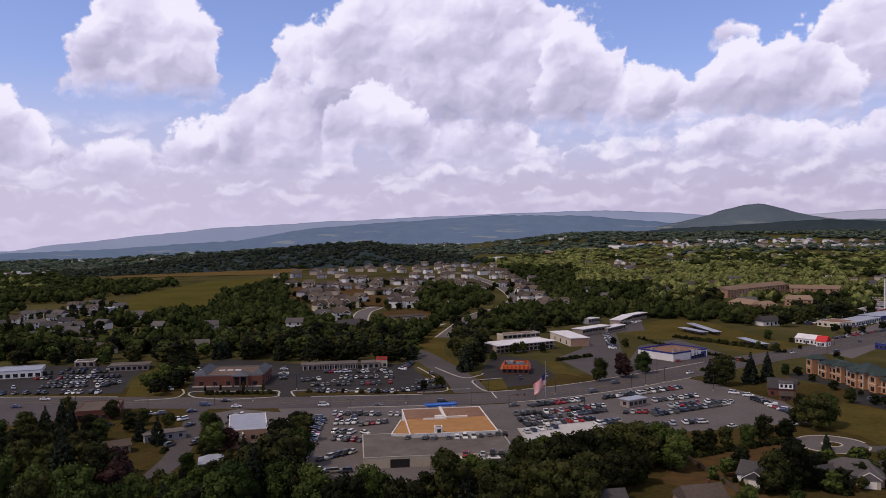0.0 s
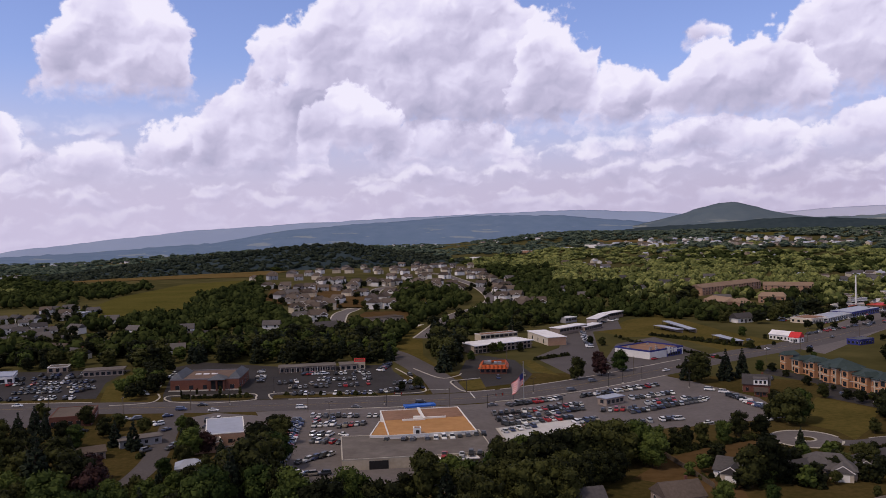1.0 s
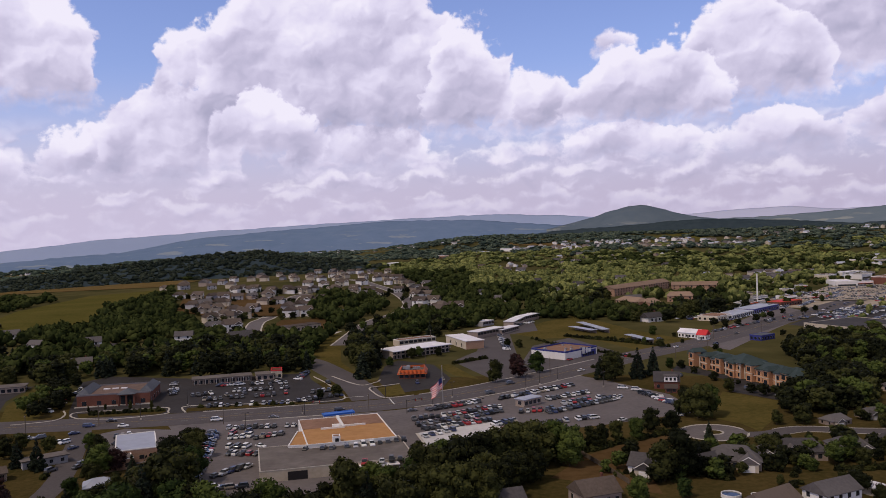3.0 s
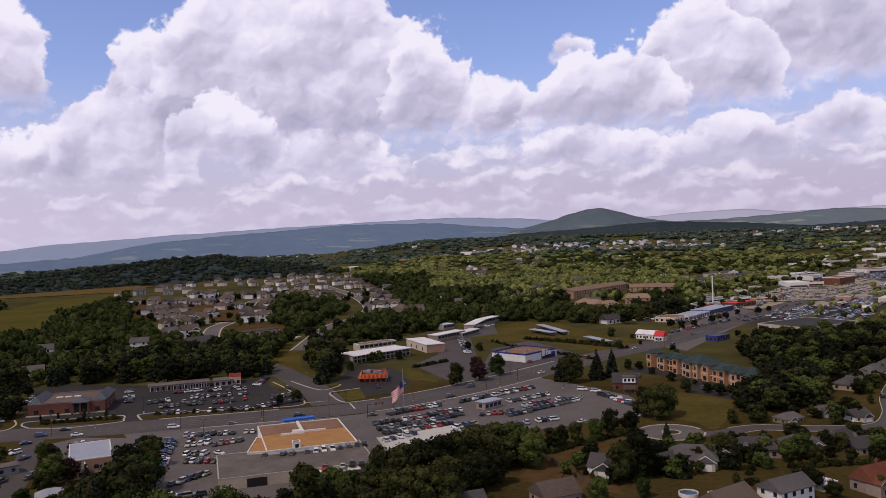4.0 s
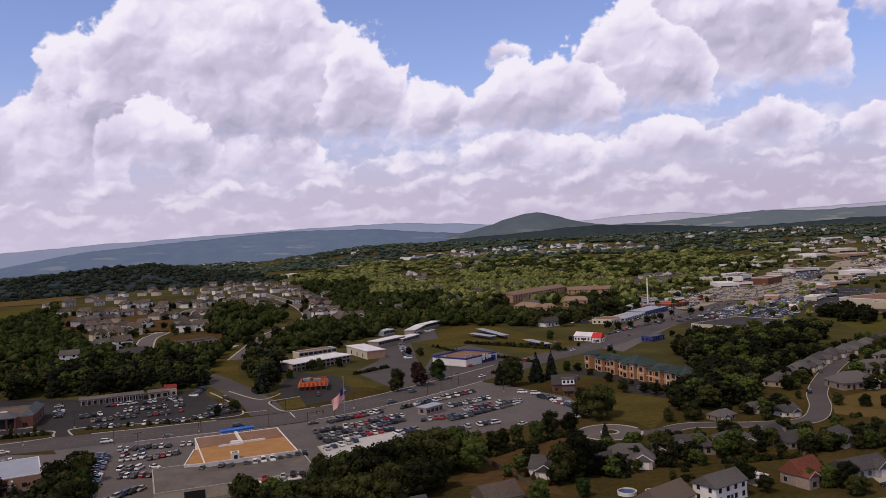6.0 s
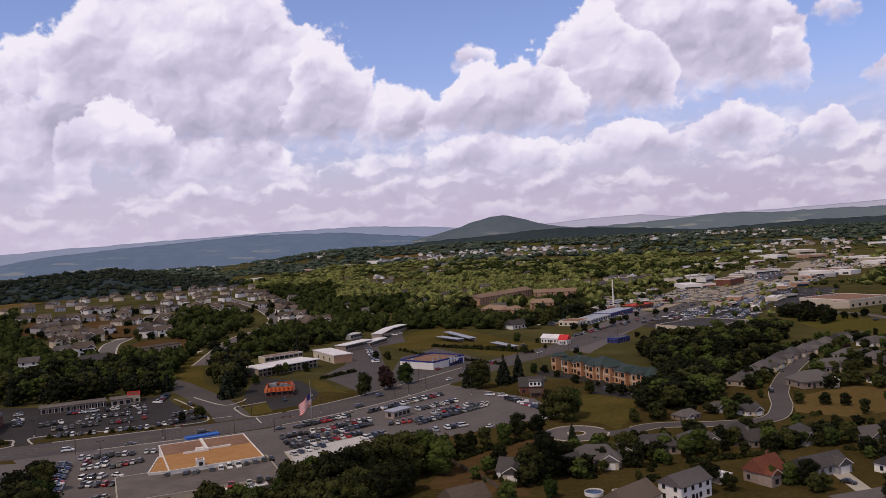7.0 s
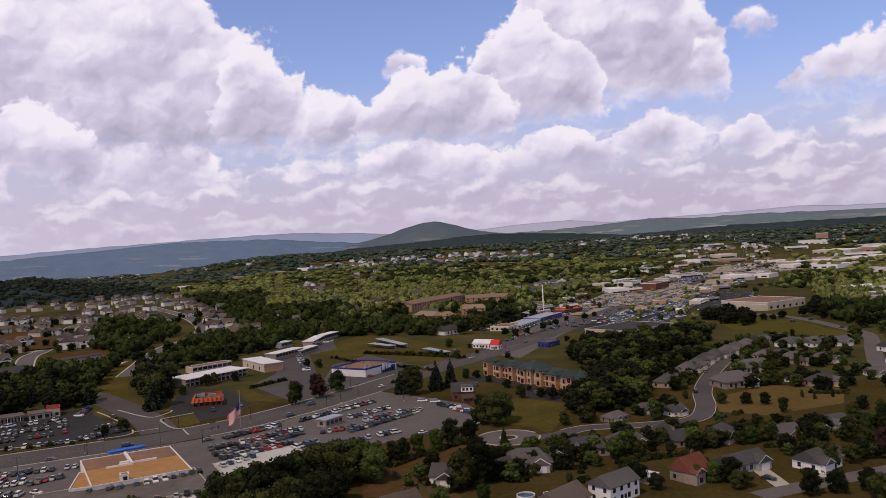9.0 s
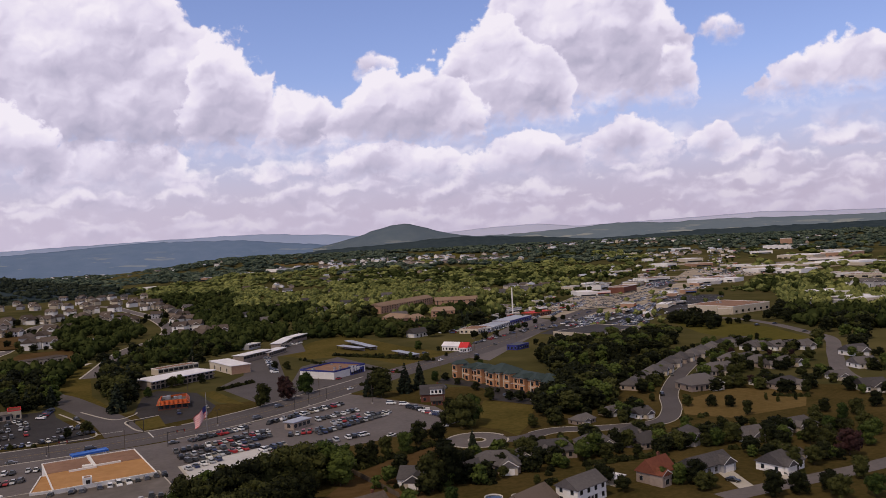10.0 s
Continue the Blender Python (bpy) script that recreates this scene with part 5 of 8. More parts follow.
for f0, f1, y0, h, rise, hip in SEGMENTS:   # stepped pavilions, each under its own hipped roof
    x0, x1 = w * f0, w * f1
    part("wall", boxed(x0, x1, y0, 15 - abs(y0), -0.4, h * 1.08), BRICK_OFFICE, office)
    bm = bmesh.new()
    box(bm, x0 - 0.1, x1 + 0.1, y0 - 0.12, y0 + 0.02, h * 0.5 - 0.2, h * 0.5 + 0.15)
    box(bm, x0 - 0.1, x1 + 0.1, y0 - 0.16, y0 + 0.02, h - 0.4, h)
    part("band", bm, CREAM, office, "pale stone band along the wall")
    bm = bmesh.new()
    gable_roof(bm, x0 - 0.3, x1 + 0.3, y0 - 0.3, 15.2 - abs(y0), h * 1.08, rise * 0.62, 0.6, "x", hip)
    part("roof", bm, ROOF_GREEN, office, "dark green hipped metal roof")
    n = max(2, int((x1 - x0) / 2.9))
    for z in (h * 0.25, h * 0.75 - 0.1):
        for k in range(n):
            add_window(office, x0 + (x1 - x0) * (k + 0.5) / n, y0, z, 1.7, 1.7)
    for x in (x0 + 0.5, x1 - 0.5):
        part("pilaster", boxed(x - 0.35, x + 0.35, y0 - 0.28, y0, -0.3, h - 0.4), CREAM, office, "pale stone pilaster")
bay = w * 0.5
for xg in (w * 0.24, w * 0.36, w * 0.66, w * 0.78):
    bal = part("balcony", boxed(xg - 1.8, xg + 1.8, -1.5, -0.17, 3.0, 3.25), TRIM, office, "small white balcony")
    part("railing", boxed(xg - 1.8, xg + 1.8, -1.5, -1.42, 3.25, 4.2), POLE_DARK, bal)
for k, xb in enumerate((0.10, 0.235, 0.37, 0.51, 0.65, 0.79, 0.93)):   # gabled bays stepping out of the front
    x, hb = w * xb, 7.4 if k % 2 else 8.2
    y0 = -3.4 if k == 3 else -2.4
    wall_bay = part("bay", boxed(x - 2.3, x + 2.3, y0, 2.4, -0.3, hb), BRICK_OFFICE, office, "tan brick bay stepping out of the front")
    part("bay_band", boxed(x - 2.42, x + 2.42, y0 - 0.12, y0 + 0.5, hb * 0.5 - 0.25, hb * 0.5 + 0.2), CREAM, wall_bay)
    part("bay_cornice", boxed(x - 2.5, x + 2.5, y0 - 0.2, y0 + 0.6, hb - 0.35, hb + 0.1), CREAM, wall_bay)
    bm = bmesh.new()
    gable_roof(bm, x - 2.4, x + 2.4, y0 - 0.1, 6.0, hb + 0.1, 1.7, 0.4, "y", 1.6)
    part("bay_roof", bm, ROOF_GREEN, office, "small green hipped roof over the bay")
    for z in (1.6, hb * 0.75):
        add_window(office, x, y0, z, 2.4, 2.0, 0, CREAM)
part("dish", boxed(bay + 0.5, bay + 3.0, 6.0, 8.0, 8.6, 9.4), TRIM, office, "pale roof plant cover")

# ---------------------------------------------------------------- large store, apartments, roadside businesses
big = flat_building((548.0, 591.0), (604.0, 602.0), 52.0, 7.2, CREAM, ROOF_BROWN, "large flat-roofed store with cream walls and brown roof", "large_store", 0.5, rows=((2.5, 3.0, 2.0, 9.0),), units=4, ends=False)
flat_building((538.0, 600.0), (547.5, 592.5), 36.0, 5.6, CREAM, ROOF_BROWN, "low wing of the large store with a pale wall", "large_store", 0.4, rows=(), units=2)
for a, b, h in (((310.7, 907.1), (413.0, 993.6), 8.5), ((388.3, 928.4), (436.7, 907.7), 8.5), ((275.3, 800.5), (283.7, 766.9), 6.0), ((335.5, 814.2), (358.6, 803.3), 6.5), ((293.6, 755.4), (305.7, 756.7), 6.0)):
    m, w = plan_pose(a, b)
    ap = thing("apartment_building", m, "red-brown brick apartment block with a brown pitched roof", "building", "brick apartments")
    for k in range(6):
        HOUSE_SPOTS.append((a[0] + (b[0] - a[0]) * k / 5, a[1] + (b[1] - a[1]) * k / 5 + 8, 16.0))
        HOUSE_SPOTS.append((a[0] + (b[0] - a[0]) * k / 5 - 6, a[1] + (b[1] - a[1]) * k / 5 - 16, 14.0))
        HOUSE_SPOTS.append((a[0] + (b[0] - a[0]) * k / 5 - 15, a[1] + (b[1] - a[1]) * k / 5 - 38, 15.0))
    part("wall", boxed(0, w, 0, 18, -0.4, h), BRICK_TAN, ap)
    bm = bmesh.new()
    gable_roof(bm, 0, w, 0, 18, h, 3.6, 0.5, "x", 0.0 if h > 8 else 3.0)
    part("roof", bm, SHINGLE_TAN, ap)
    n = int(w / 6)
    for z in (1.6, 4.6, 7.2)[:3 if h > 8 else 2]:
        for k in range(n):
            add_window(ap, w * (k + 0.5) / n, 0, z, 1.5, 1.5)
flat_building((412.1, 833.6), (432.8, 815.1), 21.0, 5.0, TAUPE, SHINGLE_BROWN, "long brown-roofed hall by the trees", "hall_building", 0.2, rows=((1.8, 1.5, 1.4, 4.0),))
flat_building((355.0, 670.6), (396.3, 703.3), 18.0, 4.4, DEEPBLUE, ROOF_PALE, "roadside garage with a dark blue front and pale roof", "garage_building", 0.3, rows=((1.8, 2.4, 2.0, 4.0),), cap=ROOF_PALE)
flat_building((319.6, 639.4), (355.0, 670.6), 17.0, 3.6, GREYSIDE, ROOF_PALE, "grey roadside garage with a pale metal roof", "garage_building", 0.3, rows=((1.8, 2.4, 2.0, 4.0),))
flat_building((303.6, 633.0), (322.9, 647.9), 18.0, 4.0, CREAM, ROOF_BROWN, "low cream workshop under trees", "garage_building", 0.3, rows=((1.8, 1.8, 1.5, 4.0),))
flat_building((408.6, 721.0), (439.0, 736.3), 15.0, 4.0, BRICK, RED, "restaurant with a bright red-orange roof", "restaurant", 0.5, rows=((1.8, 2.0, 1.8, 4.0),), cap=ORANGE)
flat_building((279.2, 518.3), (292.9, 525.7), 9.0, 3.4, DEEPBLUE, SHINGLE_BLUE, "dark blue small shop beside the road", "shop_building", 0.3, rows=((1.6, 1.4, 1.4, 2.6),), cap=DEEPBLUE)
flat_building((336.0, 562.0), (351.5, 521.0), 58.0, 4.8, CREAM, material("dark_flat_roof", (0.035, 0.033, 0.036), (0.07, 0.066, 0.07), 0.9, 0.4, big=0.25), "low mall with a dark flat roof and pale wall", "shop_building", 0.4,
              rows=((1.8, 2.4, 2.0, 5.0),), cap=CREAM)

# the tall pale sign mast
mast = thing("sign_mast", pose(409.1, 765.5, 0), "tall slim pale mast beside the garage", "mast")
bm = bmesh.new()
loft(bm, [[(r * math.cos(k * math.pi / 5), r * math.sin(k * math.pi / 5), z) for k in range(10)] for r, z in ((0.8, -0.3), (0.72, 14), (0.6, 29.0))])
part("shaft", bm, TRIM, mast)
part("base", boxed(-1.2, 1.2, -1.2, 1.2, -0.4, 0.7), CONCRETE, mast)
part("collar", boxed(-0.72, 0.72, -0.72, 0.72, 28.8, 29.3), STEEL, mast)

# ---------------------------------------------------------------- flag
fp = thing("flagpole", pose(44.0, 370.6, 0), "slim white flagpole with a large striped flag", "flagpole")
bm = bmesh.new()
loft(bm, [[(r * math.cos(k * math.pi / 4), r * math.sin(k * math.pi / 4), z) for k in range(8)] for r, z in ((0.24, -0.2), (0.19, 10), (0.12, 19.0))])
part("pole", bm, STEEL, fp)
bm = bmesh.new()
bmesh.ops.create_icosphere(bm, subdivisions=1, radius=0.22, matrix=Matrix.Translation((0, 0, 19.1)))
part("finial", bm, STEEL, fp)
FLAG_RED = material("flag_red", (0.48, 0.045, 0.055), (0.60, 0.07, 0.08), 0.8, 1.0)
FLAG_WHITE = material("flag_white", (0.70, 0.69, 0.68), (0.82, 0.81, 0.80), 0.8, 1.0)
FLAG_BLUE = material("flag_blue", (0.03, 0.04, 0.14), (0.05, 0.065, 0.20), 0.8, 1.0)
bm = bmesh.new()


def cloth(u, v):
    """u along the fly, v up the hoist; it hangs away from the pole in soft folds."""
    return (0.1 - u * 5.4 + 0.3 * math.sin(v * 5), 0.7 * math.sin(u * 7 + v * 2.0) * (0.3 + u), 8.4 + v * 5.2 - 5.2 * u ** 1.1 + 0.3 * math.sin(u * 8))


NU = 16
for i in range(NU):
    for j in range(13):
        u0, u1, v0, v1 = i / NU, (i + 1) / NU, j / 13, (j + 1) / 13
        f = bm.faces.new([bm.verts.new(cloth(*p)) for p in ((u0, v0), (u1, v0), (u1, v1), (u0, v1))])
        f.material_index = 2 if (u1 <= 0.34 and j >= 7) else (0 if j % 2 == 0 else 1)
bmesh.ops.remove_doubles(bm, verts=bm.verts, dist=0.001)
bmesh.ops.solidify(bm, geom=bm.faces[:], thickness=0.03)
part("flag", bm, [FLAG_RED, FLAG_WHITE, FLAG_BLUE], fp, "red and white striped flag with a blue corner")


# ---------------------------------------------------------------- poles
MADE = {}


def put_once(key, m, build):
    if key in MADE:
        return copy_thing(MADE[key], m)
    MADE[key] = build(m)
    return MADE[key]


def tube(bm, p, q, r, n=6):
    p, q = Vector(p), Vector(q)
    d = (q - p).normalized()
    s = d.cross(Vector((0, 0, 1)) if abs(d.z) < 0.9 else Vector((1, 0, 0))).normalized()
    t = d.cross(s)
    loft(bm, [[tuple(c + s * r * math.cos(k * 2 * math.pi / n) + t * r * math.sin(k * 2 * math.pi / n)) for k in range(n)] for c in (p, q)])


def build_lamp(m):
    ob = thing("lot_lamp", m, "dark square lot lamp on a tall pole", "lamp", "lot lamps")
    bm = bmesh.new()
    tube(bm, (0, 0, -0.2), (0, 0, 7.6), 0.11)
    part("pole", bm, POLE_DARK, ob)
    part("base", boxed(-0.3, 0.3, -0.3, 0.3, -0.2, 0.7), CONCRETE, ob)
    for s in (-1, 1):
        bm = bmesh.new()
        tube(bm, (0, 0, 7.4), (s * 0.9, 0, 7.6), 0.05)
        box(bm, s * 1.1 - 0.4, s * 1.1 + 0.4, -0.25, 0.25, 7.5, 7.72)
        part("lamp_head", bm, POLE_DARK, ob)
    return ob


def build_utility(m):
    ob = thing("utility_pole", m, "weathered wooden utility pole with a cross arm", "pole", "utility poles")
    bm = bmesh.new()
    tube(bm, (0, 0, -0.3), (0, 0, 9.5), 0.15)
    part("pole", bm, WOOD_POLE, ob)
    part("cross_arm", boxed(-0.08, 0.08, -1.2, 1.2, 8.7, 8.9), WOOD_POLE, ob)
    for y in (-1.0, -0.4, 0.4, 1.0):
        part("insulator", boxed(-0.05, 0.05, y - 0.05, y + 0.05, 8.9, 9.1), STEEL, ob)
    return ob


def build_signal(m):
    ob = thing("traffic_signal", m, "steel traffic signal mast with an arm over the road", "traffic light", "traffic signals")
    bm = bmesh.new()
    tube(bm, (0, 0, -0.2), (0, 0, 6.2), 0.14)
    tube(bm, (0, 0, 5.8), (7.5, 0, 6.3), 0.09)
    part("mast", bm, POLE_DARK, ob)
    for x in (4.0, 7.0):
        head = part("signal_head", boxed(x - 0.2, x + 0.2, -0.2, 0.2, 5.3, 6.4), POLE_DARK, ob)
        for k in range(3):
            part("lens", boxed(x - 0.13, x + 0.13, -0.24, -0.19, 5.42 + 0.33 * k, 5.66 + 0.33 * k), (LAMP_RED, LAMP_RED, LAMP_RED)[k], head)
    return ob


for x, y, r in ((-176.7, 383.0, 10), (-92.2, 380.8, 0), (-19.9, 373.1, 5), (39.5, 373.6, 10), (-76.7, 408.3, 0), (51.0, 390.1, 20), (89.5, 399.5, 30), (99.2, 410.2, 30),
                (110.8, 418.2, 30), (128.2, 394.8, 30), (-42.0, 346.8, 0), (-37.2, 417.9, 0), (57.8, 347.3, 20), (-196.9, 419.2, 5), (-182.7, 434.4, 5)):
    put_once("lamp", pose(x, y, 0, 0, 0, r), build_lamp)
for x, y, r in ((-18.8, 370.6, -5), (26.6, 361.1, 10), (19.1, 396.9, -160)):
    put_once("signal", pose(x, y, 0, 0, 0, r), build_signal)
for x, y, r in ((-133.4, 358.8, 0), (-107.8, 372.0, 0), (-53.2, 362.0, 0), (9.9, 365.7, 5), (132.9, 409.3, 30), (163.6, 440.9, 30), (196.2, 465.7, 35), (230.7, 496.7, 38), (293.7, 545.2, 40),
                (358.0, 598.5, 40), (449.7, 669.8, 40), (111.4, 435.6, 30), (255.2, 539.2, 38), (48.4, 491.4, 0), (62.7, 591.3, 0)):
    put_once("utility", pose(x, y, 0, 0, 0, r), build_utility)

# ---------------------------------------------------------------- parked cars, row by row: from, to, spacing, turn, fill
rng = random.Random(11)
DEALER = [((-49.4, 352.0), (-19.6, 349.2), 2.8, 90, 0.98), ((-46.5, 334.6), (-39.2, 335.9), 2.8, 70, 1.0), ((-46.7, 342.7), (-40.3, 342.6), 2.8, 70, 0.8), ((-36.0, 332.3), (-26.8, 336.3), 2.8, 60, 1.0),
          ((-43.5, 309.7), (-31.0, 306.6), 2.8, 80, 1.0), ((-44.9, 320.1), (-35.5, 318.7), 2.8, 80, 0.8), ((-44.7, 281.6), (-35.1, 290.2), 3.0, 20, 0.9), ((-43.3, 268.1), (-34.3, 267.1), 3.2, 20, 1.0),
          ((-54.7, 344.1), (-50.7, 266.1), 2.9, 80, 0.95), ((-55.2, 332.9), (-53.6, 277.7), 3.2, 80, 0.5)]
for a, b, s, t, f in DEALER:
    car_row(a, b, s, t, rng, "cars on the dealer's lot", f)
for a, b, s, t, f in [((-15.1, 296.7), (-5.5, 295.7), 3.4, 85, 0.9), ((-0.3, 296.3), (20.6, 301.0), 2.9, 80, 0.95), ((5.3, 273.8), (20.6, 277.0), 3.0, 75, 0.7)]:
    car_row(a, b, s, t, rng, "cars on the parking deck", f, z=3.15)
EAST_LOT = [((36.6, 364.4), (60.9, 375.9), 2.7, 90, 1.0), ((28.7, 347.7), (44.4, 352.2), 2.7, 75, 0.95), ((46.4, 353.0), (68.4, 362.9), 2.7, 75, 0.95), ((29.3, 337.4), (42.8, 342.8), 2.7, 75, 0.9),
            ((46.4, 343.4), (67.5, 353.8), 2.7, 75, 0.95), ((31.3, 328.4), (59.1, 337.7), 2.7, 90, 0.95), ((60.1, 329.6), (69.5, 334.4), 2.8, 80, 1.0), ((30.0, 317.7), (42.1, 325.2), 4.0, 75, 0.9),
            ((62.2, 318.1), (76.7, 321.9), 2.6, 85, 0.95), ((75.9, 349.5), (87.7, 350.3), 2.9, 70, 0.9), ((73.0, 379.6), (84.4, 386.2), 4.2, 20, 0.9), ((85.2, 386.1), (114.1, 402.4), 2.9, 75, 0.95),
            ((94.0, 372.0), (115.7, 382.4), 3.0, 70, 0.85), ((98.1, 360.5), (119.9, 370.1), 3.0, 70, 0.9), ((87.4, 344.8), (125.1, 365.6), 2.8, 65, 0.98), ((90.8, 354.4), (97.7, 357.0), 3.0, 70, 0.8),
            ((84.4, 326.7), (104.0, 332.2), 3.0, 75, 0.8), ((119.4, 365.1), (127.0, 367.8), 3.0, 30, 1.0), ((140.4, 373.7), (143.3, 362.9), 2.7, 70, 1.0), ((142.6, 358.1), (145.5, 345.6), 3.4, 40, 1.0)]
for a, b, s, t, f in EAST_LOT:
    car_row(a, b, s, t, rng, "cars on the dealer's lot", f)
WHITE_PAINT = PAINTS[0]
for x, y, r, form in ((135.8, 388.0, -30, "van"), (140.4, 381.8, -25, "van"), (112.5, 323.0, 30, "car"), (137.2, 325.1, 10, "car"), (-33.1, 318.0, -40, "car"), (102.9, 330.3, 10, "suv")):
    put_car(x, y, r, rng, "white cars at the lot's edge", form, WHITE_PAINT)
BANK_LOT = [((-70.9, 401.3), (-27.8, 399.4), 2.8, 90, 0.85), ((-73.0, 417.6), (-52.0, 420.1), 2.8, 90, 0.7), ((-78.3, 430.9), (-69.4, 433.8), 2.8, 90, 0.9), ((-63.3, 425.5), (-52.1, 430.3), 2.8, 90, 0.8),
            ((-45.2, 419.8), (-27.8, 424.6), 2.8, 85, 0.85), ((-58.0, 437.9), (-30.9, 439.1), 2.8, 85, 0.8), ((-68.1, 456.0), (-56.8, 456.7), 3.0, 30, 0.8), ((-50.9, 455.1), (-30.7, 464.4), 2.9, 80, 0.6),
            ((-26.6, 463.6), (-22.6, 485.4), 3.0, 60, 1.0), ((-23.1, 401.1), (-2.5, 411.3), 2.8, 80, 0.9), ((-16.7, 422.5), (-6.2, 426.8), 3.0, 60, 0.9), ((-141.0, 409.8), (-143.2, 466.3), 3.6, 50, 0.9),
            ((-43.6, 450.0), (-32.7, 454.3), 2.8, 85, 0.7), ((-89.3, 437.3), (-95.4, 471.3), 5.0, 80, 0.9)]
for a, b, s, t, f in BANK_LOT:
    car_row(a, b, s, t, rng, "far", f)
WEST = [((-221.6, 402.1), (-174.9, 403.7), 3.0, 90, 0.6), ((-210.5, 419.0), (-178.0, 423.4), 2.9, 85, 0.85), ((-212.3, 431.0), (-180.4, 435.6), 2.9, 85, 0.85), ((-228.6, 443.8), (-182.9, 448.6), 3.0, 85, 0.8), ((-228.8, 458.5), (-196.5, 463.8), 3.0, 85, 0.8),
        ((-221.5, 471.7), (-175.7, 475.8), 3.2, 90, 0.7), ((-181.8, 419.6), (-174.9, 430.3), 3.2, 60, 0.7), ((-224.7, 417.6), (-217.1, 424.1), 3.4, 85, 0.5)]
for a, b, s, t, f in WEST:
    car_row(a, b, s, t, rng, "far", f)
OTHERS = [((117.7, 610.5), (108.0, 535.7), 4.0, 90, 0.95), ((136.2, 658.7), (161.0, 688.4), 5.0, 90, 0.9), ((-94.2, 347.9), (-89.8, 350.5), 3.0, 70, 0.9), ((-90.7, 335.3), (-84.2, 325.3), 3.0, 20, 0.8),
          ((175.5, 411.0), (189.9, 405.0), 4.5, 80, 0.6), ((192.4, 369.7), (197.7, 350.2), 4.5, 80, 0.5), ((-130.2, 353.3), (-114.2, 359.2), 4.5, 10, 0.6), ((28.1, 428.0), (52.4, 438.1), 5.0, 70, 0.35),
          ((-119.0, 345.6), (-112.9, 343.3), 3.2, 70, 1.0), ((287.4, 586.9), (348.3, 626.9), 6.0, 50, 0.7), ((272.0, 573.8), (300.1, 594.1), 5.0, 60, 0.7), ((357.8, 616.5), (443.7, 677.5), 4.0, 70, 0.7),
          ((416.2, 648.4), (437.8, 652.4), 3.4, 90, 0.8), ((415.6, 582.2), (458.0, 599.6), 3.2, 80, 0.8), ((429.5, 605.1), (466.7, 618.1), 3.2, 80, 0.7), ((135.9, 481.3), (153.4, 483.4), 5.0, 30, 0.5)]
for a, b, s, t, f in OTHERS:
    car_row(a, b, s, t, rng, "far", f)
SINGLES = [(-198.9, 371.6, 5), (-96.6, 368.2, 3), (-104.6, 380.2, 4), (-57.2, 369.5, 2), (-112.0, 371.9, 0), (-32.3, 367.8, 3), (-3.2, 374.8, 8), (29.3, 365.4, 10), (70.2, 394.7, 25), (-9.4, 446.6, -70), (-193.7, 388.1, 5), (85.1, 416.3, 25), (131.1, 442.4, 30),
           (172.9, 483.7, 35), (215.3, 509.4, 38), (244.0, 512.2, 40), (280.9, 556.8, 40), (377.2, 625.9, 42), (202.4, 198.6, -70), (183.6, 201.5, -66), (219.5, 547.7, 10), (-104.4, 302.2, 60), (-106.7, 333.8, 60), (-96.1, 304.4, 65),
           (-95.4, 308.4, 65), (-117.9, 286.3, 10), (-141.2, 335.0, 30), (515.1, 508.6, 0), (497.1, 509.6, 0), (490.6, 455.3, 0), (-176.1, 341.5, 20), (254.5, 325.6, 60), (294.5, 367.1, 50)]
for x, y, r in SINGLES:
    put_car(x, y, r, rng, "cars on the roads", "car car suv van")


def joined_cars():
    """The cars farther off, in one mesh with a material for each paint."""
    slots = [p[1] for p in PAINTS] + [GLASS, TYRE, RIM]
    vs, fs, ms, n = [], [], [], 0
    cache = {}
    for (form, colour), m in FAR_CARS:
        if (form, colour) not in cache:
            src = MADE_CARS.get((form, colour)) or put_car(-60.0 + 2 * len(MADE_CARS), 250.0, 90, rng, "cars on the dealer's lot", form, [p for p in PAINTS if p[0] == colour][0])
            rows = []
            for o in src.children:
                local = Matrix.Translation(o.location)
                me = FAR_WHEEL if o.data == WHEEL else o.data
                idx = [slots.index(x) for x in me.materials]
                rows.append((np.array([tuple(local @ v.co) for v in me.vertices]), [list(f.vertices) for f in me.polygons], [idx[f.material_index] for f in me.polygons]))
            cache[(form, colour)] = rows
        a = np.array(m)
        for v, f, k in cache[(form, colour)]:
            vs.append(v @ a[:3, :3].T + a[:3, 3])
            fs += [[j + n for j in q] for q in f]
            ms += k
            n += len(v)
    me = bpy.data.meshes.new("far_cars")
    me.from_pydata(np.concatenate(vs).tolist(), [], fs)
    for s in slots:
        me.materials.append(s)
    me.polygons.foreach_set("material_index", ms)
    tagged(new("far_cars", me), "rows of parked cars in many colours on the far lots", "cars", kind="stuff")

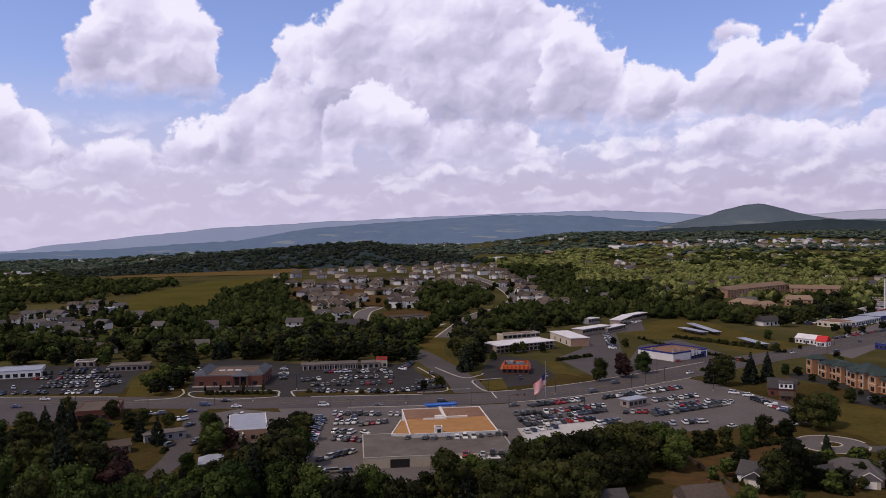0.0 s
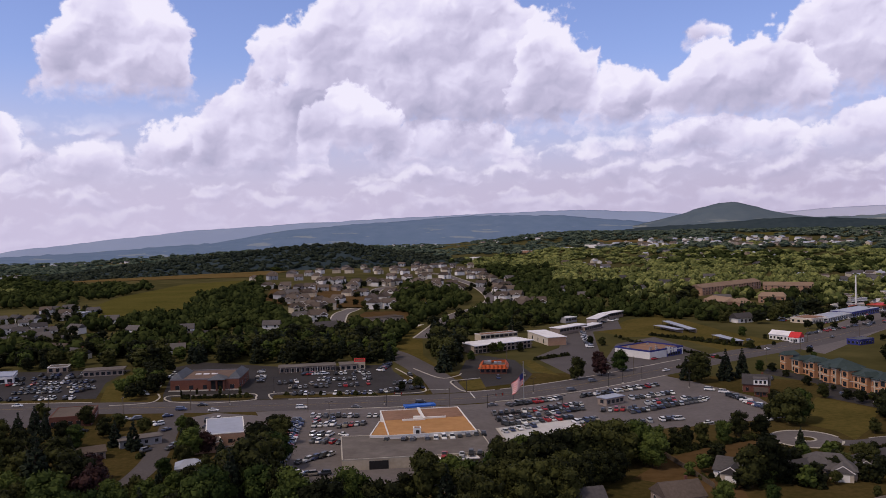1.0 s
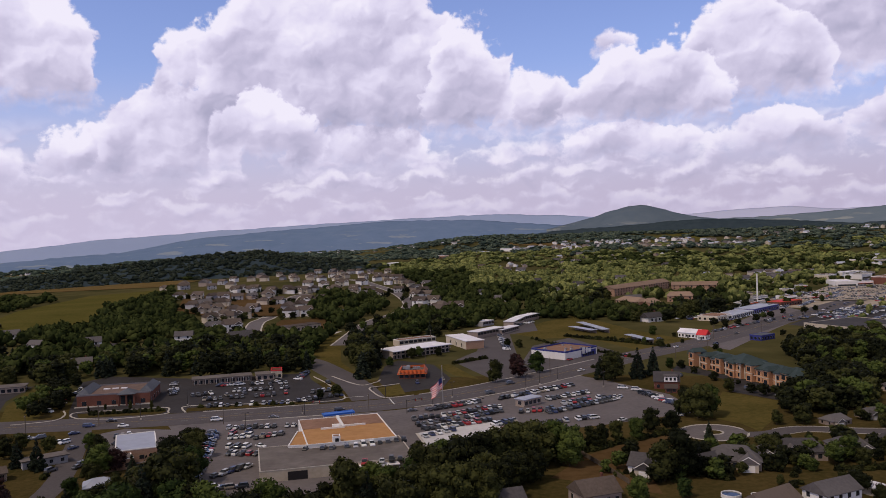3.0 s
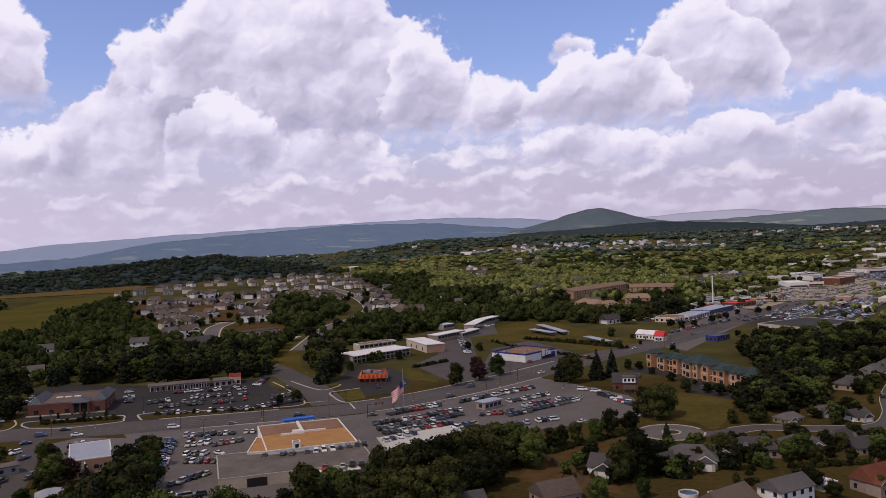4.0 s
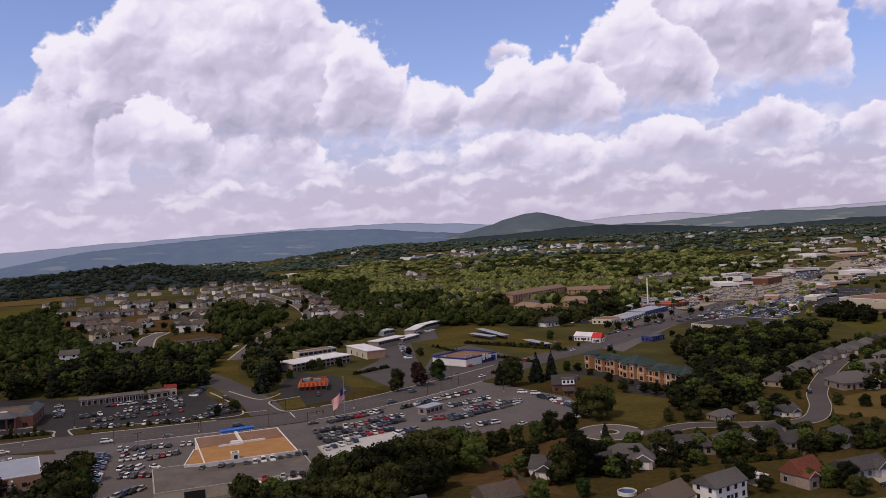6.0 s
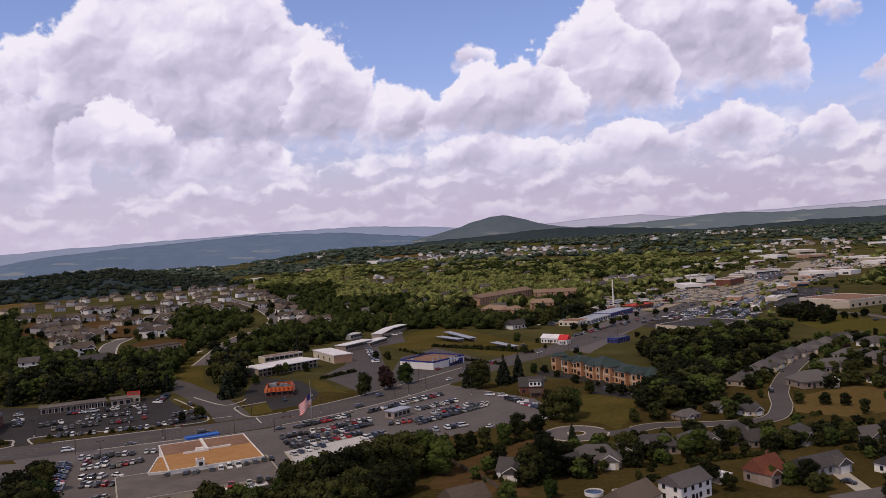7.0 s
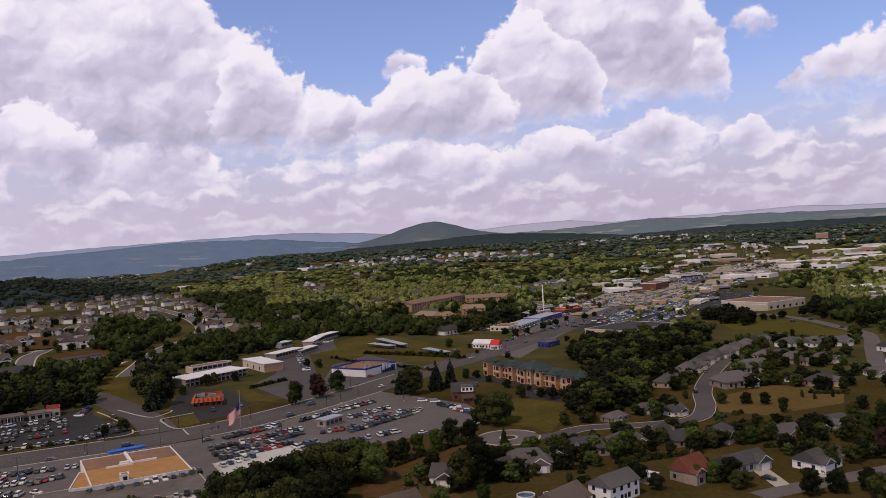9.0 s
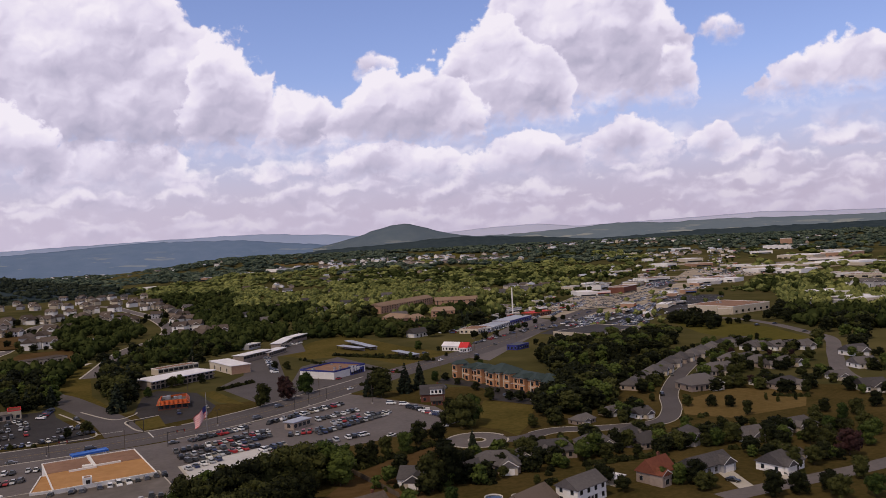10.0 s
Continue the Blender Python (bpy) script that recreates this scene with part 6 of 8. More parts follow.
# ---------------------------------------------------------------- houses
rng = random.Random(5)
HOUSE_KINDS = {
    "estate": [(11, 10, 5.4, 3.2, WHITE, SHINGLE_BROWN, "two-storey white-sided estate house with a brown roof", 0.0, (2.5, 5.5, 2.0), 2),
               (12, 10, 5.4, 3.4, CREAM, SHINGLE_BROWN, "two-storey cream estate house with a brown roof", 2.5, (-2.8, 5.5, 2.5), 2),
               (11, 11, 5.4, 3.0, TAUPE, SHINGLE, "two-storey taupe estate house with a grey roof", 0.0, (-2.5, 5.5, 2.0), 2),
               (13, 9, 5.4, 3.0, GREYSIDE, SHINGLE_BROWN, "two-storey grey estate house with a brown roof", 0.0, None, 2)],
    "bungalow": [(15, 11, 3.0, 3.0, TAUPE, SHINGLE, "bungalow with a wide grey shingle roof and pale gable", 3.5, (-3.5, 6.0, 2.5), 1),
                 (16, 12, 3.0, 3.4, TAUPE, SHINGLE, "bungalow with a broad dark grey hipped roof", 5.0, (4.0, 6.0, 2.5), 1),
                 (13, 12, 3.0, 3.2, WHITE, SHINGLE, "white bungalow with a grey shingle roof", 0.0, (0.0, 7.0, 3.0), 1)],
    "cottage": [(12, 8, 3.0, 2.6, WHITE, SHINGLE, "small white house with a grey roof among trees", 0.0, None, 1),
                (13, 9, 3.2, 2.8, CREAM, SHINGLE_BROWN, "cream house with a brown roof among trees", 0.0, (3.0, 5.0, 1.5), 1),
                (12, 9, 5.2, 2.8, WHITE, SHINGLE, "two-storey white house among trees", 0.0, None, 2)],
}
MADE_HOUSES = {}


def put_house(x, y, rz, kind, group, size=1.0, pick=None):
    i = rng.randrange(len(HOUSE_KINDS[kind])) if pick is None else pick
    m = pose(x, y, ground_height(x, y), 0, 0, rz) @ Matrix.Diagonal((size, size, size, 1))
    HOUSE_SPOTS.append((x, y, 8.0 * size))
    HOUSE_SPOTS.append((x * (1 - 13 * size / math.hypot(x, y)), y * (1 - 13 * size / math.hypot(x, y)), 8.0 * size))
    if (kind, i) in MADE_HOUSES:
        ob = copy_scaled(MADE_HOUSES[(kind, i)], m)
        ob["group"] = group
        return ob
    w, d, h, rise, wall, roof, label, hip, wing, st = HOUSE_KINDS[kind][i]
    ob = make_house(m, w, d, h, rise, wall, roof, label, hip, wing, group, 3 if kind == "bungalow" else 2, st, chimney=(i == 0 and kind == "cottage"), garage=(kind != "cottage"), garage_mat=CREAM if kind == "bungalow" else None, sides=(-0.25, 0.25) if kind == "bungalow" else ())
    MADE_HOUSES[(kind, i)] = ob
    return ob


ESTATE_A = [(-261.5, 1399.8), (-197.7, 1167.4), (-173.4, 1122.7), (-154.7, 1097.2), (-155.5, 1230.2), (-117.9, 1093.7), (-130.1, 1253.3), (-100.7, 1195.8), (-77.3, 1193.5), (-94.5, 997.4), (-96.6, 902.3), (-109.6, 813.7), (-100.2, 841.6),
            (-96.2, 724.8), (-145.6, 1004.0), (-161.4, 981.2), (-211.4, 1367.8), (-172.6, 976.2), (-137.6, 927.0), (-46.5, 912.3), (-41.8, 986.9), (-52.9, 837.0), (-52.8, 1174.8), (-40.3, 1195.3), (-31.4, 1327.6), (-57.1, 1518.9), (-94.5, 1609.2),
            (-127.5, 1707.2), (-144.4, 1557.3), (-201.6, 1571.1), (-211.5, 1493.1), (-244.9, 1508.3)]
ESTATE_B = [(-8.6, 1476.0), (6.9, 1548.0), (-4.2, 1308.0), (-19.6, 1595.9), (17.4, 1163.9), (26.6, 1046.1), (57.7, 1675.0), (67.3, 1518.5), (73.7, 1426.1), (87.9, 1425.3), (93.9, 1308.6), (98.4, 1212.0), (100.0, 1119.5), (105.5, 1074.8),
            (104.1, 991.1), (100.0, 898.2), (100.0, 826.6), (77.7, 800.4), (30.8, 1319.6), (18.6, 1703.9), (36.3, 1703.6), (37.5, 1127.4), (-29.5, 1903.8), (-50.6, 1795.3)]
for spots, base in ((ESTATE_A, 10), (ESTATE_B, -25)):
    for x, y in spots:
        put_house(x, y, base + rng.choice((-35, 0, 20, 60)) + rng.uniform(-8, 8), "estate", "estate houses", rng.uniform(1.1, 1.35), rng.choice((0, 0, 0, 1, 1, 2, 3)))
        r, a = math.hypot(x, y), rng.choice((-1, 1)) * rng.uniform(0.016, 0.022)   # a neighbour along the street
        put_house(x * math.cos(a) + y * math.sin(a) + rng.uniform(-4, 4), y * math.cos(a) - x * math.sin(a) + rng.uniform(-14, 14), base + rng.choice((-35, 0, 20, 60)) + rng.uniform(-8, 8), "estate", "estate houses", rng.uniform(1.05, 1.3), rng.choice((0, 0, 0, 1, 1, 2, 3)))
WESTERN = [(-379.4, 711.7), (-347.6, 677.9), (-325.6, 662.0), (-307.2, 647.6), (-381.3, 767.5), (-364.3, 762.2), (-388.5, 842.6), (-353.7, 807.6), (-309.9, 594.9), (-298.8, 600.8), (-375.0, 674.3), (-392.1, 758.3), (-386.5, 853.8)]
for x, y in WESTERN:
    kind = rng.choice(("estate", "cottage"))
    put_house(x, y, rng.choice((-25, 10, 40)) + rng.uniform(-8, 8), kind, "houses in the valley", 1.0, 0 if kind == "estate" else 2)
    put_house(x + rng.uniform(10, 22), y + rng.uniform(14, 36), rng.choice((-25, 10, 40)) + rng.uniform(-8, 8), "cottage", "houses in the valley", 1.0, rng.choice((0, 2)))
WOODED = [(-190.3, 645.9), (-124.9, 662.1), (-172.8, 620.1), (-77.4, 627.4), (-170.0, 552.3), (-252.1, 563.9), (-226.1, 584.3), (-228.2, 538.6), (-230.1, 650.5), (-277.6, 721.5), (226.0, 1105.1), (178.7, 910.8), (281.9, 1166.4), (395.2, 1422.1),
          (352.8, 1147.0), (354.9, 1100.2), (401.6, 1143.5), (263.5, 999.4), (308.7, 1043.3), (471.6, 1198.6), (341.7, 1538.5), (322.6, 1579.4), (171.4, 991.9), (343.8, 1410.7), (293.1, 798.6), (256.5, 656.3), (572.1, 1022.9),
          (637.8, 1187.6), (643.6, 1115.6), (660.8, 1044.6), (551.4, 1065.8), (664.1, 1131.5), (599.2, 1085.6), (556.4, 1657.1), (475.9, 1769.1), (584.4, 1958.7), (644.9, 2011.1), (621.0, 1509.3), (743.8, 1573.0)]
for x, y in WOODED:
    put_house(x, y, rng.uniform(-35, 35), "cottage", "houses among trees", rng.uniform(1.05, 1.4))
# long low community building and the shed-like buildings of the estate
flat_building((-46.5, 699.4), (-19.7, 720.0), 14.0, 4.2, CREAM, SHINGLE_BROWN, "long low community building with a brown roof", "community_building", 0.0, rows=((1.8, 1.6, 1.5, 4.0),))
flat_building((-4.5, 834.6), (28.9, 860.4), 10.0, 4.0, GREYSIDE, ROOF_PALE, "long low building with a pale roof edge", "community_building", 0.0, rows=((1.8, 1.6, 1.5, 4.0),))
flat_building((-134.3, 814.1), (-117.5, 818.2), 9.0, 3.6, CREAM, ROOF_PALE, "low pale building beside the estate", "community_building", 0.0, rows=((1.6, 1.6, 1.5, 4.0),))
flat_building((-339.9, 785.2), (-337.6, 826.3), 12.0, 4.0, GREYSIDE, ROOF_PALE, "long barn with a pale grey roof", "barn", 0.0, rows=())

BUNGALOWS = [  # place, turn, size, kind
    (97.8, 254.9, -35, 1.0, 2), (117.5, 254.5, 20, 0.9, 0), (127.0, 255.3, -25, 1.1, 1), (152.5, 259.6, -15, 1.1, 0), (186.2, 260.5, 25, 1.0, 1), (191.2, 251.5, -10, 0.9, 1), (204.3, 249.7, 25, 1.0, 0),
    (226.0, 239.4, -5, 0.85, 2), (239.0, 239.2, 10, 0.8, 2), (217.4, 293.6, 10, 0.75, 2), (210.1, 304.7, 10, 0.7, 0), (190.4, 298.1, 15, 0.7, 0), (254.8, 349.7, 35, 1.0, 0), (285.8, 373.0, 38, 1.0, 1),
    (315.4, 394.6, 38, 1.0, 0), (344.6, 409.8, 38, 1.0, 1), (375.8, 427.4, 38, 1.0, 0), (280.1, 328.7, -5, 1.25, 1), (315.7, 356.4, -5, 1.1, 1), (309.7, 318.3, 0, 0.6, 2), (313.2, 303.8, 0, 1.0, 1),
    (396.7, 436.1, 15, 1.0, 2), (397.0, 412.7, 15, 1.0, 2), (407.8, 403.9, 10, 1.0, 2), (422.6, 395.1, 5, 1.0, 2), (352.3, 383.9, 20, 1.0, 0), (354.0, 364.7, 10, 1.0, 1), (362.7, 351.9, 5, 1.0, 1),
    (424.2, 356.8, -5, 1.1, 2), (390.7, 323.7, -15, 1.0, 2), (339.5, 277.3, -20, 1.0, 2), (351.5, 306.1, -20, 0.8, 2), (222.0, 212.3, 20, 0.45, 2), (252.7, 240.4, 0, 0.9, 0), (268.3, 359.9, 36, 1.0, 1), (299.1, 381.9, 38, 1.0, 0), (329.5, 402.8, 38, 1.0, 1), (359.5, 419.3, 38, 1.0, 0), (324.2, 359.7, 5, 1.0, 0),
    (405.9, 433.5, 15, 0.9, 2), (406.0, 412.0, 12, 0.9, 2), (419.2, 403.2, 8, 0.9, 2), (353.8, 355.0, 8, 0.9, 0), (360.8, 380.6, 12, 0.9, 0), (171.3, 260.6, -15, 0.9, 1), (143.3, 260.2, -15, 0.8, 0)]
GARDENS = []
for x, y, r, s, k in BUNGALOWS:
    put_house(x, y, r, "bungalow", "bungalows of the estate", s * 0.92, k)
    GARDENS.append((x, y))
make_house(pose(133.6, 211.5, 0, 0, 0, 18), 13.5, 8.5, 5.2, 2.6, WHITE, SHINGLE, "two-storey white house with a grey gabled roof", storeys=2, windows=4)
make_house(pose(164.4, 215.2, 0, 0, 0, 15), 10.0, 8.0, 3.8, 3.8, TAUPE, SHINGLE_RUST, "house with a steep rust-red roof and pale gable boards", wing=(-3.0, 4.5, 2.5), chimney=True)
flat_building((149.6, 216.6), (154.3, 218.4), 4.5, 2.4, CREAM, ROOF_WHITE, "small garden shed with a white roof", "shed", 0.0, rows=())
make_house(pose(184.6, 215.3, 0, 0, 0, 8), 17, 9, 2.9, 2.6, GREYSIDE, SHINGLE, "long grey ranch house with a white garage front", wing=(5.0, 6.0, 1.5), garage=True, windows=5)
make_house(pose(206.3, 204.2, 0, 0, 0, 12), 12, 10, 3.0, 3.2, WHITE, SHINGLE, "white house with a grey roof and concrete driveway", wing=(-3.2, 5.0, 1.5), garage=True, chimney=True)
make_house(pose(115.1, 210.5, 0, 0, 0, 25), 15, 10, 3.2, 3.4, CREAM, SHINGLE_BROWN, "house with a broad brown-grey roof", windows=4)
make_house(pose(71.3, 230.7, 0, 0, 0, 12), 12, 10, 3.4, 3.2, TAUPE, SHINGLE_BROWN, "house with a brown shingle roof below the trees", windows=4, chimney=True)
make_house(pose(43.1, 228.2, 0, 0, 0, 10), 12, 9, 3.2, 3.0, GREYSIDE, SHINGLE, "grey-roofed house at the edge of the bare yard", windows=4)
make_house(pose(-121.3, 294.3, 0, 0, 0, 30), 9, 6, 2.8, 1.6, TAUPE, SHINGLE_BROWN, "small house with a low brown roof", name="cabin", windows=3)
make_house(pose(-80.0, 273.6, 0, 0, 0, 15), 9, 8, 2.8, 1.8, CREAM, ROOF_PALE, "small house with a pale hipped roof among trees", name="cabin", windows=3, hip=3.5)
make_house(pose(-112.4, 235.3, 0, 0, 0, 10), 9, 8, 2.8, 2.4, CREAM, SHINGLE, "small house with a grey roof among trees", name="cabin", windows=3)
make_house(pose(-135.9, 257.1, 0, 0, 0, 10), 10, 8, 3.0, 2.4, WHITE, SHINGLE_BLUE, "white house mostly hidden by trees", name="cabin", windows=3)
flat_building((-115.4, 306.4), (-102.3, 314.0), 6.0, 2.8, GREYSIDE, ROOF_GREY, "low carport with a grey flat roof", "carport", 0.0, rows=((1.5, 1.0, 1.0, 3.0),))
for pts in (((188.0, 215.9), (194.0, 215.8), (185.6, 194.8), (180.0, 195.0)), ((200.4, 201.5), (205.6, 202.5), (203.6, 194.6), (198.4, 194.8))):
    sheet("driveway", pts, 0.05, CONCRETE, "pale concrete driveway", "driveway")
tub = thing("garden_pool", pose(110.7, 225.2, 0), "round white garden pool with a pale rim", "pool")
bm = bmesh.new()
n = 20
for r0, r1, z0, z1 in ((2.7, 2.9, 0, 1.1),):
    rings = [[bm.verts.new((r * math.cos(k * 2 * math.pi / n), r * math.sin(k * 2 * math.pi / n), z)) for k in range(n)] for r, z in ((r1, -0.1), (r1, z1), (r0, z1), (r0, 0.2))]
    for p, q in zip(rings, rings[1:]):
        for k in range(n):
            bm.faces.new((p[k], p[(k + 1) % n], q[(k + 1) % n], q[k]))
part("rim", bm, TRIM, tub)
bm = bmesh.new()
bmesh.ops.create_circle(bm, cap_ends=True, segments=n, radius=2.74, matrix=Matrix.Translation((0, 0, 0.8)))
part("water", bm, GLASS, tub)
tramp = thing("trampoline", pose(117.8, 224.0, 0), "round white-edged trampoline on the lawn", "trampoline")
bm = bmesh.new()
for p, q in ((1.25, 1.5),):
    loops = [[bm.verts.new((a * math.cos(k * 2 * math.pi / n), a * math.sin(k * 2 * math.pi / n), z)) for k in range(n)] for a, z in ((q, 0.62), (q, 0.72), (p, 0.72), (p, 0.62))]
    for u, v in zip(loops, loops[1:] + loops[:1]):
        for k in range(n):
            bm.faces.new((u[k], u[(k + 1) % n], v[(k + 1) % n], v[k]))
part("rim", bm, TRIM, tramp, "white padded rim")
bm = bmesh.new()
bmesh.ops.create_circle(bm, cap_ends=True, segments=n, radius=1.26, matrix=Matrix.Translation((0, 0, 0.67)))
part("mat", bm, POLE_DARK, tramp, "dark jumping mat")
for k in range(6):
    x, y = 1.4 * math.cos(k * math.pi / 3), 1.4 * math.sin(k * math.pi / 3)
    part("leg", boxed(x - 0.04, x + 0.04, y - 0.04, y + 0.04, -0.1, 0.64), STEEL, tramp)
# wooden garden fence
fence = thing("garden_fence", Matrix(), "long weathered wooden garden fence", "fence")
line = curved([(80.9, 283.9), (84.0, 261.9), (86.3, 243.0)], 8)
for p, q in zip(line, line[1:]):
    m, w = plan_pose(p, q)
    ob = part("panel", boxed(0, w, -0.04, 0.04, -0.2, 1.7), WOOD_POLE, fence)
    ob.matrix_basis = m
    ob = part("post", boxed(-0.07, 0.07, -0.07, 0.07, -0.2, 1.9), WOOD_POLE, fence)
    ob.matrix_basis = m

# ---------------------------------------------------------------- trees near the camera: place, height, kind
rng = random.Random(21)
B, T_, C, L, R, K = "broad", "tall", "conifer", "light", "red", "column"
NEAR_TREES = [
    (-36.8, 221.7, 13, L), (-28.8, 217.2, 12, B), (-21.2, 225.6, 12, L), (-13.7, 218.9, 11, B), (-1.5, 231.9, 14, T_), (4.9, 229.4, 11, C), (9.8, 231.6, 10, B), (18.3, 236.1, 11, B), (25.8, 246.0, 13, B),
    (32.7, 251.3, 13, B), (40.2, 256.7, 13, B), (47.5, 262.9, 13, B), (55.7, 266.9, 13, B), (62.8, 268.6, 13, T_), (70.7, 272.9, 12, B), (27.0, 226.4, 13, B), (35.6, 230.8, 12, B), (13.8, 218.1, 12, B),
    (44.4, 237.3, 10, T_), (80.2, 282.3, 8, L), (87.3, 285.1, 7, B), (99.0, 291.2, 7, B), (107.8, 293.9, 7, L), (117.1, 303.6, 8, B), (125.0, 302.3, 7, B), (92.5, 288.2, 7, B), (73.8, 265.8, 10, B),
    (143.6, 319.8, 12, B), (150.6, 323.6, 11, L), (140.7, 325.5, 10, B), (133.7, 288.4, 5.5, C), (137.9, 271.0, 5, B), (103.7, 245.3, 13, B), (98.0, 243.4, 11, T_), (98.2, 272.4, 5, B),
    (-54.3, 243.8, 16, B), (-56.9, 233.6, 15, B), (-51.6, 255.4, 15, T_), (-58.1, 278.4, 13, B), (-51.2, 274.2, 11, B), (-60.1, 226.8, 13, B), (-63.6, 222.5, 12, B), (-85.5, 293.5, 9, B), (-91.0, 301.6, 7, B), (-81.0, 297.2, 7, R),
    (-118.5, 247.0, 17, C), (-124.8, 253.5, 12, T_), (-144.6, 346.7, 7, B), (-109.9, 304.8, 9, B), (-106.1, 310.3, 8, B), (-119.0, 310.8, 8, C), (-134.1, 253.8, 13, B), (-112.7, 256.0, 12, B), (-105.7, 245.6, 12, B), (-97.4, 234.8, 12, R),
    (-105.6, 225.9, 13, L), (-90.7, 232.3, 9, B), (-86.7, 239.4, 8, T_), (-81.7, 234.4, 8, B), (-76.7, 234.2, 7, L), (-133.3, 235.9, 13, B), (-97.9, 219.2, 10, L), (-116.1, 221.8, 10, B), (-100.4, 271.7, 8, B), (-110.0, 266.3, 8, R),
    (-79.3, 222.9, 9, B), (-67.7, 220.4, 9, B), (-160.7, 335.4, 9, C), (-128.1, 324.6, 7, B), (-166.9, 355.4, 7, B),
    (78.6, 424.0, 10, T_), (93.3, 433.6, 8.5, R), (106.4, 446.0, 10, L), (98.2, 465.6, 7, R), (137.7, 408.8, 13, T_), (133.2, 415.4, 10, C), (152.8, 412.8, 13, C), (163.4, 417.8, 12.5, C), (117.5, 542.4, 5, B), (111.5, 551.1, 5, B),
    (27.1, 494.1, 5, B), (42.2, 518.8, 6, B), (47.8, 522.9, 6, B), (60.4, 523.7, 5, B), (202.2, 532.2, 4, B), (206.1, 513.5, 5, B), (223.9, 572.2, 6, B), (85.3, 570.8, 4, B), (79.8, 583.2, 4, B), (-12.6, 405.9, 4, B), (-4.6, 411.6, 5, B),
    (-103.2, 407.2, 3.5, K), (-92.8, 405.0, 3.5, K), (-114.9, 408.0, 2.5, K), (-121.6, 404.3, 2.5, K), (225.4, 468.2, 4, B), (180.1, 365.3, 6, B), (180.0, 436.2, 5, B),
    (197.5, 356.6, 3.6, B), (210.7, 387.1, 2.2, B), (207.9, 348.2, 6.5, B), (178.7, 301.2, 6.5, B), (168.1, 302.0, 5.0, B), (223.4, 357.3, 8.6, B), (237.3, 364.8, 8.6, B), (200.2, 317.7, 5.8, B), (189.7, 280.3, 5.8, B),
    (203.4, 301.4, 4.3, B), (213.4, 300.2, 4.3, B), (249.9, 335.1, 5.8, B), (262.1, 344.9, 5.8, T_), (143.6, 265.8, 5.8, B), (144.1, 259.9, 5.8, B), (165.5, 250.7, 7.2, B), (158.0, 247.9, 6.5, B), (166.4, 244.8, 5.0, B), (166.3, 276.4, 2.9, B),
    (145.2, 249.7, 3.6, B), (123.9, 244.4, 3.6, B), (147.3, 242.8, 3.6, B), (195.6, 243.4, 5.8, B), (191.0, 243.0, 4.3, B), (218.0, 238.4, 6.5, B), (209.6, 237.4, 5.8, B), (202.4, 242.0, 4.3, B), (206.1, 238.9, 4.3, B), (226.1, 232.1, 4.3, K),
    (227.3, 229.8, 4.3, K), (213.1, 212.9, 5.8, B), (209.5, 203.9, 6.5, B), (238.2, 221.0, 7.9, T_), (238.0, 212.7, 7.2, B), (237.3, 203.3, 7.9, R), (253.2, 209.4, 7.2, L), (231.0, 187.9, 8.6, B), (279.3, 241.8, 5.8, L), (291.0, 244.9, 5.8, B),
    (284.8, 255.9, 5.0, B), (247.6, 298.7, 4.6, B), (255.2, 291.4, 4.6, B), (261.2, 286.1, 4.6, B), (256.0, 270.2, 5.2, B), (284.4, 288.3, 2.9, K), (285.4, 282.0, 3.2, K), (294.8, 280.6, 2.9, K), (236.4, 291.7, 4.3, B), (319.3, 378.2, 4.3, B),
    (325.6, 414.0, 4.3, B), (307.7, 321.4, 4.0, R), (314.2, 317.1, 4.0, R), (309.4, 287.9, 5.8, B), (387.5, 357.1, 6.5, B), (366.7, 349.0, 5.8, B), (345.9, 353.5, 5.8, K), (374.3, 407.4, 3.6, R), (418.6, 430.1, 6.5, K), (384.4, 385.1, 3.6, R),
    (393.8, 376.4, 3.6, R), (339.7, 372.5, 4.3, B), (296.2, 316.4, 6.5, B), (316.2, 343.5, 5.8, B), (162.7, 210.1, 5.0, L), (148.7, 211.2, 4.3, B), (147.7, 219.8, 5.8, B), (172.2, 205.4, 6.5, B), (168.2, 207.9, 5.8, L), (183.4, 184.3, 6.5, B),
    (190.5, 181.5, 5.8, B), (195.6, 171.4, 6.5, B), (206.9, 168.7, 5.8, L), (152.1, 227.6, 3.6, L), (169.2, 199.2, 5.0, B), (199.5, 178.0, 5.8, B), (210.1, 192.3, 4.3, B), (273.4, 226.8, 5.8, B), (82.9, 226.1, 6.5, L), (97.5, 227.3, 5.0, L),
    (95.3, 265.7, 2.9, B), (139.7, 280.8, 2.9, B), (172.7, 199.4, 4.3, B), (174.5, 220.8, 3.6, B), (309.8, 250.6, 5.8, B), (399.9, 343.9, 5.8, B), (453.5, 393.4, 6.5, B)]
STREETS = curved(NEAR_ST, 10) + curved(CUL, 10) + curved(EAST, 16) + curved(SOUTH, 12)


def on_street(x, y, gap=8.0):
    return any((x - p[0]) ** 2 + (y - p[1]) ** 2 < gap * gap for p in STREETS)


kind_rng = random.Random(8)


def varied(x, kind):
    """West of the dealer the gardens hold a mixture of trees, elsewhere mostly the broad kind."""
    return kind_rng.choice((B, T_, T_, L, L, C) if x < -45 else (B, B, B, T_, L)) if kind == B else kind


for x, y, h, kind in NEAR_TREES:
    if not on_street(x, y, 5.8):
        put_tree(x, y, h * 1.25, varied(x, kind), rng)


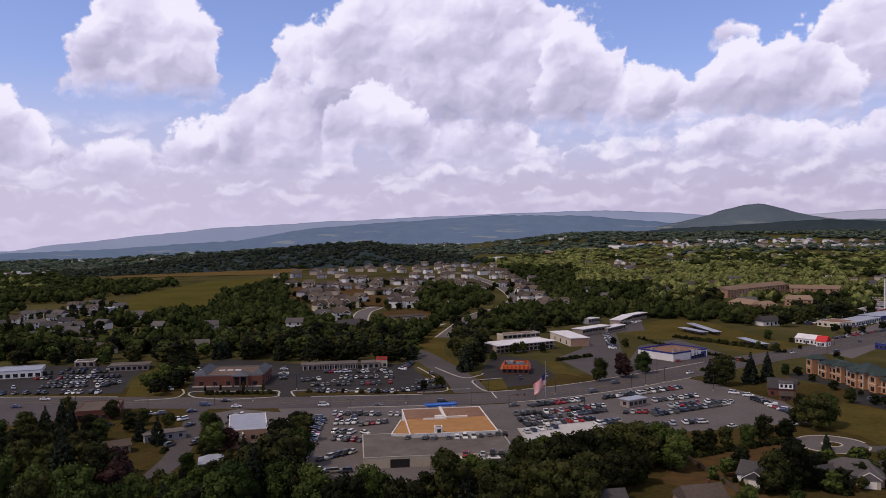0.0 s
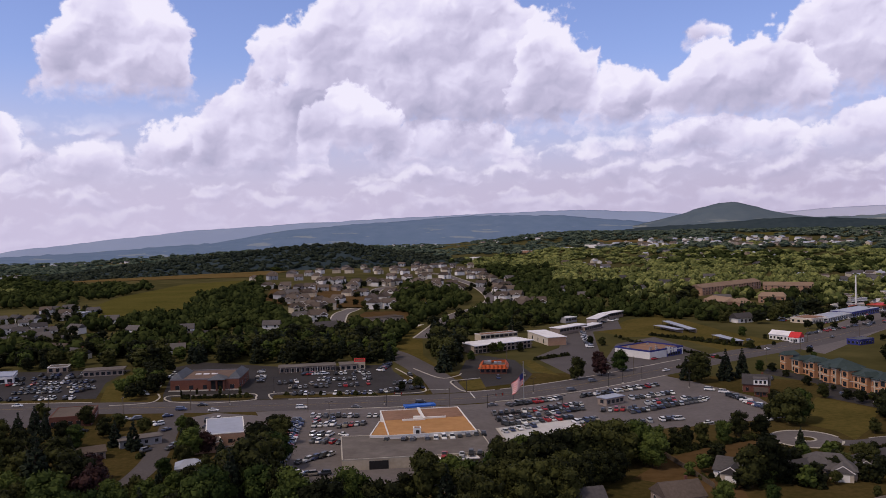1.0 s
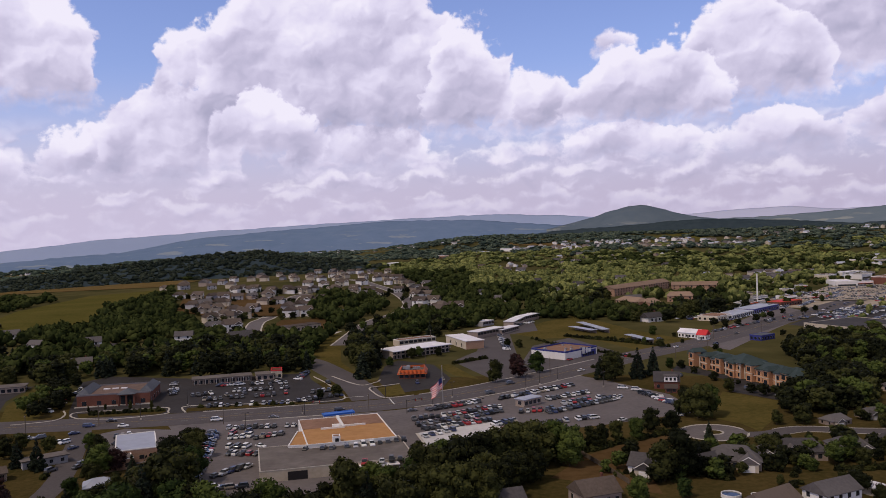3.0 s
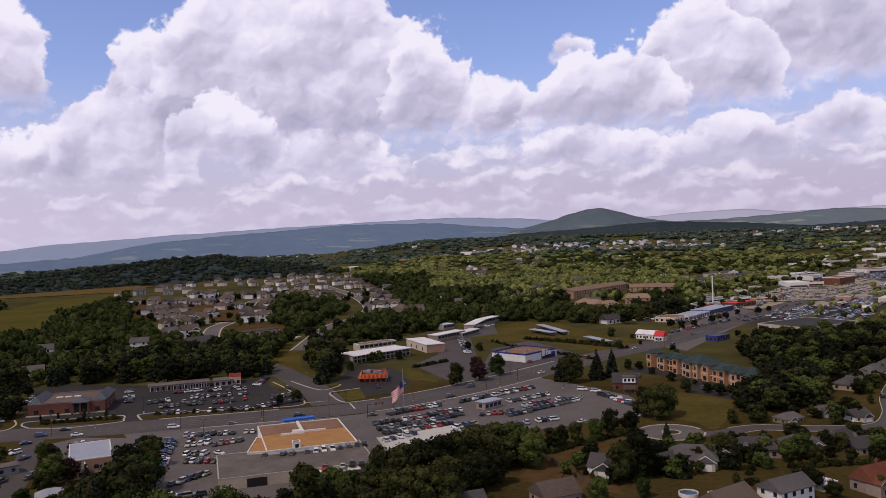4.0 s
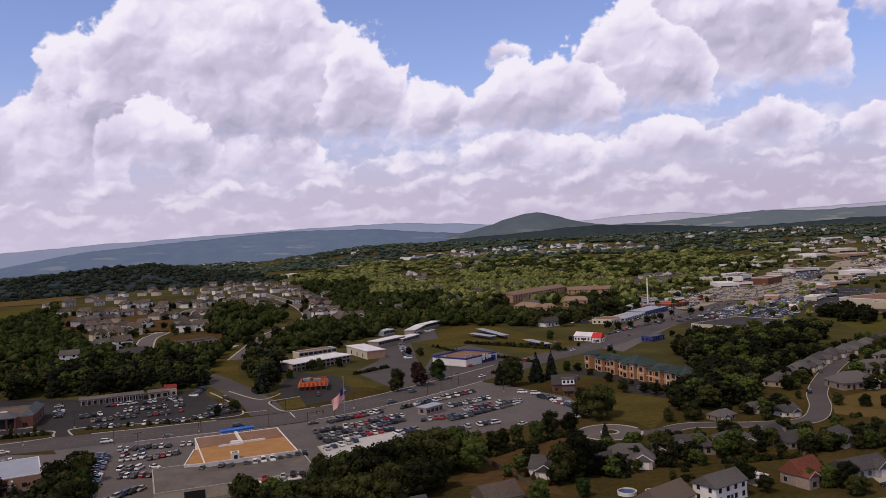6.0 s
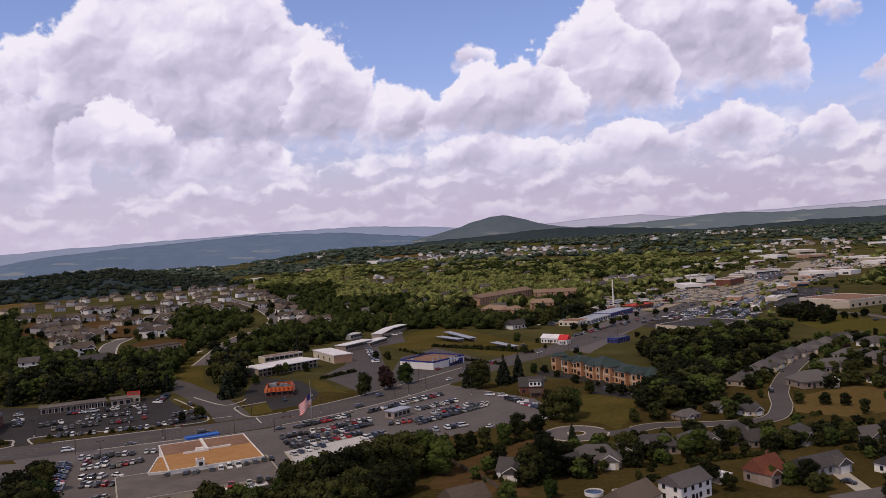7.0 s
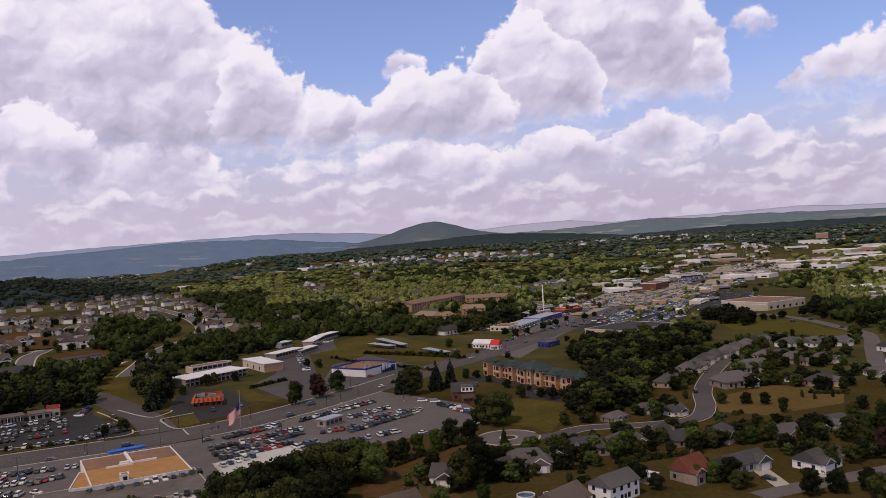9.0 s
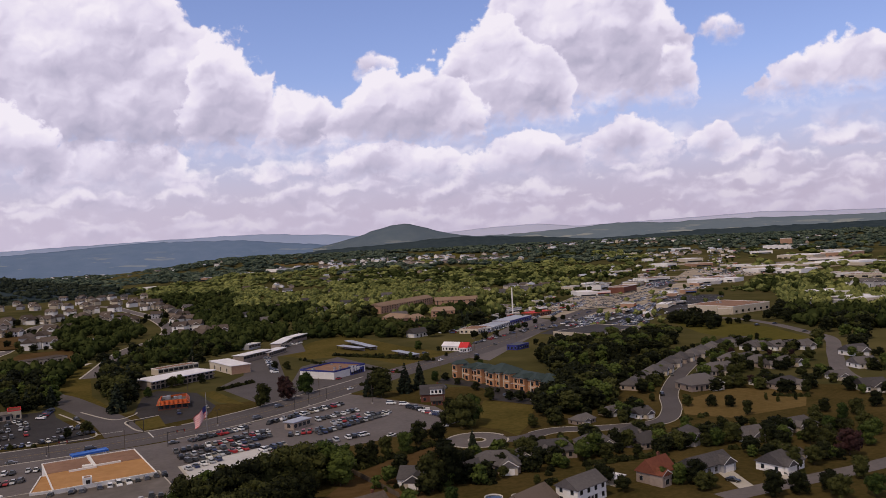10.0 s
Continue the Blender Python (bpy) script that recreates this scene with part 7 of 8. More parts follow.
MORE_TREES = [
    (23.7, 272.4, 9, B), (30.0, 267.6, 10, B), (36.6, 271.9, 10, B), (45.6, 274.8, 10, T_), (54.0, 278.5, 10, B), (62.7, 282.4, 9, B), (70.1, 283.6, 9, B), (21.4, 252.2, 10, B), (41.7, 245.1, 11, B), (50.6, 247.1, 10, B),
    (58.0, 252.1, 9, B), (23.0, 233.6, 11, B), (32.2, 235.7, 11, B), (38.4, 228.4, 11, B), (11.4, 241.4, 10, B), (6.3, 246.9, 10, B), (12.9, 229.2, 9, C), (0.8, 253.2, 9, B), (-7.2, 232.1, 9, T_), (-27.2, 230.4, 9, B),
    (-48.7, 233.4, 12, B), (-43.8, 233.2, 11, B), (-60.8, 261.8, 12, B), (-62.6, 250.1, 12, B), (-63.1, 238.7, 11, B), (-56.2, 307.7, 9, B), (-60.4, 316.6, 8, B), (-57.6, 323.3, 7, B), (-71.6, 262.5, 8, B), (-73.0, 250.7, 8, B),
    (-76.5, 244.7, 8, B), (-83.3, 251.3, 7, B), (-87.0, 268.4, 6, B), (-85.4, 284.0, 6, B), (-72.8, 286.3, 7, B), (-149.4, 276.8, 11, B), (-151.4, 291.7, 10, B), (-149.8, 300.0, 9, B), (-135.6, 279.8, 11, B), (-128.2, 281.0, 10, B), (-125.7, 286.9, 9, B),
    (-133.7, 309.1, 8, B), (-138.8, 309.9, 9, B), (-166.0, 315.7, 9, B), (-166.5, 297.5, 10, B), (-150.0, 269.4, 11, B), (-121.6, 235.6, 11, B), (-112.3, 228.3, 11, B), (-107.1, 240.0, 9, B), (-104.0, 253.0, 8, B), (-98.0, 245.3, 8, B), (-94.5, 252.2, 7, B),
    (-87.2, 225.3, 9, L), (-91.0, 221.1, 10, B), (-75.4, 220.7, 9, L), (-72.9, 227.1, 8, B), (-162.3, 325.1, 9, C), (-151.8, 325.5, 9, C), (-127.1, 336.8, 6, B), (-114.0, 328.7, 6, B), (-93.4, 320.6, 7, B), (-99.1, 330.1, 6, B),
    (147.9, 227.8, 3.6, B), (130.0, 232.2, 2.9, B), (179.6, 254.7, 4.3, B), (178.2, 243.0, 3.6, B), (187.0, 244.9, 3.6, B), (214.8, 252.4, 4.3, B), (227.6, 254.2, 5.0, B), (233.2, 227.0, 5.0, B), (209.3, 200.7, 5.0, B), (218.5, 201.5, 5.8, B),
    (224.1, 195.3, 5.8, B), (218.2, 183.1, 6.5, B), (257.3, 229.4, 5.8, B), (258.6, 222.0, 5.8, B), (268.6, 245.8, 5.8, B), (268.3, 217.6, 5.8, B), (269.4, 340.2, 4.3, B), (241.4, 316.5, 3.6, B), (239.4, 343.7, 5.8, B), (232.9, 349.6, 6.5, B),
    (342.3, 415.8, 4.3, B), (329.2, 383.5, 4.3, B), (300.6, 334.1, 4.3, B), (341.6, 320.5, 5.0, B), (393.8, 382.2, 4.3, B), (385.7, 405.5, 3.6, B), (364.8, 410.6, 3.6, B), (162.8, 267.6, 3.6, B), (156.0, 273.1, 3.6, B), (171.0, 288.9, 3.6, B)]
for x, y, h, kind in MORE_TREES:
    if not on_street(x, y, 5.8):
        put_tree(x, y, h * 1.2, varied(x, kind), rng)


def inside(x, y, poly):
    hit = False
    for (ax, ay), (bx, by) in zip(poly, poly[1:] + poly[:1]):
        if (ay > y) != (by > y) and x < (bx - ax) * (y - ay) / (by - ay) + ax:
            hit = not hit
    return hit


WOOD_ROWS = {}



def fill_wood(poly, step, h0, h1, kinds):
    """Plans a copse: a tree about every step metres, kept off the houses."""
    step, h0, h1 = step * 1.3, h0 * 1.2, h1 * 1.2
    xs, ys = [p[0] for p in poly], [p[1] for p in poly]
    x = min(xs)
    while x < max(xs):
        y = min(ys)
        while y < max(ys):
            px, py = x + rng.uniform(-0.45, 0.45) * step, y + rng.uniform(-0.45, 0.45) * step
            if inside(px, py, poly) and not on_street(px, py, 9.0) and not any((px - hx) ** 2 + (py - hy) ** 2 < hr * hr for hx, hy, hr in HOUSE_SPOTS):
                WOOD_ROWS.setdefault(rng.choice(kinds), []).append((px, py, rng.uniform(h0, h1)))
            y += step
        x += step


for x, y in GARDENS:
    for k in range(8):
        ang, d = rng.uniform(0, 6.28), rng.uniform(9.5, 15)
        if not on_street(x + d * math.cos(ang), y + d * math.sin(ang), 6.0):
            WOOD_ROWS.setdefault(rng.choice((B, B, T_, L)), []).append((x + d * math.cos(ang), y + d * math.sin(ang), rng.uniform(3.5, 7.5)))
for x, y in [(x, y) for x, y, r in HOUSE_SPOTS if 560 < math.hypot(x, y) < 1250 and math.degrees(math.atan2(x, y)) < 9 and r < 11]:
    for k in range(2):
        ang, d = rng.uniform(0, 6.28), rng.uniform(11, 19)
        WOOD_ROWS.setdefault(rng.choice((B, B, T_, C)), []).append((x + d * math.cos(ang), y + d * math.sin(ang), rng.uniform(4.0, 9.0)))
for x, y, h in ((186.5, 417.8, 4), (186.6, 395.3, 5), (189.3, 361.5, 5), (190.7, 354.2, 6), (193.7, 343.4, 7), (198.7, 339.5, 8), (185.7, 434.0, 5), (192.3, 380.3, 3)):
    WOOD_ROWS.setdefault(B, []).append((x, y, h))
for x, y, h in ((290.6, 593.4, 7), (307.7, 607.0, 5), (333.0, 625.3, 6), (353.2, 640.0, 6), (378.3, 664.9, 5), (400.3, 667.9, 6), (416.8, 678.5, 5), (287.7, 606.2, 7), (330.3, 677.9, 9), (348.1, 692.3, 9), (371.8, 717.1, 9), (315.0, 662.4, 9),
                (234.3, 557.7, 3.5), (234.8, 493.4, 4), (226.9, 526.7, 3), (304.6, 535.5, 5), (292.6, 506.2, 6), (480.7, 541.7, 5), (491.1, 535.3, 6), (495.3, 529.3, 5.5), (512.1, 536.3, 7)):
    WOOD_ROWS.setdefault(B, []).append((x, y, h))
MIX = [B, B, B, T_, T_, L, C]
# woods and copses in the middle distance
fill_wood([(-174.4, 488.6), (-152.3, 502.9), (-139.6, 510.3), (-87.2, 490.0), (-22.0, 491.3), (-23.7, 574.4), (-66.6, 644.3), (-120.0, 586.7), (-156.5, 571.7), (-190.2, 532.9)], 8.0, 8, 12, MIX)
fill_wood([(3.8, 497.4), (11.4, 443.4), (19.2, 474.9), (22.3, 561.8), (10.8, 604.3), (4.1, 593.0)], 6.5, 9, 13, [B, T_, C])
fill_wood([(-148.9, 386.5), (-135.7, 409.0), (-146.1, 482.7), (-156.3, 491.5), (-161.6, 454.5)], 7.0, 6, 8, [B, L])
fill_wood([(232.7, 390.5), (270.1, 418.8), (308.8, 427.0), (383.8, 478.0), (405.0, 506.0), (352.9, 508.0), (293.7, 494.0), (264.5, 463.8)], 7.5, 8, 11, [B, B, T_, L])
fill_wood([(285.7, 405.6), (341.0, 438.2), (386.9, 471.5), (403.9, 500.5), (381.1, 484.7)], 8.0, 6, 9, [B, B, T_, L])
fill_wood([(189.5, 334.2), (216.4, 359.6), (249.9, 372.0), (253.4, 352.5), (224.1, 318.5), (201.4, 311.4), (180.2, 310.9)], 6.0, 6, 10, [B, B, T_, L])
fill_wood([(245.0, 358.0), (286.8, 404.7), (346.6, 440.2), (336.7, 423.0), (290.5, 388.0), (251.4, 353.8)], 8.0, 5, 8, [B, B, T_])
fill_wood([(188.3, 320.4), (219.2, 333.7), (250.3, 354.5), (265.5, 384.7), (237.3, 386.1), (217.9, 362.1)], 7.0, 8, 11, [B, B, L])
fill_wood([(-280.7, 488.5), (-182.3, 493.7), (-224.2, 617.3), (-290.6, 582.8), (-329.5, 574.0)], 9.0, 7, 10, MIX)
fill_wood([(28.6, 601.8), (75.6, 622.0), (114.3, 702.2), (102.7, 803.0), (-3.6, 700.3)], 13.5, 6, 10, MIX)
fill_wood([(225.6, 726.5), (265.3, 865.7), (306.6, 911.5), (250.3, 743.4)], 10.0, 9, 12, [C, B, T_])
fill_wood([(232.3, 659.4), (268.2, 634.8), (345.8, 709.7), (405.2, 847.0), (313.0, 756.3), (262.9, 747.0)], 9.0, 8, 12, [B, C, T_])
fill_wood([(466.8, 589.9), (443.8, 495.1), (482.7, 538.0), (499.7, 587.5)], 8.0, 8, 10, [B])
fill_wood([(508.2, 509.8), (527.8, 486.9), (600.7, 539.0), (615.7, 610.0)], 10.0, 8, 10, [B])
fill_wood([(361.1, 326.1), (492.8, 392.9), (611.0, 486.2), (519.0, 466.4), (443.9, 405.2)], 11.0, 8, 11, MIX)
def join_rows(name, rows, crowns, mat, label):
    """Many crowns in one mesh. rows: x, y, height."""
    vs, fs, n = [], [], 0
    for i, (x, y, h) in enumerate(rows):
        v, f = crowns[i % len(crowns)]
        a, w = i * 2.4, h * rng.uniform(1.0, 1.3)
        c, s = math.cos(a), math.sin(a)
        vs.append(np.stack([(v[:, 0] * c - v[:, 1] * s) * w + x, (v[:, 0] * s + v[:, 1] * c) * w + y, v[:, 2] * h], 1))
        fs += [[j + n for j in q] for q in f]
        n += len(v)
    me = bpy.data.meshes.new(name)
    me.from_pydata(np.concatenate(vs).tolist(), [], fs)
    me.materials.append(mat)
    return tagged(new(name, me), label, "woods", kind="stuff")


for kind, rows in WOOD_ROWS.items():
    crowns = []
    for k in range(4):
        v, f = make_crown("tall" if kind == "light" else kind, 50 + k, 420, 0.092)
        crowns.append((np.array(v), f))
    join_rows("copse", rows, crowns, {"conifer": NEEDLE, "light": LEAF_LIGHT}.get(kind, LEAF),
              {"conifer": "dark conifers mixed into the copses", "light": "light green trees mixed into the copses"}.get(kind, "dark green leafy trees standing close together"))
# hedges and shrubs
for a, b, n in (((163.0, 588.0), (212.0, 514.0), 34), ((176.0, 572.0), (208.0, 540.0), 16), ((144.3, 547.4), (175.8, 476.2), 26), ((136.6, 582.9), (146.1, 539.2), 8), ((65.0, 489.4), (87.9, 504.2), 16), ((154.8, 241.8), (185.4, 237.6), 18), ((84.2, 281.7), (127.3, 301.8), 22),
                ((-118.8, 397.5), (-86.2, 398.3), 14), ((-69.5, 400.9), (-25.7, 396.3), 6), ((140.9, 450.8), (160.0, 461.9), 8), ((294.8, 292.5), (304.3, 283.3), 6)):
    for k in range(n):
        t = k / max(1, n - 1)
        put_bush(a[0] + (b[0] - a[0]) * t + rng.uniform(-0.5, 0.5), a[1] + (b[1] - a[1]) * t + rng.uniform(-0.5, 0.5), rng.uniform(1.2, 2.4), rng.uniform(2.0, 3.4), rng)
for x, y in [(138.5, 241.8), (134.2, 229.6), (156.3, 220.9), (118.8, 241.9), (111.4, 245.4), (100.5, 243.9), (169.2, 213.4), (204.6, 196.4), (213.2, 232.2), (230.2, 277.1), (237.3, 277.7), (89.0, 251.0), (-127.3, 300.8), (-105.7, 293.7)]:
    for k in range(3):
        put_bush(x + rng.uniform(-3, 3), y + rng.uniform(-3, 3), rng.uniform(1.0, 2.2), rng.uniform(1.8, 3.2), rng)

# large pale blocks of the shopping strip: from, to, depth, height, wall, roof
SHOPPING = [((1072.1, 1071.8), (1088.0, 1012.1), 55, 6.5, WHITE, ROOF_WHITE), ((1131.4, 1194.1), (1143.1, 1149.3), 45, 6.5, CREAM, ROOF_WHITE), ((1273.6, 1151.5), (1292.8, 1069.7), 70, 7.5, WHITE, ROOF_WHITE),
            ((1484.3, 1325.5), (1496.6, 1265.6), 70, 10.0, BRICK_TAN, ROOF_WHITE), ((1014.7, 864.5), (1034.2, 812.2), 30, 5.0, CREAM, ROOF_BROWN), ((1416.9, 1384.5), (1437.2, 1301.6), 70, 8.0, CREAM, ROOF_WHITE),
            ((1680.1, 1689.9), (1694.6, 1606.4), 80, 10.0, WHITE, ROOF_WHITE), ((862.6, 984.6), (880.5, 944.2), 34, 5.0, WHITE, ROOF_WHITE)]
for a, b, d, h, wall, roof in SHOPPING:
    flat_building(a, b, d, h, wall, roof, "long pale store block of the shopping strip", "store_block", 0.9, rows=((2.2, 8.0, 2.2, 14.0),), ends=False, units=3)
    cx, cy = (a[0] + b[0]) / 2, (a[1] + b[1]) / 2
    for k in (0.97, 0.94, 0.91):
        HOUSE_SPOTS.append((cx * k, cy * k, 44.0))
# pale grey gabled apartments beyond the large store
for k in range(4):
    make_house(pose(866.0 + 3.5 * k, 708.0 - 9.5 * k, ground_height(866, 700), 0, 0, -58 + 6 * k), 13, 12, 8.4, 3.4, GREYSIDE, SHINGLE, "pale grey three-storey gabled apartment house", wing=(2.0, 6.0, 2.0), group="grey apartments", storeys=2, windows=3)
    HOUSE_SPOTS.append((840.0, 690.0 - 10 * k, 24.0))
    HOUSE_SPOTS.append((815.0, 668.0 - 10 * k, 24.0))

# ---------------------------------------------------------------- far woods, far houses, far town
rng = random.Random(77)
nrng = np.random.default_rng(7)


def blob(seed):
    """A far tree's crown: a few uneven lobes and a loose skin of leaf sprays, one unit wide and high."""
    r2 = random.Random(seed)
    bm = bmesh.new()
    bmesh.ops.create_icosphere(bm, subdivisions=1, radius=1.0)
    ico_v, ico_f = [v.co.copy() for v in bm.verts], [[v.index for v in f.verts] for f in bm.faces]
    bm.free()
    verts, faces, lobes = [], [], [(Vector((0, 0, 0)), Vector((0.75, 0.75, 0.85)))]
    for k in range(4):
        ang = k * 1.57 + r2.uniform(-0.6, 0.6)
        lobes.append((Vector((0.5 * math.cos(ang), 0.5 * math.sin(ang), r2.uniform(-0.25, 0.45))), Vector((0.5, 0.5, 0.45)) * r2.uniform(0.7, 1.15)))
    for n, (c, r) in enumerate(lobes):
        i = len(verts)
        verts += [(c.x + v.x * r.x * rock(v, 0.4, 2.0, seed + n), c.y + v.y * r.y * rock(v, 0.4, 2.1, seed + n), c.z + v.z * r.z) for v in ico_v]
        faces += [tuple(i + j for j in f) for f in ico_f]
    for _ in range(46):
        c, r = r2.choice(lobes)
        d = Vector((r2.gauss(0, 1), r2.gauss(0, 1), r2.gauss(0.4, 0.9))).normalized()
        k = r2.uniform(0.85, 1.15)
        i = len(verts)
        leaf_spray(verts, faces, Vector((c.x + d.x * r.x * k, c.y + d.y * r.y * k, c.z + d.z * r.z * k)), 0.36, r2, d)
        q = faces.pop()
        faces += [(q[0], q[1], q[2]), (q[0], q[2], q[3])]
    return np.array(verts), np.array(faces)


BLOBS = [blob(k) for k in range(8)]


def wood_mass(name, places, mat, label):
    """Many tree crowns joined into one mesh. places: rows of x, y, z, width, height."""
    vs, fs, n = [], [], 0
    for i, (x, y, z, w, h) in enumerate(places):
        v, f = BLOBS[i % len(BLOBS)]
        a = i * 2.4
        c, s = math.cos(a), math.sin(a)
        p = np.stack([(v[:, 0] * c - v[:, 1] * s) * w + x, (v[:, 0] * s + v[:, 1] * c) * w + y, (v[:, 2] * 0.5 + 0.45) * h + z], 1)
        vs.append(p)
        fs.append(f + n)
        n += len(v)
    me = bpy.data.meshes.new(name)
    vs, fs = np.concatenate(vs), np.concatenate(fs)
    me.vertices.add(len(vs))
    me.vertices.foreach_set("co", vs.ravel())
    me.loops.add(fs.size)
    me.loops.foreach_set("vertex_index", fs.ravel())
    me.polygons.add(len(fs))
    me.polygons.foreach_set("loop_start", np.arange(0, fs.size, 3))
    me.polygons.foreach_set("loop_total", np.full(len(fs), 3))
    me.update()
    me.validate()
    me.materials.append(mat)
    return tagged(new(name, me), label, "woods", kind="stuff")


OPEN_LAND = [  # places without trees
    [(-357.9, 852.0), (-287.5, 722.8), (-255.9, 780.1), (-240.6, 824.0), (-277.5, 1035.5), (-253.5, 1254.6), (-301.5, 1449.0), (-408.8, 1372.4), (-405.8, 1073.9)],
    [(-780.1, 1622.1), (-545.5, 1319.7), (-431.2, 1315.1), (-277.0, 1331.5), (-280.7, 1668.5), (-600.3, 2191.3), (-1066.5, 2709.7)],
    [(-177.9, 891.2), (-105.2, 684.4), (-66.4, 680.0), (-42.6, 632.5), (-7.6, 669.1), (-8.8, 755.0), (-35.6, 822.3), (-22.8, 1231.8), (-10.5, 1788.0), (-143.9, 1926.6), (-329.7, 1700.3)],
    [(-22.8, 1231.8), (13.9, 1011.7), (42.1, 1055.2), (50.0, 787.4), (100.0, 781.3), (121.1, 1210.0), (86.7, 1874.0), (-35.6, 1907.7)],
    [(405.3, 742.8), (646.1, 1001.7), (1051.5, 1305.1), (1450.2, 1524.4), (1829.1, 1446.6), (1235.2, 978.8), (1087.1, 1056.6), (839.3, 982.3), (497.4, 628.1), (330.2, 539.6)],
    [(463.9, 593.1), (674.2, 848.8), (753.2, 812.7), (747.3, 727.9), (562.1, 548.9), (489.3, 447.1), (441.0, 407.7), (420.7, 472.4)],
    [(483.6, 2818.8), (1031.1, 4116.8), (696.3, 2434.4), (534.1, 2499.6)],
    [(921.2, 2665.3), (1643.3, 3633.7), (1177.4, 2403.1), (878.0, 2293.7)],
    [(-338.0, 619.2), (-290.8, 619.6), (-318.5, 782.0), (-426.3, 909.3), (-445.6, 817.3)],
]


ROAD_FINE = [p for p in curved(ROAD, 8) if p[0] > 350]


ESTATE_STREETS = curved(SUB_A, 12) + curved(SUB_B, 12)


def free(x, y):
    if any(abs(x - p[0]) < 15 and -14 < p[1] - y < 34 for p in ESTATE_STREETS):
        return False
    for k, poly in enumerate(OPEN_LAND):
        if inside(x, y, poly):
            return k == 4 and rng.random() < 0.22 and min((x - p[0]) ** 2 + (y - p[1]) ** 2 for p in ROAD_FINE) > 45 ** 2
    if x > 400 and any((x - p[0]) ** 2 + (y - p[1]) ** 2 < 95 ** 2 for p in ROAD_FINE) and (rng.random() < 0.72 or any((x - p[0]) ** 2 + (y - p[1]) ** 2 < 26 ** 2 for p in ROAD_FINE)):
        return False
    return not any((x - hx) ** 2 + (y - hy) ** 2 < hr * hr for hx, hy, hr in HOUSE_SPOTS)


LIMIT_LINE = [(-523, 508), (-262, 515), (-108, 538), (-31, 562), (31, 608), (92, 662), (169, 723), (254, 646), (354, 738), (462, 815), (646, 985), (1077, 1385), (1538, 1815)]


def beyond(x, y):
    """True on the far side of the built-up strip."""
    for (ax, ay), (bx, by) in zip(LIMIT_LINE, LIMIT_LINE[1:]):
        if ax <= x <= bx:
            return y > ay + (by - ay) * (x - ax) / (bx - ax)
    return x < LIMIT_LINE[0][0] or y > 1850


dark, light, misty = [], [], []
r = 480.0
while r < 4300:
    step = max(8.5, r * 0.0112)
    n = int(radians(100) * r / step)
    for k in range(n):
        az = radians(-36 + 100 * (k + rng.uniform(-0.5, 0.5)) / n)
        rr = r + rng.uniform(-0.6, 0.6) * step * 1.3
        x, y = rr * math.sin(az), rr * math.cos(az)
        deg = math.degrees(az)
        if rr < 1500 and not beyond(x, y):
            if not (deg > 42 and rr > 690 and rr * math.cos(az) < 950):
                continue
        if rr < 2600 and not free(x, y):
            continue
        dens = noise.noise(Vector((x * 0.004, y * 0.004, 2.0))) + 0.5 * noise.noise(Vector((x * 0.013, y * 0.013, 5.0)))
        if rr > 1900 and dens < -0.20:
            continue
        if rr <= 1900 and dens < -0.42:
            continue
        size = min(max(6.0, rr * 0.0062), 19.0) * rng.uniform(0.6, 1.3)
        h = rng.uniform(6, 16.5)
        if x > 420 and min((x - p[0]) ** 2 + (y - p[1]) ** 2 for p in ROAD_FINE) < 130 ** 2:   # low trees between the shops
            size, h = size * 0.6, h * 0.5
        row = (x, y, ground_height(x, y) - 0.5, size, h)
        # sunshine on the eastern and farther woods is put into the leaf colour
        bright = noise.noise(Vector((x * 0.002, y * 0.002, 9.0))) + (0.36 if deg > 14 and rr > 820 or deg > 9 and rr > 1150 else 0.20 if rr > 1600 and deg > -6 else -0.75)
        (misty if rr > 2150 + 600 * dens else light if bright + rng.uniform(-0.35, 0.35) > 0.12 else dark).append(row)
    r += step * 1.55
for p in ROAD_FINE:   # street trees of the far town
    for k in range(5):
        d = rng.choice((-1, 1)) * rng.uniform(20, 120)
        x, y = p[0] - 0.7 * d + rng.uniform(-22, 22), p[1] + 0.72 * d + rng.uniform(-22, 22)
        if not any((x - hx) ** 2 + (y - hy) ** 2 < hr * hr for hx, hy, hr in HOUSE_SPOTS[-140:]) and min((x - q[0]) ** 2 + (y - q[1]) ** 2 for q in ROAD_FINE) > 18 ** 2:
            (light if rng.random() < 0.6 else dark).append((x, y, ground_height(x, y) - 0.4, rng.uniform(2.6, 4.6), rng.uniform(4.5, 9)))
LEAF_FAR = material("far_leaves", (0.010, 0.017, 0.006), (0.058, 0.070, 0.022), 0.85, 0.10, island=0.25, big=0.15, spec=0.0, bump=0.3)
# brighter copy of the far leaves, coloured as though the sun fell there
LEAF_FAR_SUNLIT = material("far_sunlit_leaves", (0.052, 0.071, 0.024), (0.240, 0.250, 0.084), 0.85, 0.10, island=0.30, big=0.15, spec=0.0, bump=0.3)
# leaf colour of the farthest woods, with the distance haze mixed in
LEAF_MISTY = material("valley_leaves_haze_tint", (0.036, 0.056, 0.046), (0.105, 0.130, 0.092), 0.9, 0.05, island=0.6, big=0.1, spec=0.0)
wood_mass("far_woods", misty, LEAF_MISTY, "woods of the far valley, tinted blue-green with painted haze")
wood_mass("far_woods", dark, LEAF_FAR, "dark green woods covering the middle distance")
wood_mass("far_woods", light, LEAF_FAR_SUNLIT, "green woods between the houses, painted lighter as if sunlit")

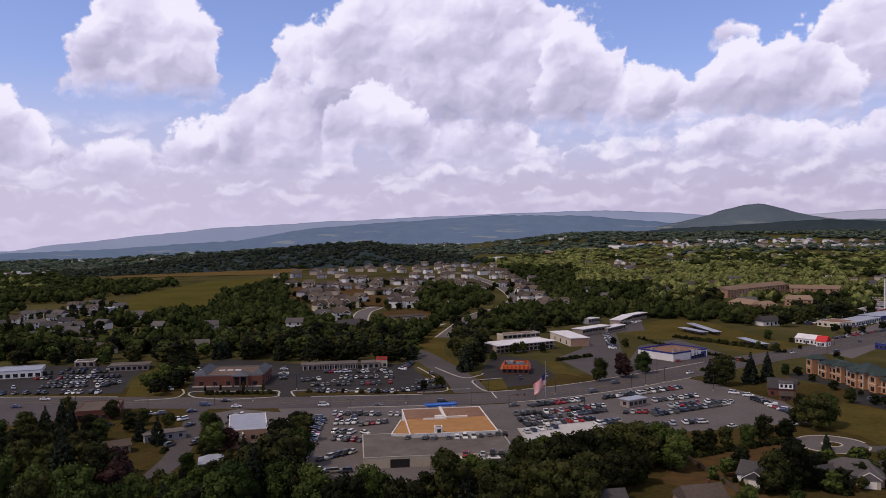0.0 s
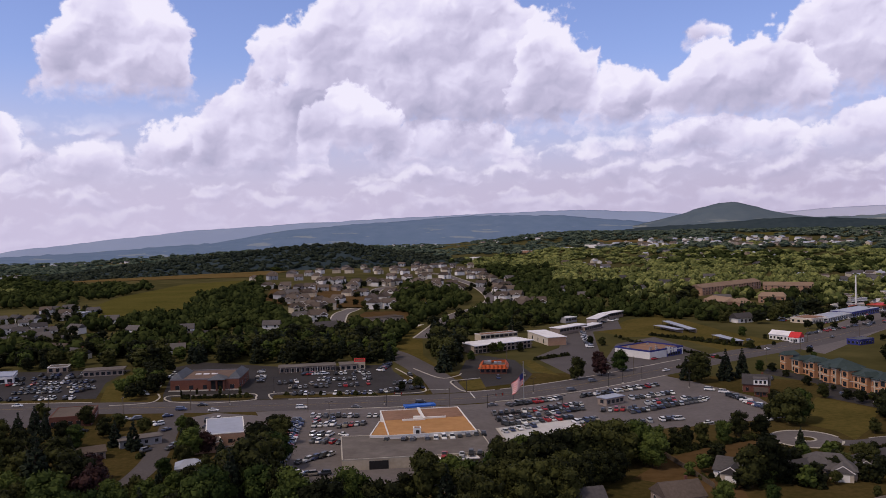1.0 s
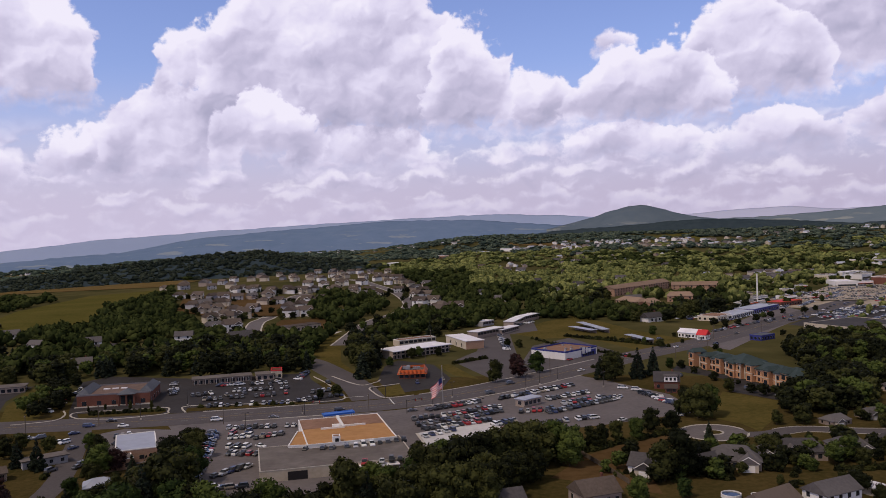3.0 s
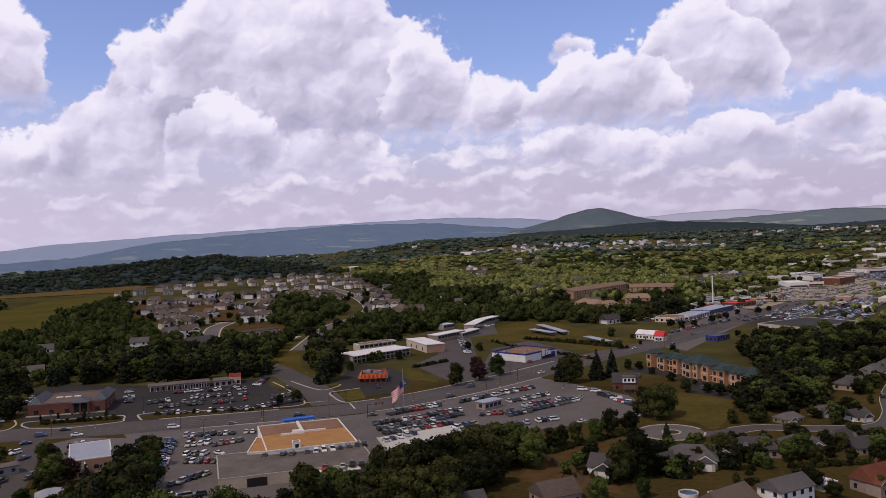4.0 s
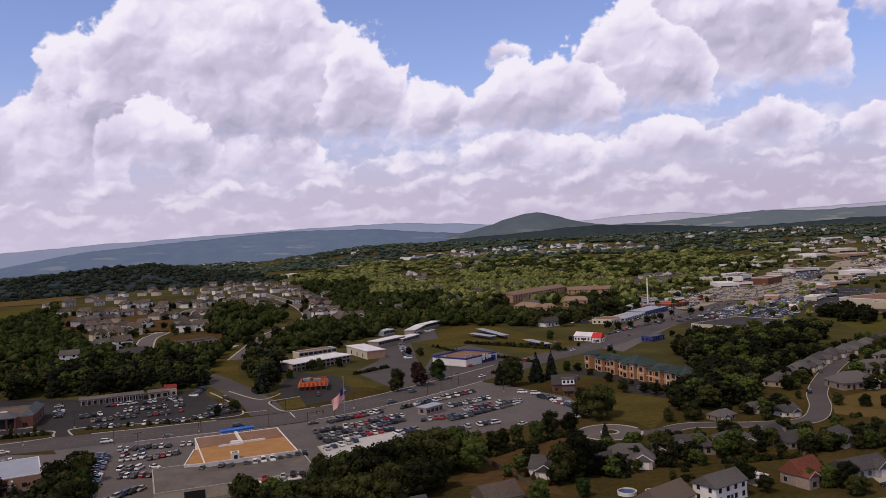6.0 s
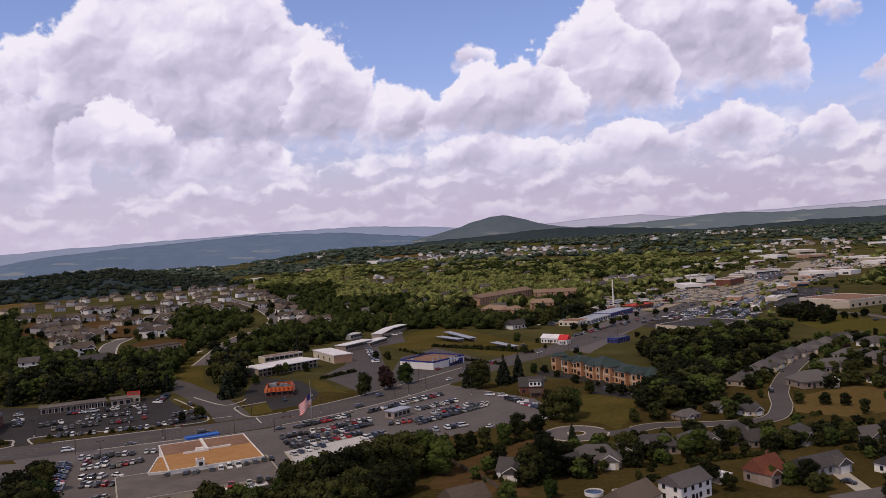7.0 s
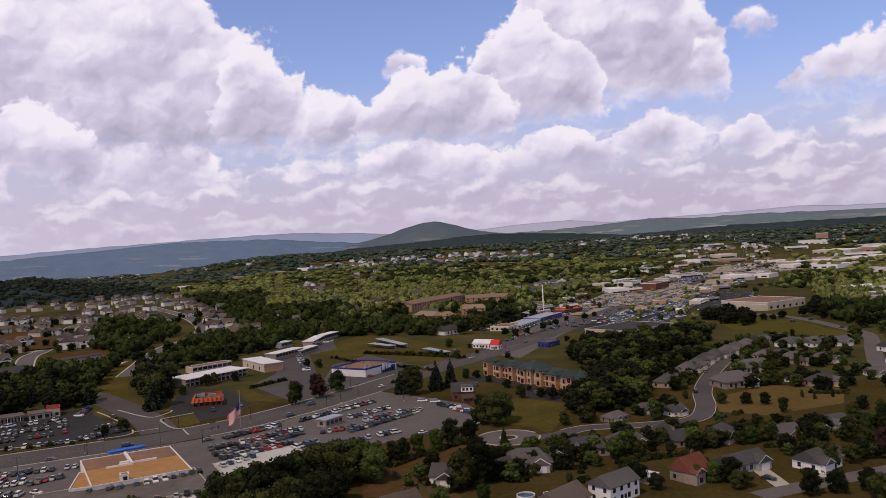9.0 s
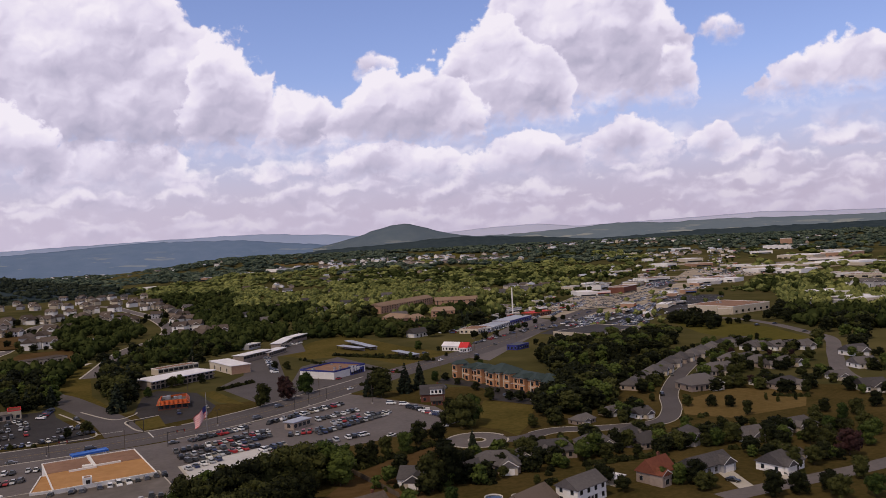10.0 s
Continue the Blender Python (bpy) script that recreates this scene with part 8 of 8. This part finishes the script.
wood_mass("far_woods", RIDGE_TREES, material("rise_leaves", (0.014, 0.022, 0.017), (0.042, 0.052, 0.034), 0.9, 0.05, island=0.5, spec=0.1), "dark woods on the rises before the hills")

# shops and blocks of the far town: from, to, depth, height, wall, roof
TOWN = [((582.9, 904.5), (606.6, 898.4), 40, 7, WHITE, ROOF_WHITE), ((647.5, 1019.8), (665.7, 1031.9), 22, 7, CREAM, ROOF_GREY), ((698.2, 1068.0), (743.4, 1081.1), 24, 6, WHITE, ROOF_WHITE),
        ((682.3, 1001.7), (708.4, 1017.7), 26, 7, WHITE, ROOF_GREY), ((648.2, 898.6), (687.9, 924.1), 24, 11, BRICK, ROOF_BROWN), ((738.3, 991.3), (766.3, 1010.2), 24, 9, CREAM, ROOF_GREY),
        ((827.7, 1084.1), (879.0, 1089.6), 36, 6, WHITE, ROOF_BROWN), ((823.6, 964.1), (856.2, 951.5), 40, 7, WHITE, ROOF_WHITE), ((870.3, 976.5), (923.5, 992.9), 34, 7, BRICK_TAN, ROOF_BROWN),
        ((1153.0, 1238.3), (1191.4, 1223.8), 34, 7, WHITE, ROOF_WHITE), ((1071.5, 1089.4), (1122.8, 1088.8), 42, 7, WHITE, ROOF_WHITE), ((1183.3, 1147.1), (1297.5, 1116.9), 42, 7, CREAM, ROOF_WHITE),
        ((1352.9, 1253.0), (1422.4, 1210.9), 40, 7, WHITE, ROOF_BROWN), ((1024.8, 887.9), (1099.5, 860.2), 34, 7, WHITE, ROOF_BROWN), ((712.7, 638.6), (747.0, 626.9), 40, 9, WHITE, ROOF_WHITE),
        ((634.6, 584.3), (637.7, 551.3), 34, 10, GREYSIDE, SHINGLE), ((661.3, 547.7), (699.9, 543.1), 40, 10, CREAM, ROOF_WHITE), ((1286.3, 1055.6), (1357.5, 1049.6), 42, 7, CREAM, ROOF_PALE),
        ((1515.7, 1566.8), (1556.0, 1532.5), 42, 7, WHITE, ROOF_GREY), ((1598.5, 1410.8), (1646.5, 1385.7), 42, 7, WHITE, ROOF_PALE), ((1225.5, 1610.8), (1244.6, 1601.2), 40, 8, WHITE, ROOF_WHITE),
        ((1141.6, 1422.6), (1172.5, 1428.4), 50, 8, WHITE, ROOF_WHITE), ((1260.2, 1501.1), (1301.2, 1492.4), 50, 9, CREAM, ROOF_WHITE), ((1165.3, 1361.3), (1205.4, 1353.0), 50, 8, BRICK_TAN, ROOF_BROWN),
        ((920.3, 1362.3), (952.0, 1359.9), 30, 6, CREAM, ROOF_BROWN), ((943.6, 1336.4), (982.5, 1333.1), 30, 6, CREAM, SHINGLE_BROWN), ((1323.1, 1881.3), (1382.0, 1848.5), 40, 9, CREAM, ROOF_WHITE),
        ((257.5, 2201.0), (298.4, 2179.7), 40, 9, BRICK_TAN, SHINGLE_RUST), ((470.7, 4274.2), (519.7, 4268.5), 42, 7, WHITE, ROOF_WHITE), ((542.8, 4265.6), (582.1, 4252.3), 42, 7, WHITE, ROOF_WHITE),
        ((353.7, 2203.8), (409.7, 2222.6), 40, 9, CREAM, ROOF_PALE), ((483.7, 2289.5), (542.2, 2329.7), 50, 10, WHITE, ROOF_GREY), ((-436.7, 2099.1), (-422.9, 2118.2), 30, 10, WHITE, ROOF_GREY),
        ((-213.1, 2852.0), (-182.7, 2982.4), 34, 9, TAUPE, ROOF_BROWN), ((-222.2, 1887.0), (-199.7, 1909.6), 30, 7, WHITE, ROOF_WHITE), ((123.8, 1968.1), (146.6, 2010.7), 30, 9, WHITE, ROOF_WHITE),
        ((1812.3, 1756.7), (1834.5, 1733.6), 42, 22, BRICK_TAN, BRICK), ((1682.5, 1556.5), (1710.7, 1525.4), 42, 7, WHITE, ROOF_WHITE), ((1566.2, 1917.7), (1619.7, 1909.6), 40, 7, WHITE, ROOF_PALE)]
for a, b, d, h, wall, roof in TOWN:
    town = flat_building(a, b, d * 0.9, h * 0.85, wall, roof, "flat-roofed shop block of the far town", "town_building", 0.8, rows=(), ends=False)
    tw = (Vector(b) - Vector(a)).length
    part("shop_front", boxed(tw * 0.08, tw * 0.92, -0.14, -0.01, 0.4, 3.0), GLASS, town, "dark glazed shop front")


shop_rng = random.Random(19)
for k, p in enumerate([q for q in curved(ROAD, 12) if q[0] > 420]):
    for sgn in (-1, 1):
        if shop_rng.random() < 0.45:
            continue
        d = shop_rng.uniform(38, 95) * sgn
        cx, cy = p[0] - 0.70 * d + shop_rng.uniform(-15, 15), p[1] + 0.72 * d + shop_rng.uniform(-15, 15)
        w = shop_rng.uniform(10, 26)
        t = shop_rng.uniform(-0.2, 0.9)
        if min((cx - q[0]) ** 2 + (cy - q[1]) ** 2 for q in ROAD_FINE) < 24 ** 2:
            continue
        sh = flat_building((cx, cy), (cx + w * math.cos(t), cy + w * math.sin(t)), shop_rng.uniform(9, 16), shop_rng.uniform(3, 4.8), shop_rng.choice((WHITE, CREAM, TAUPE, GREYSIDE, BRICK_TAN)),
                      shop_rng.choice((ROOF_WHITE, ROOF_BROWN, ROOF_GREY, ROOF_GREY, SHINGLE)), "small roadside shop of the far town", "town_building", 0.5, rows=(), ends=False)
        part("shop_front", boxed(1.0, w - 1.0, -0.12, -0.01, 0.2, 2.3), GLASS, sh, "dark glazed shop front")
        part("awning", boxed(0.6, w - 0.6, -1.4, 0.0, 2.4, 2.75), shop_rng.choice((RED, BLUE, ROOF_GREEN, TRIM, SHINGLE_BROWN, ORANGE)), sh, "coloured awning over the shop front")
        for k2 in range(2):
            u = shop_rng.uniform(2.0, w - 2.0)
            part("roof_unit", boxed(u - 0.9, u + 0.9, 3.5, 5.2, 3.0, 5.4), STEEL, sh)


def far_houses(name, spots, walls, roofs, label):
    """Small pitched houses far off, joined: spots of x, y, turn, size."""
    vs, fs, ms = [], [], []
    for i, (x, y, turn, s) in enumerate(spots):
        z = ground_height(x, y)
        c, n = math.cos(turn), math.sin(turn)
        w, d, h, k = 6.5 * s, 5.0 * s, 5.5 * s, len(vs)
        for px, py, pz in ((-w, -d, -1), (w, -d, -1), (w, d, -1), (-w, d, -1), (-w, -d, h), (w, -d, h), (w, d, h), (-w, d, h), (-w - 0.4, 0, h + 3 * s), (w + 0.4, 0, h + 3 * s)):
            vs.append((x + px * c - py * n, y + px * n + py * c, z + pz))
        fs += [[k + j for j in q] for q in ((0, 1, 5, 4), (1, 2, 6, 5), (2, 3, 7, 6), (3, 0, 4, 7), (5, 6, 9), (7, 4, 8), (4, 5, 9, 8), (6, 7, 8, 9))]
        ms += [i % len(walls)] * 6 + [len(walls) + i % len(roofs)] * 2
    me = bpy.data.meshes.new(name)
    me.from_pydata(vs, [], fs)
    for m in (*walls, *roofs):
        me.materials.append(m)
    me.polygons.foreach_set("material_index", ms)
    return tagged(new(name, me), label, "houses", kind="stuff")


spots = []
BANDS = [((514.1, 2393.4), (1151.3, 2073.9), 70, 60), ((684.5, 2545.6), (1181.3, 2352.0), 50, 60), ((1390.9, 2521.9), (1811.8, 2637.7), 34, 90), ((2052.3, 3025.6), (1861.2, 2032.6), 30, 120), ((2091.3, 2282.9), (2052.3, 1622.2), 30, 150),
         ((-241.8, 4293.2), (391.3, 3075.2), 26, 200), ((-1135.5, 4147.4), (-664.2, 4248.4), 10, 200), ((-1715.0, 3206.2), (-1653.3, 3633.6), 14, 80), ((-934.4, 1768.3), (-917.6, 1933.3), 14, 50), ((-1479.1, 3374.0), (-1123.7, 3153.8), 12, 60),
         ((286.6, 1696.0), (747.4, 1777.2), 22, 50), ((392.2, 1989.7), (996.1, 1794.0), 26, 60), ((744.3, 1204.6), (1118.0, 1506.5), 18, 40), ((569.3, 1150.9), (744.3, 1204.6), 14, 30), ((-217.2, 2076.7), (-72.9, 2322.9), 16, 60),
         ((1281.5, 1822.6), (1620.2, 1770.6), 40, 80), ((780.3, 673.6), (958.2, 742.1), 14, 40)]
for a, b, n, wide in BANDS:
    for k in range(n):
        t = (k + rng.uniform(-0.4, 0.4)) / n
        spots.append((a[0] + (b[0] - a[0]) * t + rng.uniform(-wide, wide), a[1] + (b[1] - a[1]) * t + rng.uniform(-wide, wide), rng.uniform(0, math.pi), rng.uniform(0.9, 1.5) if b[1] > 1800 else rng.uniform(0.75, 1.05)))
far_houses("far_houses", spots, [WHITE, CREAM, WHITE, TAUPE], [SHINGLE_BROWN, SHINGLE, ROOF_PALE], "white and cream houses scattered through the far woods")

# far lots crowded with cars
for a, b, c, d, rows in (((455.5, 773.8), (536.6, 772.8), (590.4, 928.1), (636.5, 882.4), 5), ((516.4, 743.9), (606.2, 800.6), (587.2, 829.3), (696.3, 907.7), 3), ((515.8, 647.3), (529.4, 622.0), (647.5, 792.7), (677.1, 747.9), 6),
                         ((712.9, 940.3), (822.4, 1022.2), (811.3, 1056.4), (931.4, 1113.9), 3), ((978.2, 1083.9), (1022.4, 1053.4), (1113.8, 1315.9), (1311.5, 1273.4), 4), ((388.8, 625.4), (426.6, 635.8), (451.4, 684.7), (478.3, 685.5), 3),
                         ((407.8, 578.5), (452.4, 592.3), (457.6, 628.7), (491.4, 635.2), 3)):
    for i in range(rows):
        t = i / max(1, rows - 1)
        p, q = Vector(a).lerp(Vector(c), t), Vector(b).lerp(Vector(d), t)
        car_row(tuple(p), tuple(q), 3.0, 80, rng, "far", 0.75)
for a, b, c, d, rows in (((447.0, 772.0), (520.0, 748.0), (600.0, 935.0), (690.0, 900.0), 13), ((1000.0, 1110.0), (1080.0, 1080.0), (1100.0, 1260.0), (1270.0, 1240.0), 9), ((700.0, 930.0), (770.0, 985.0), (760.0, 1040.0), (850.0, 1060.0), 5)):
    for i in range(rows):
        t = i / max(1, rows - 1)
        p, q = Vector(a).lerp(Vector(c), t), Vector(b).lerp(Vector(d), t)
        car_row(tuple(p), tuple(q), 2.9, 85, rng, "far", 0.72)
line = [p for p in curved(ROAD, 20) if p[0] > 330]
for p in line[::3]:
    if p[0] > 300:
        for k in range(9):
            d = rng.choice((-1, 1)) * rng.uniform(22, 78)
            cx, cy = p[0] - 0.7 * d, p[1] + 0.72 * d
            car_row((cx, cy), (cx + 14, cy + 13), 3.0, 85, rng, "far", 0.8)
for p in line[::2]:
    put_car(p[0] + rng.uniform(-7, 7), p[1] + rng.uniform(-7, 7), 42, rng, "far", "car car suv van")
joined_cars()
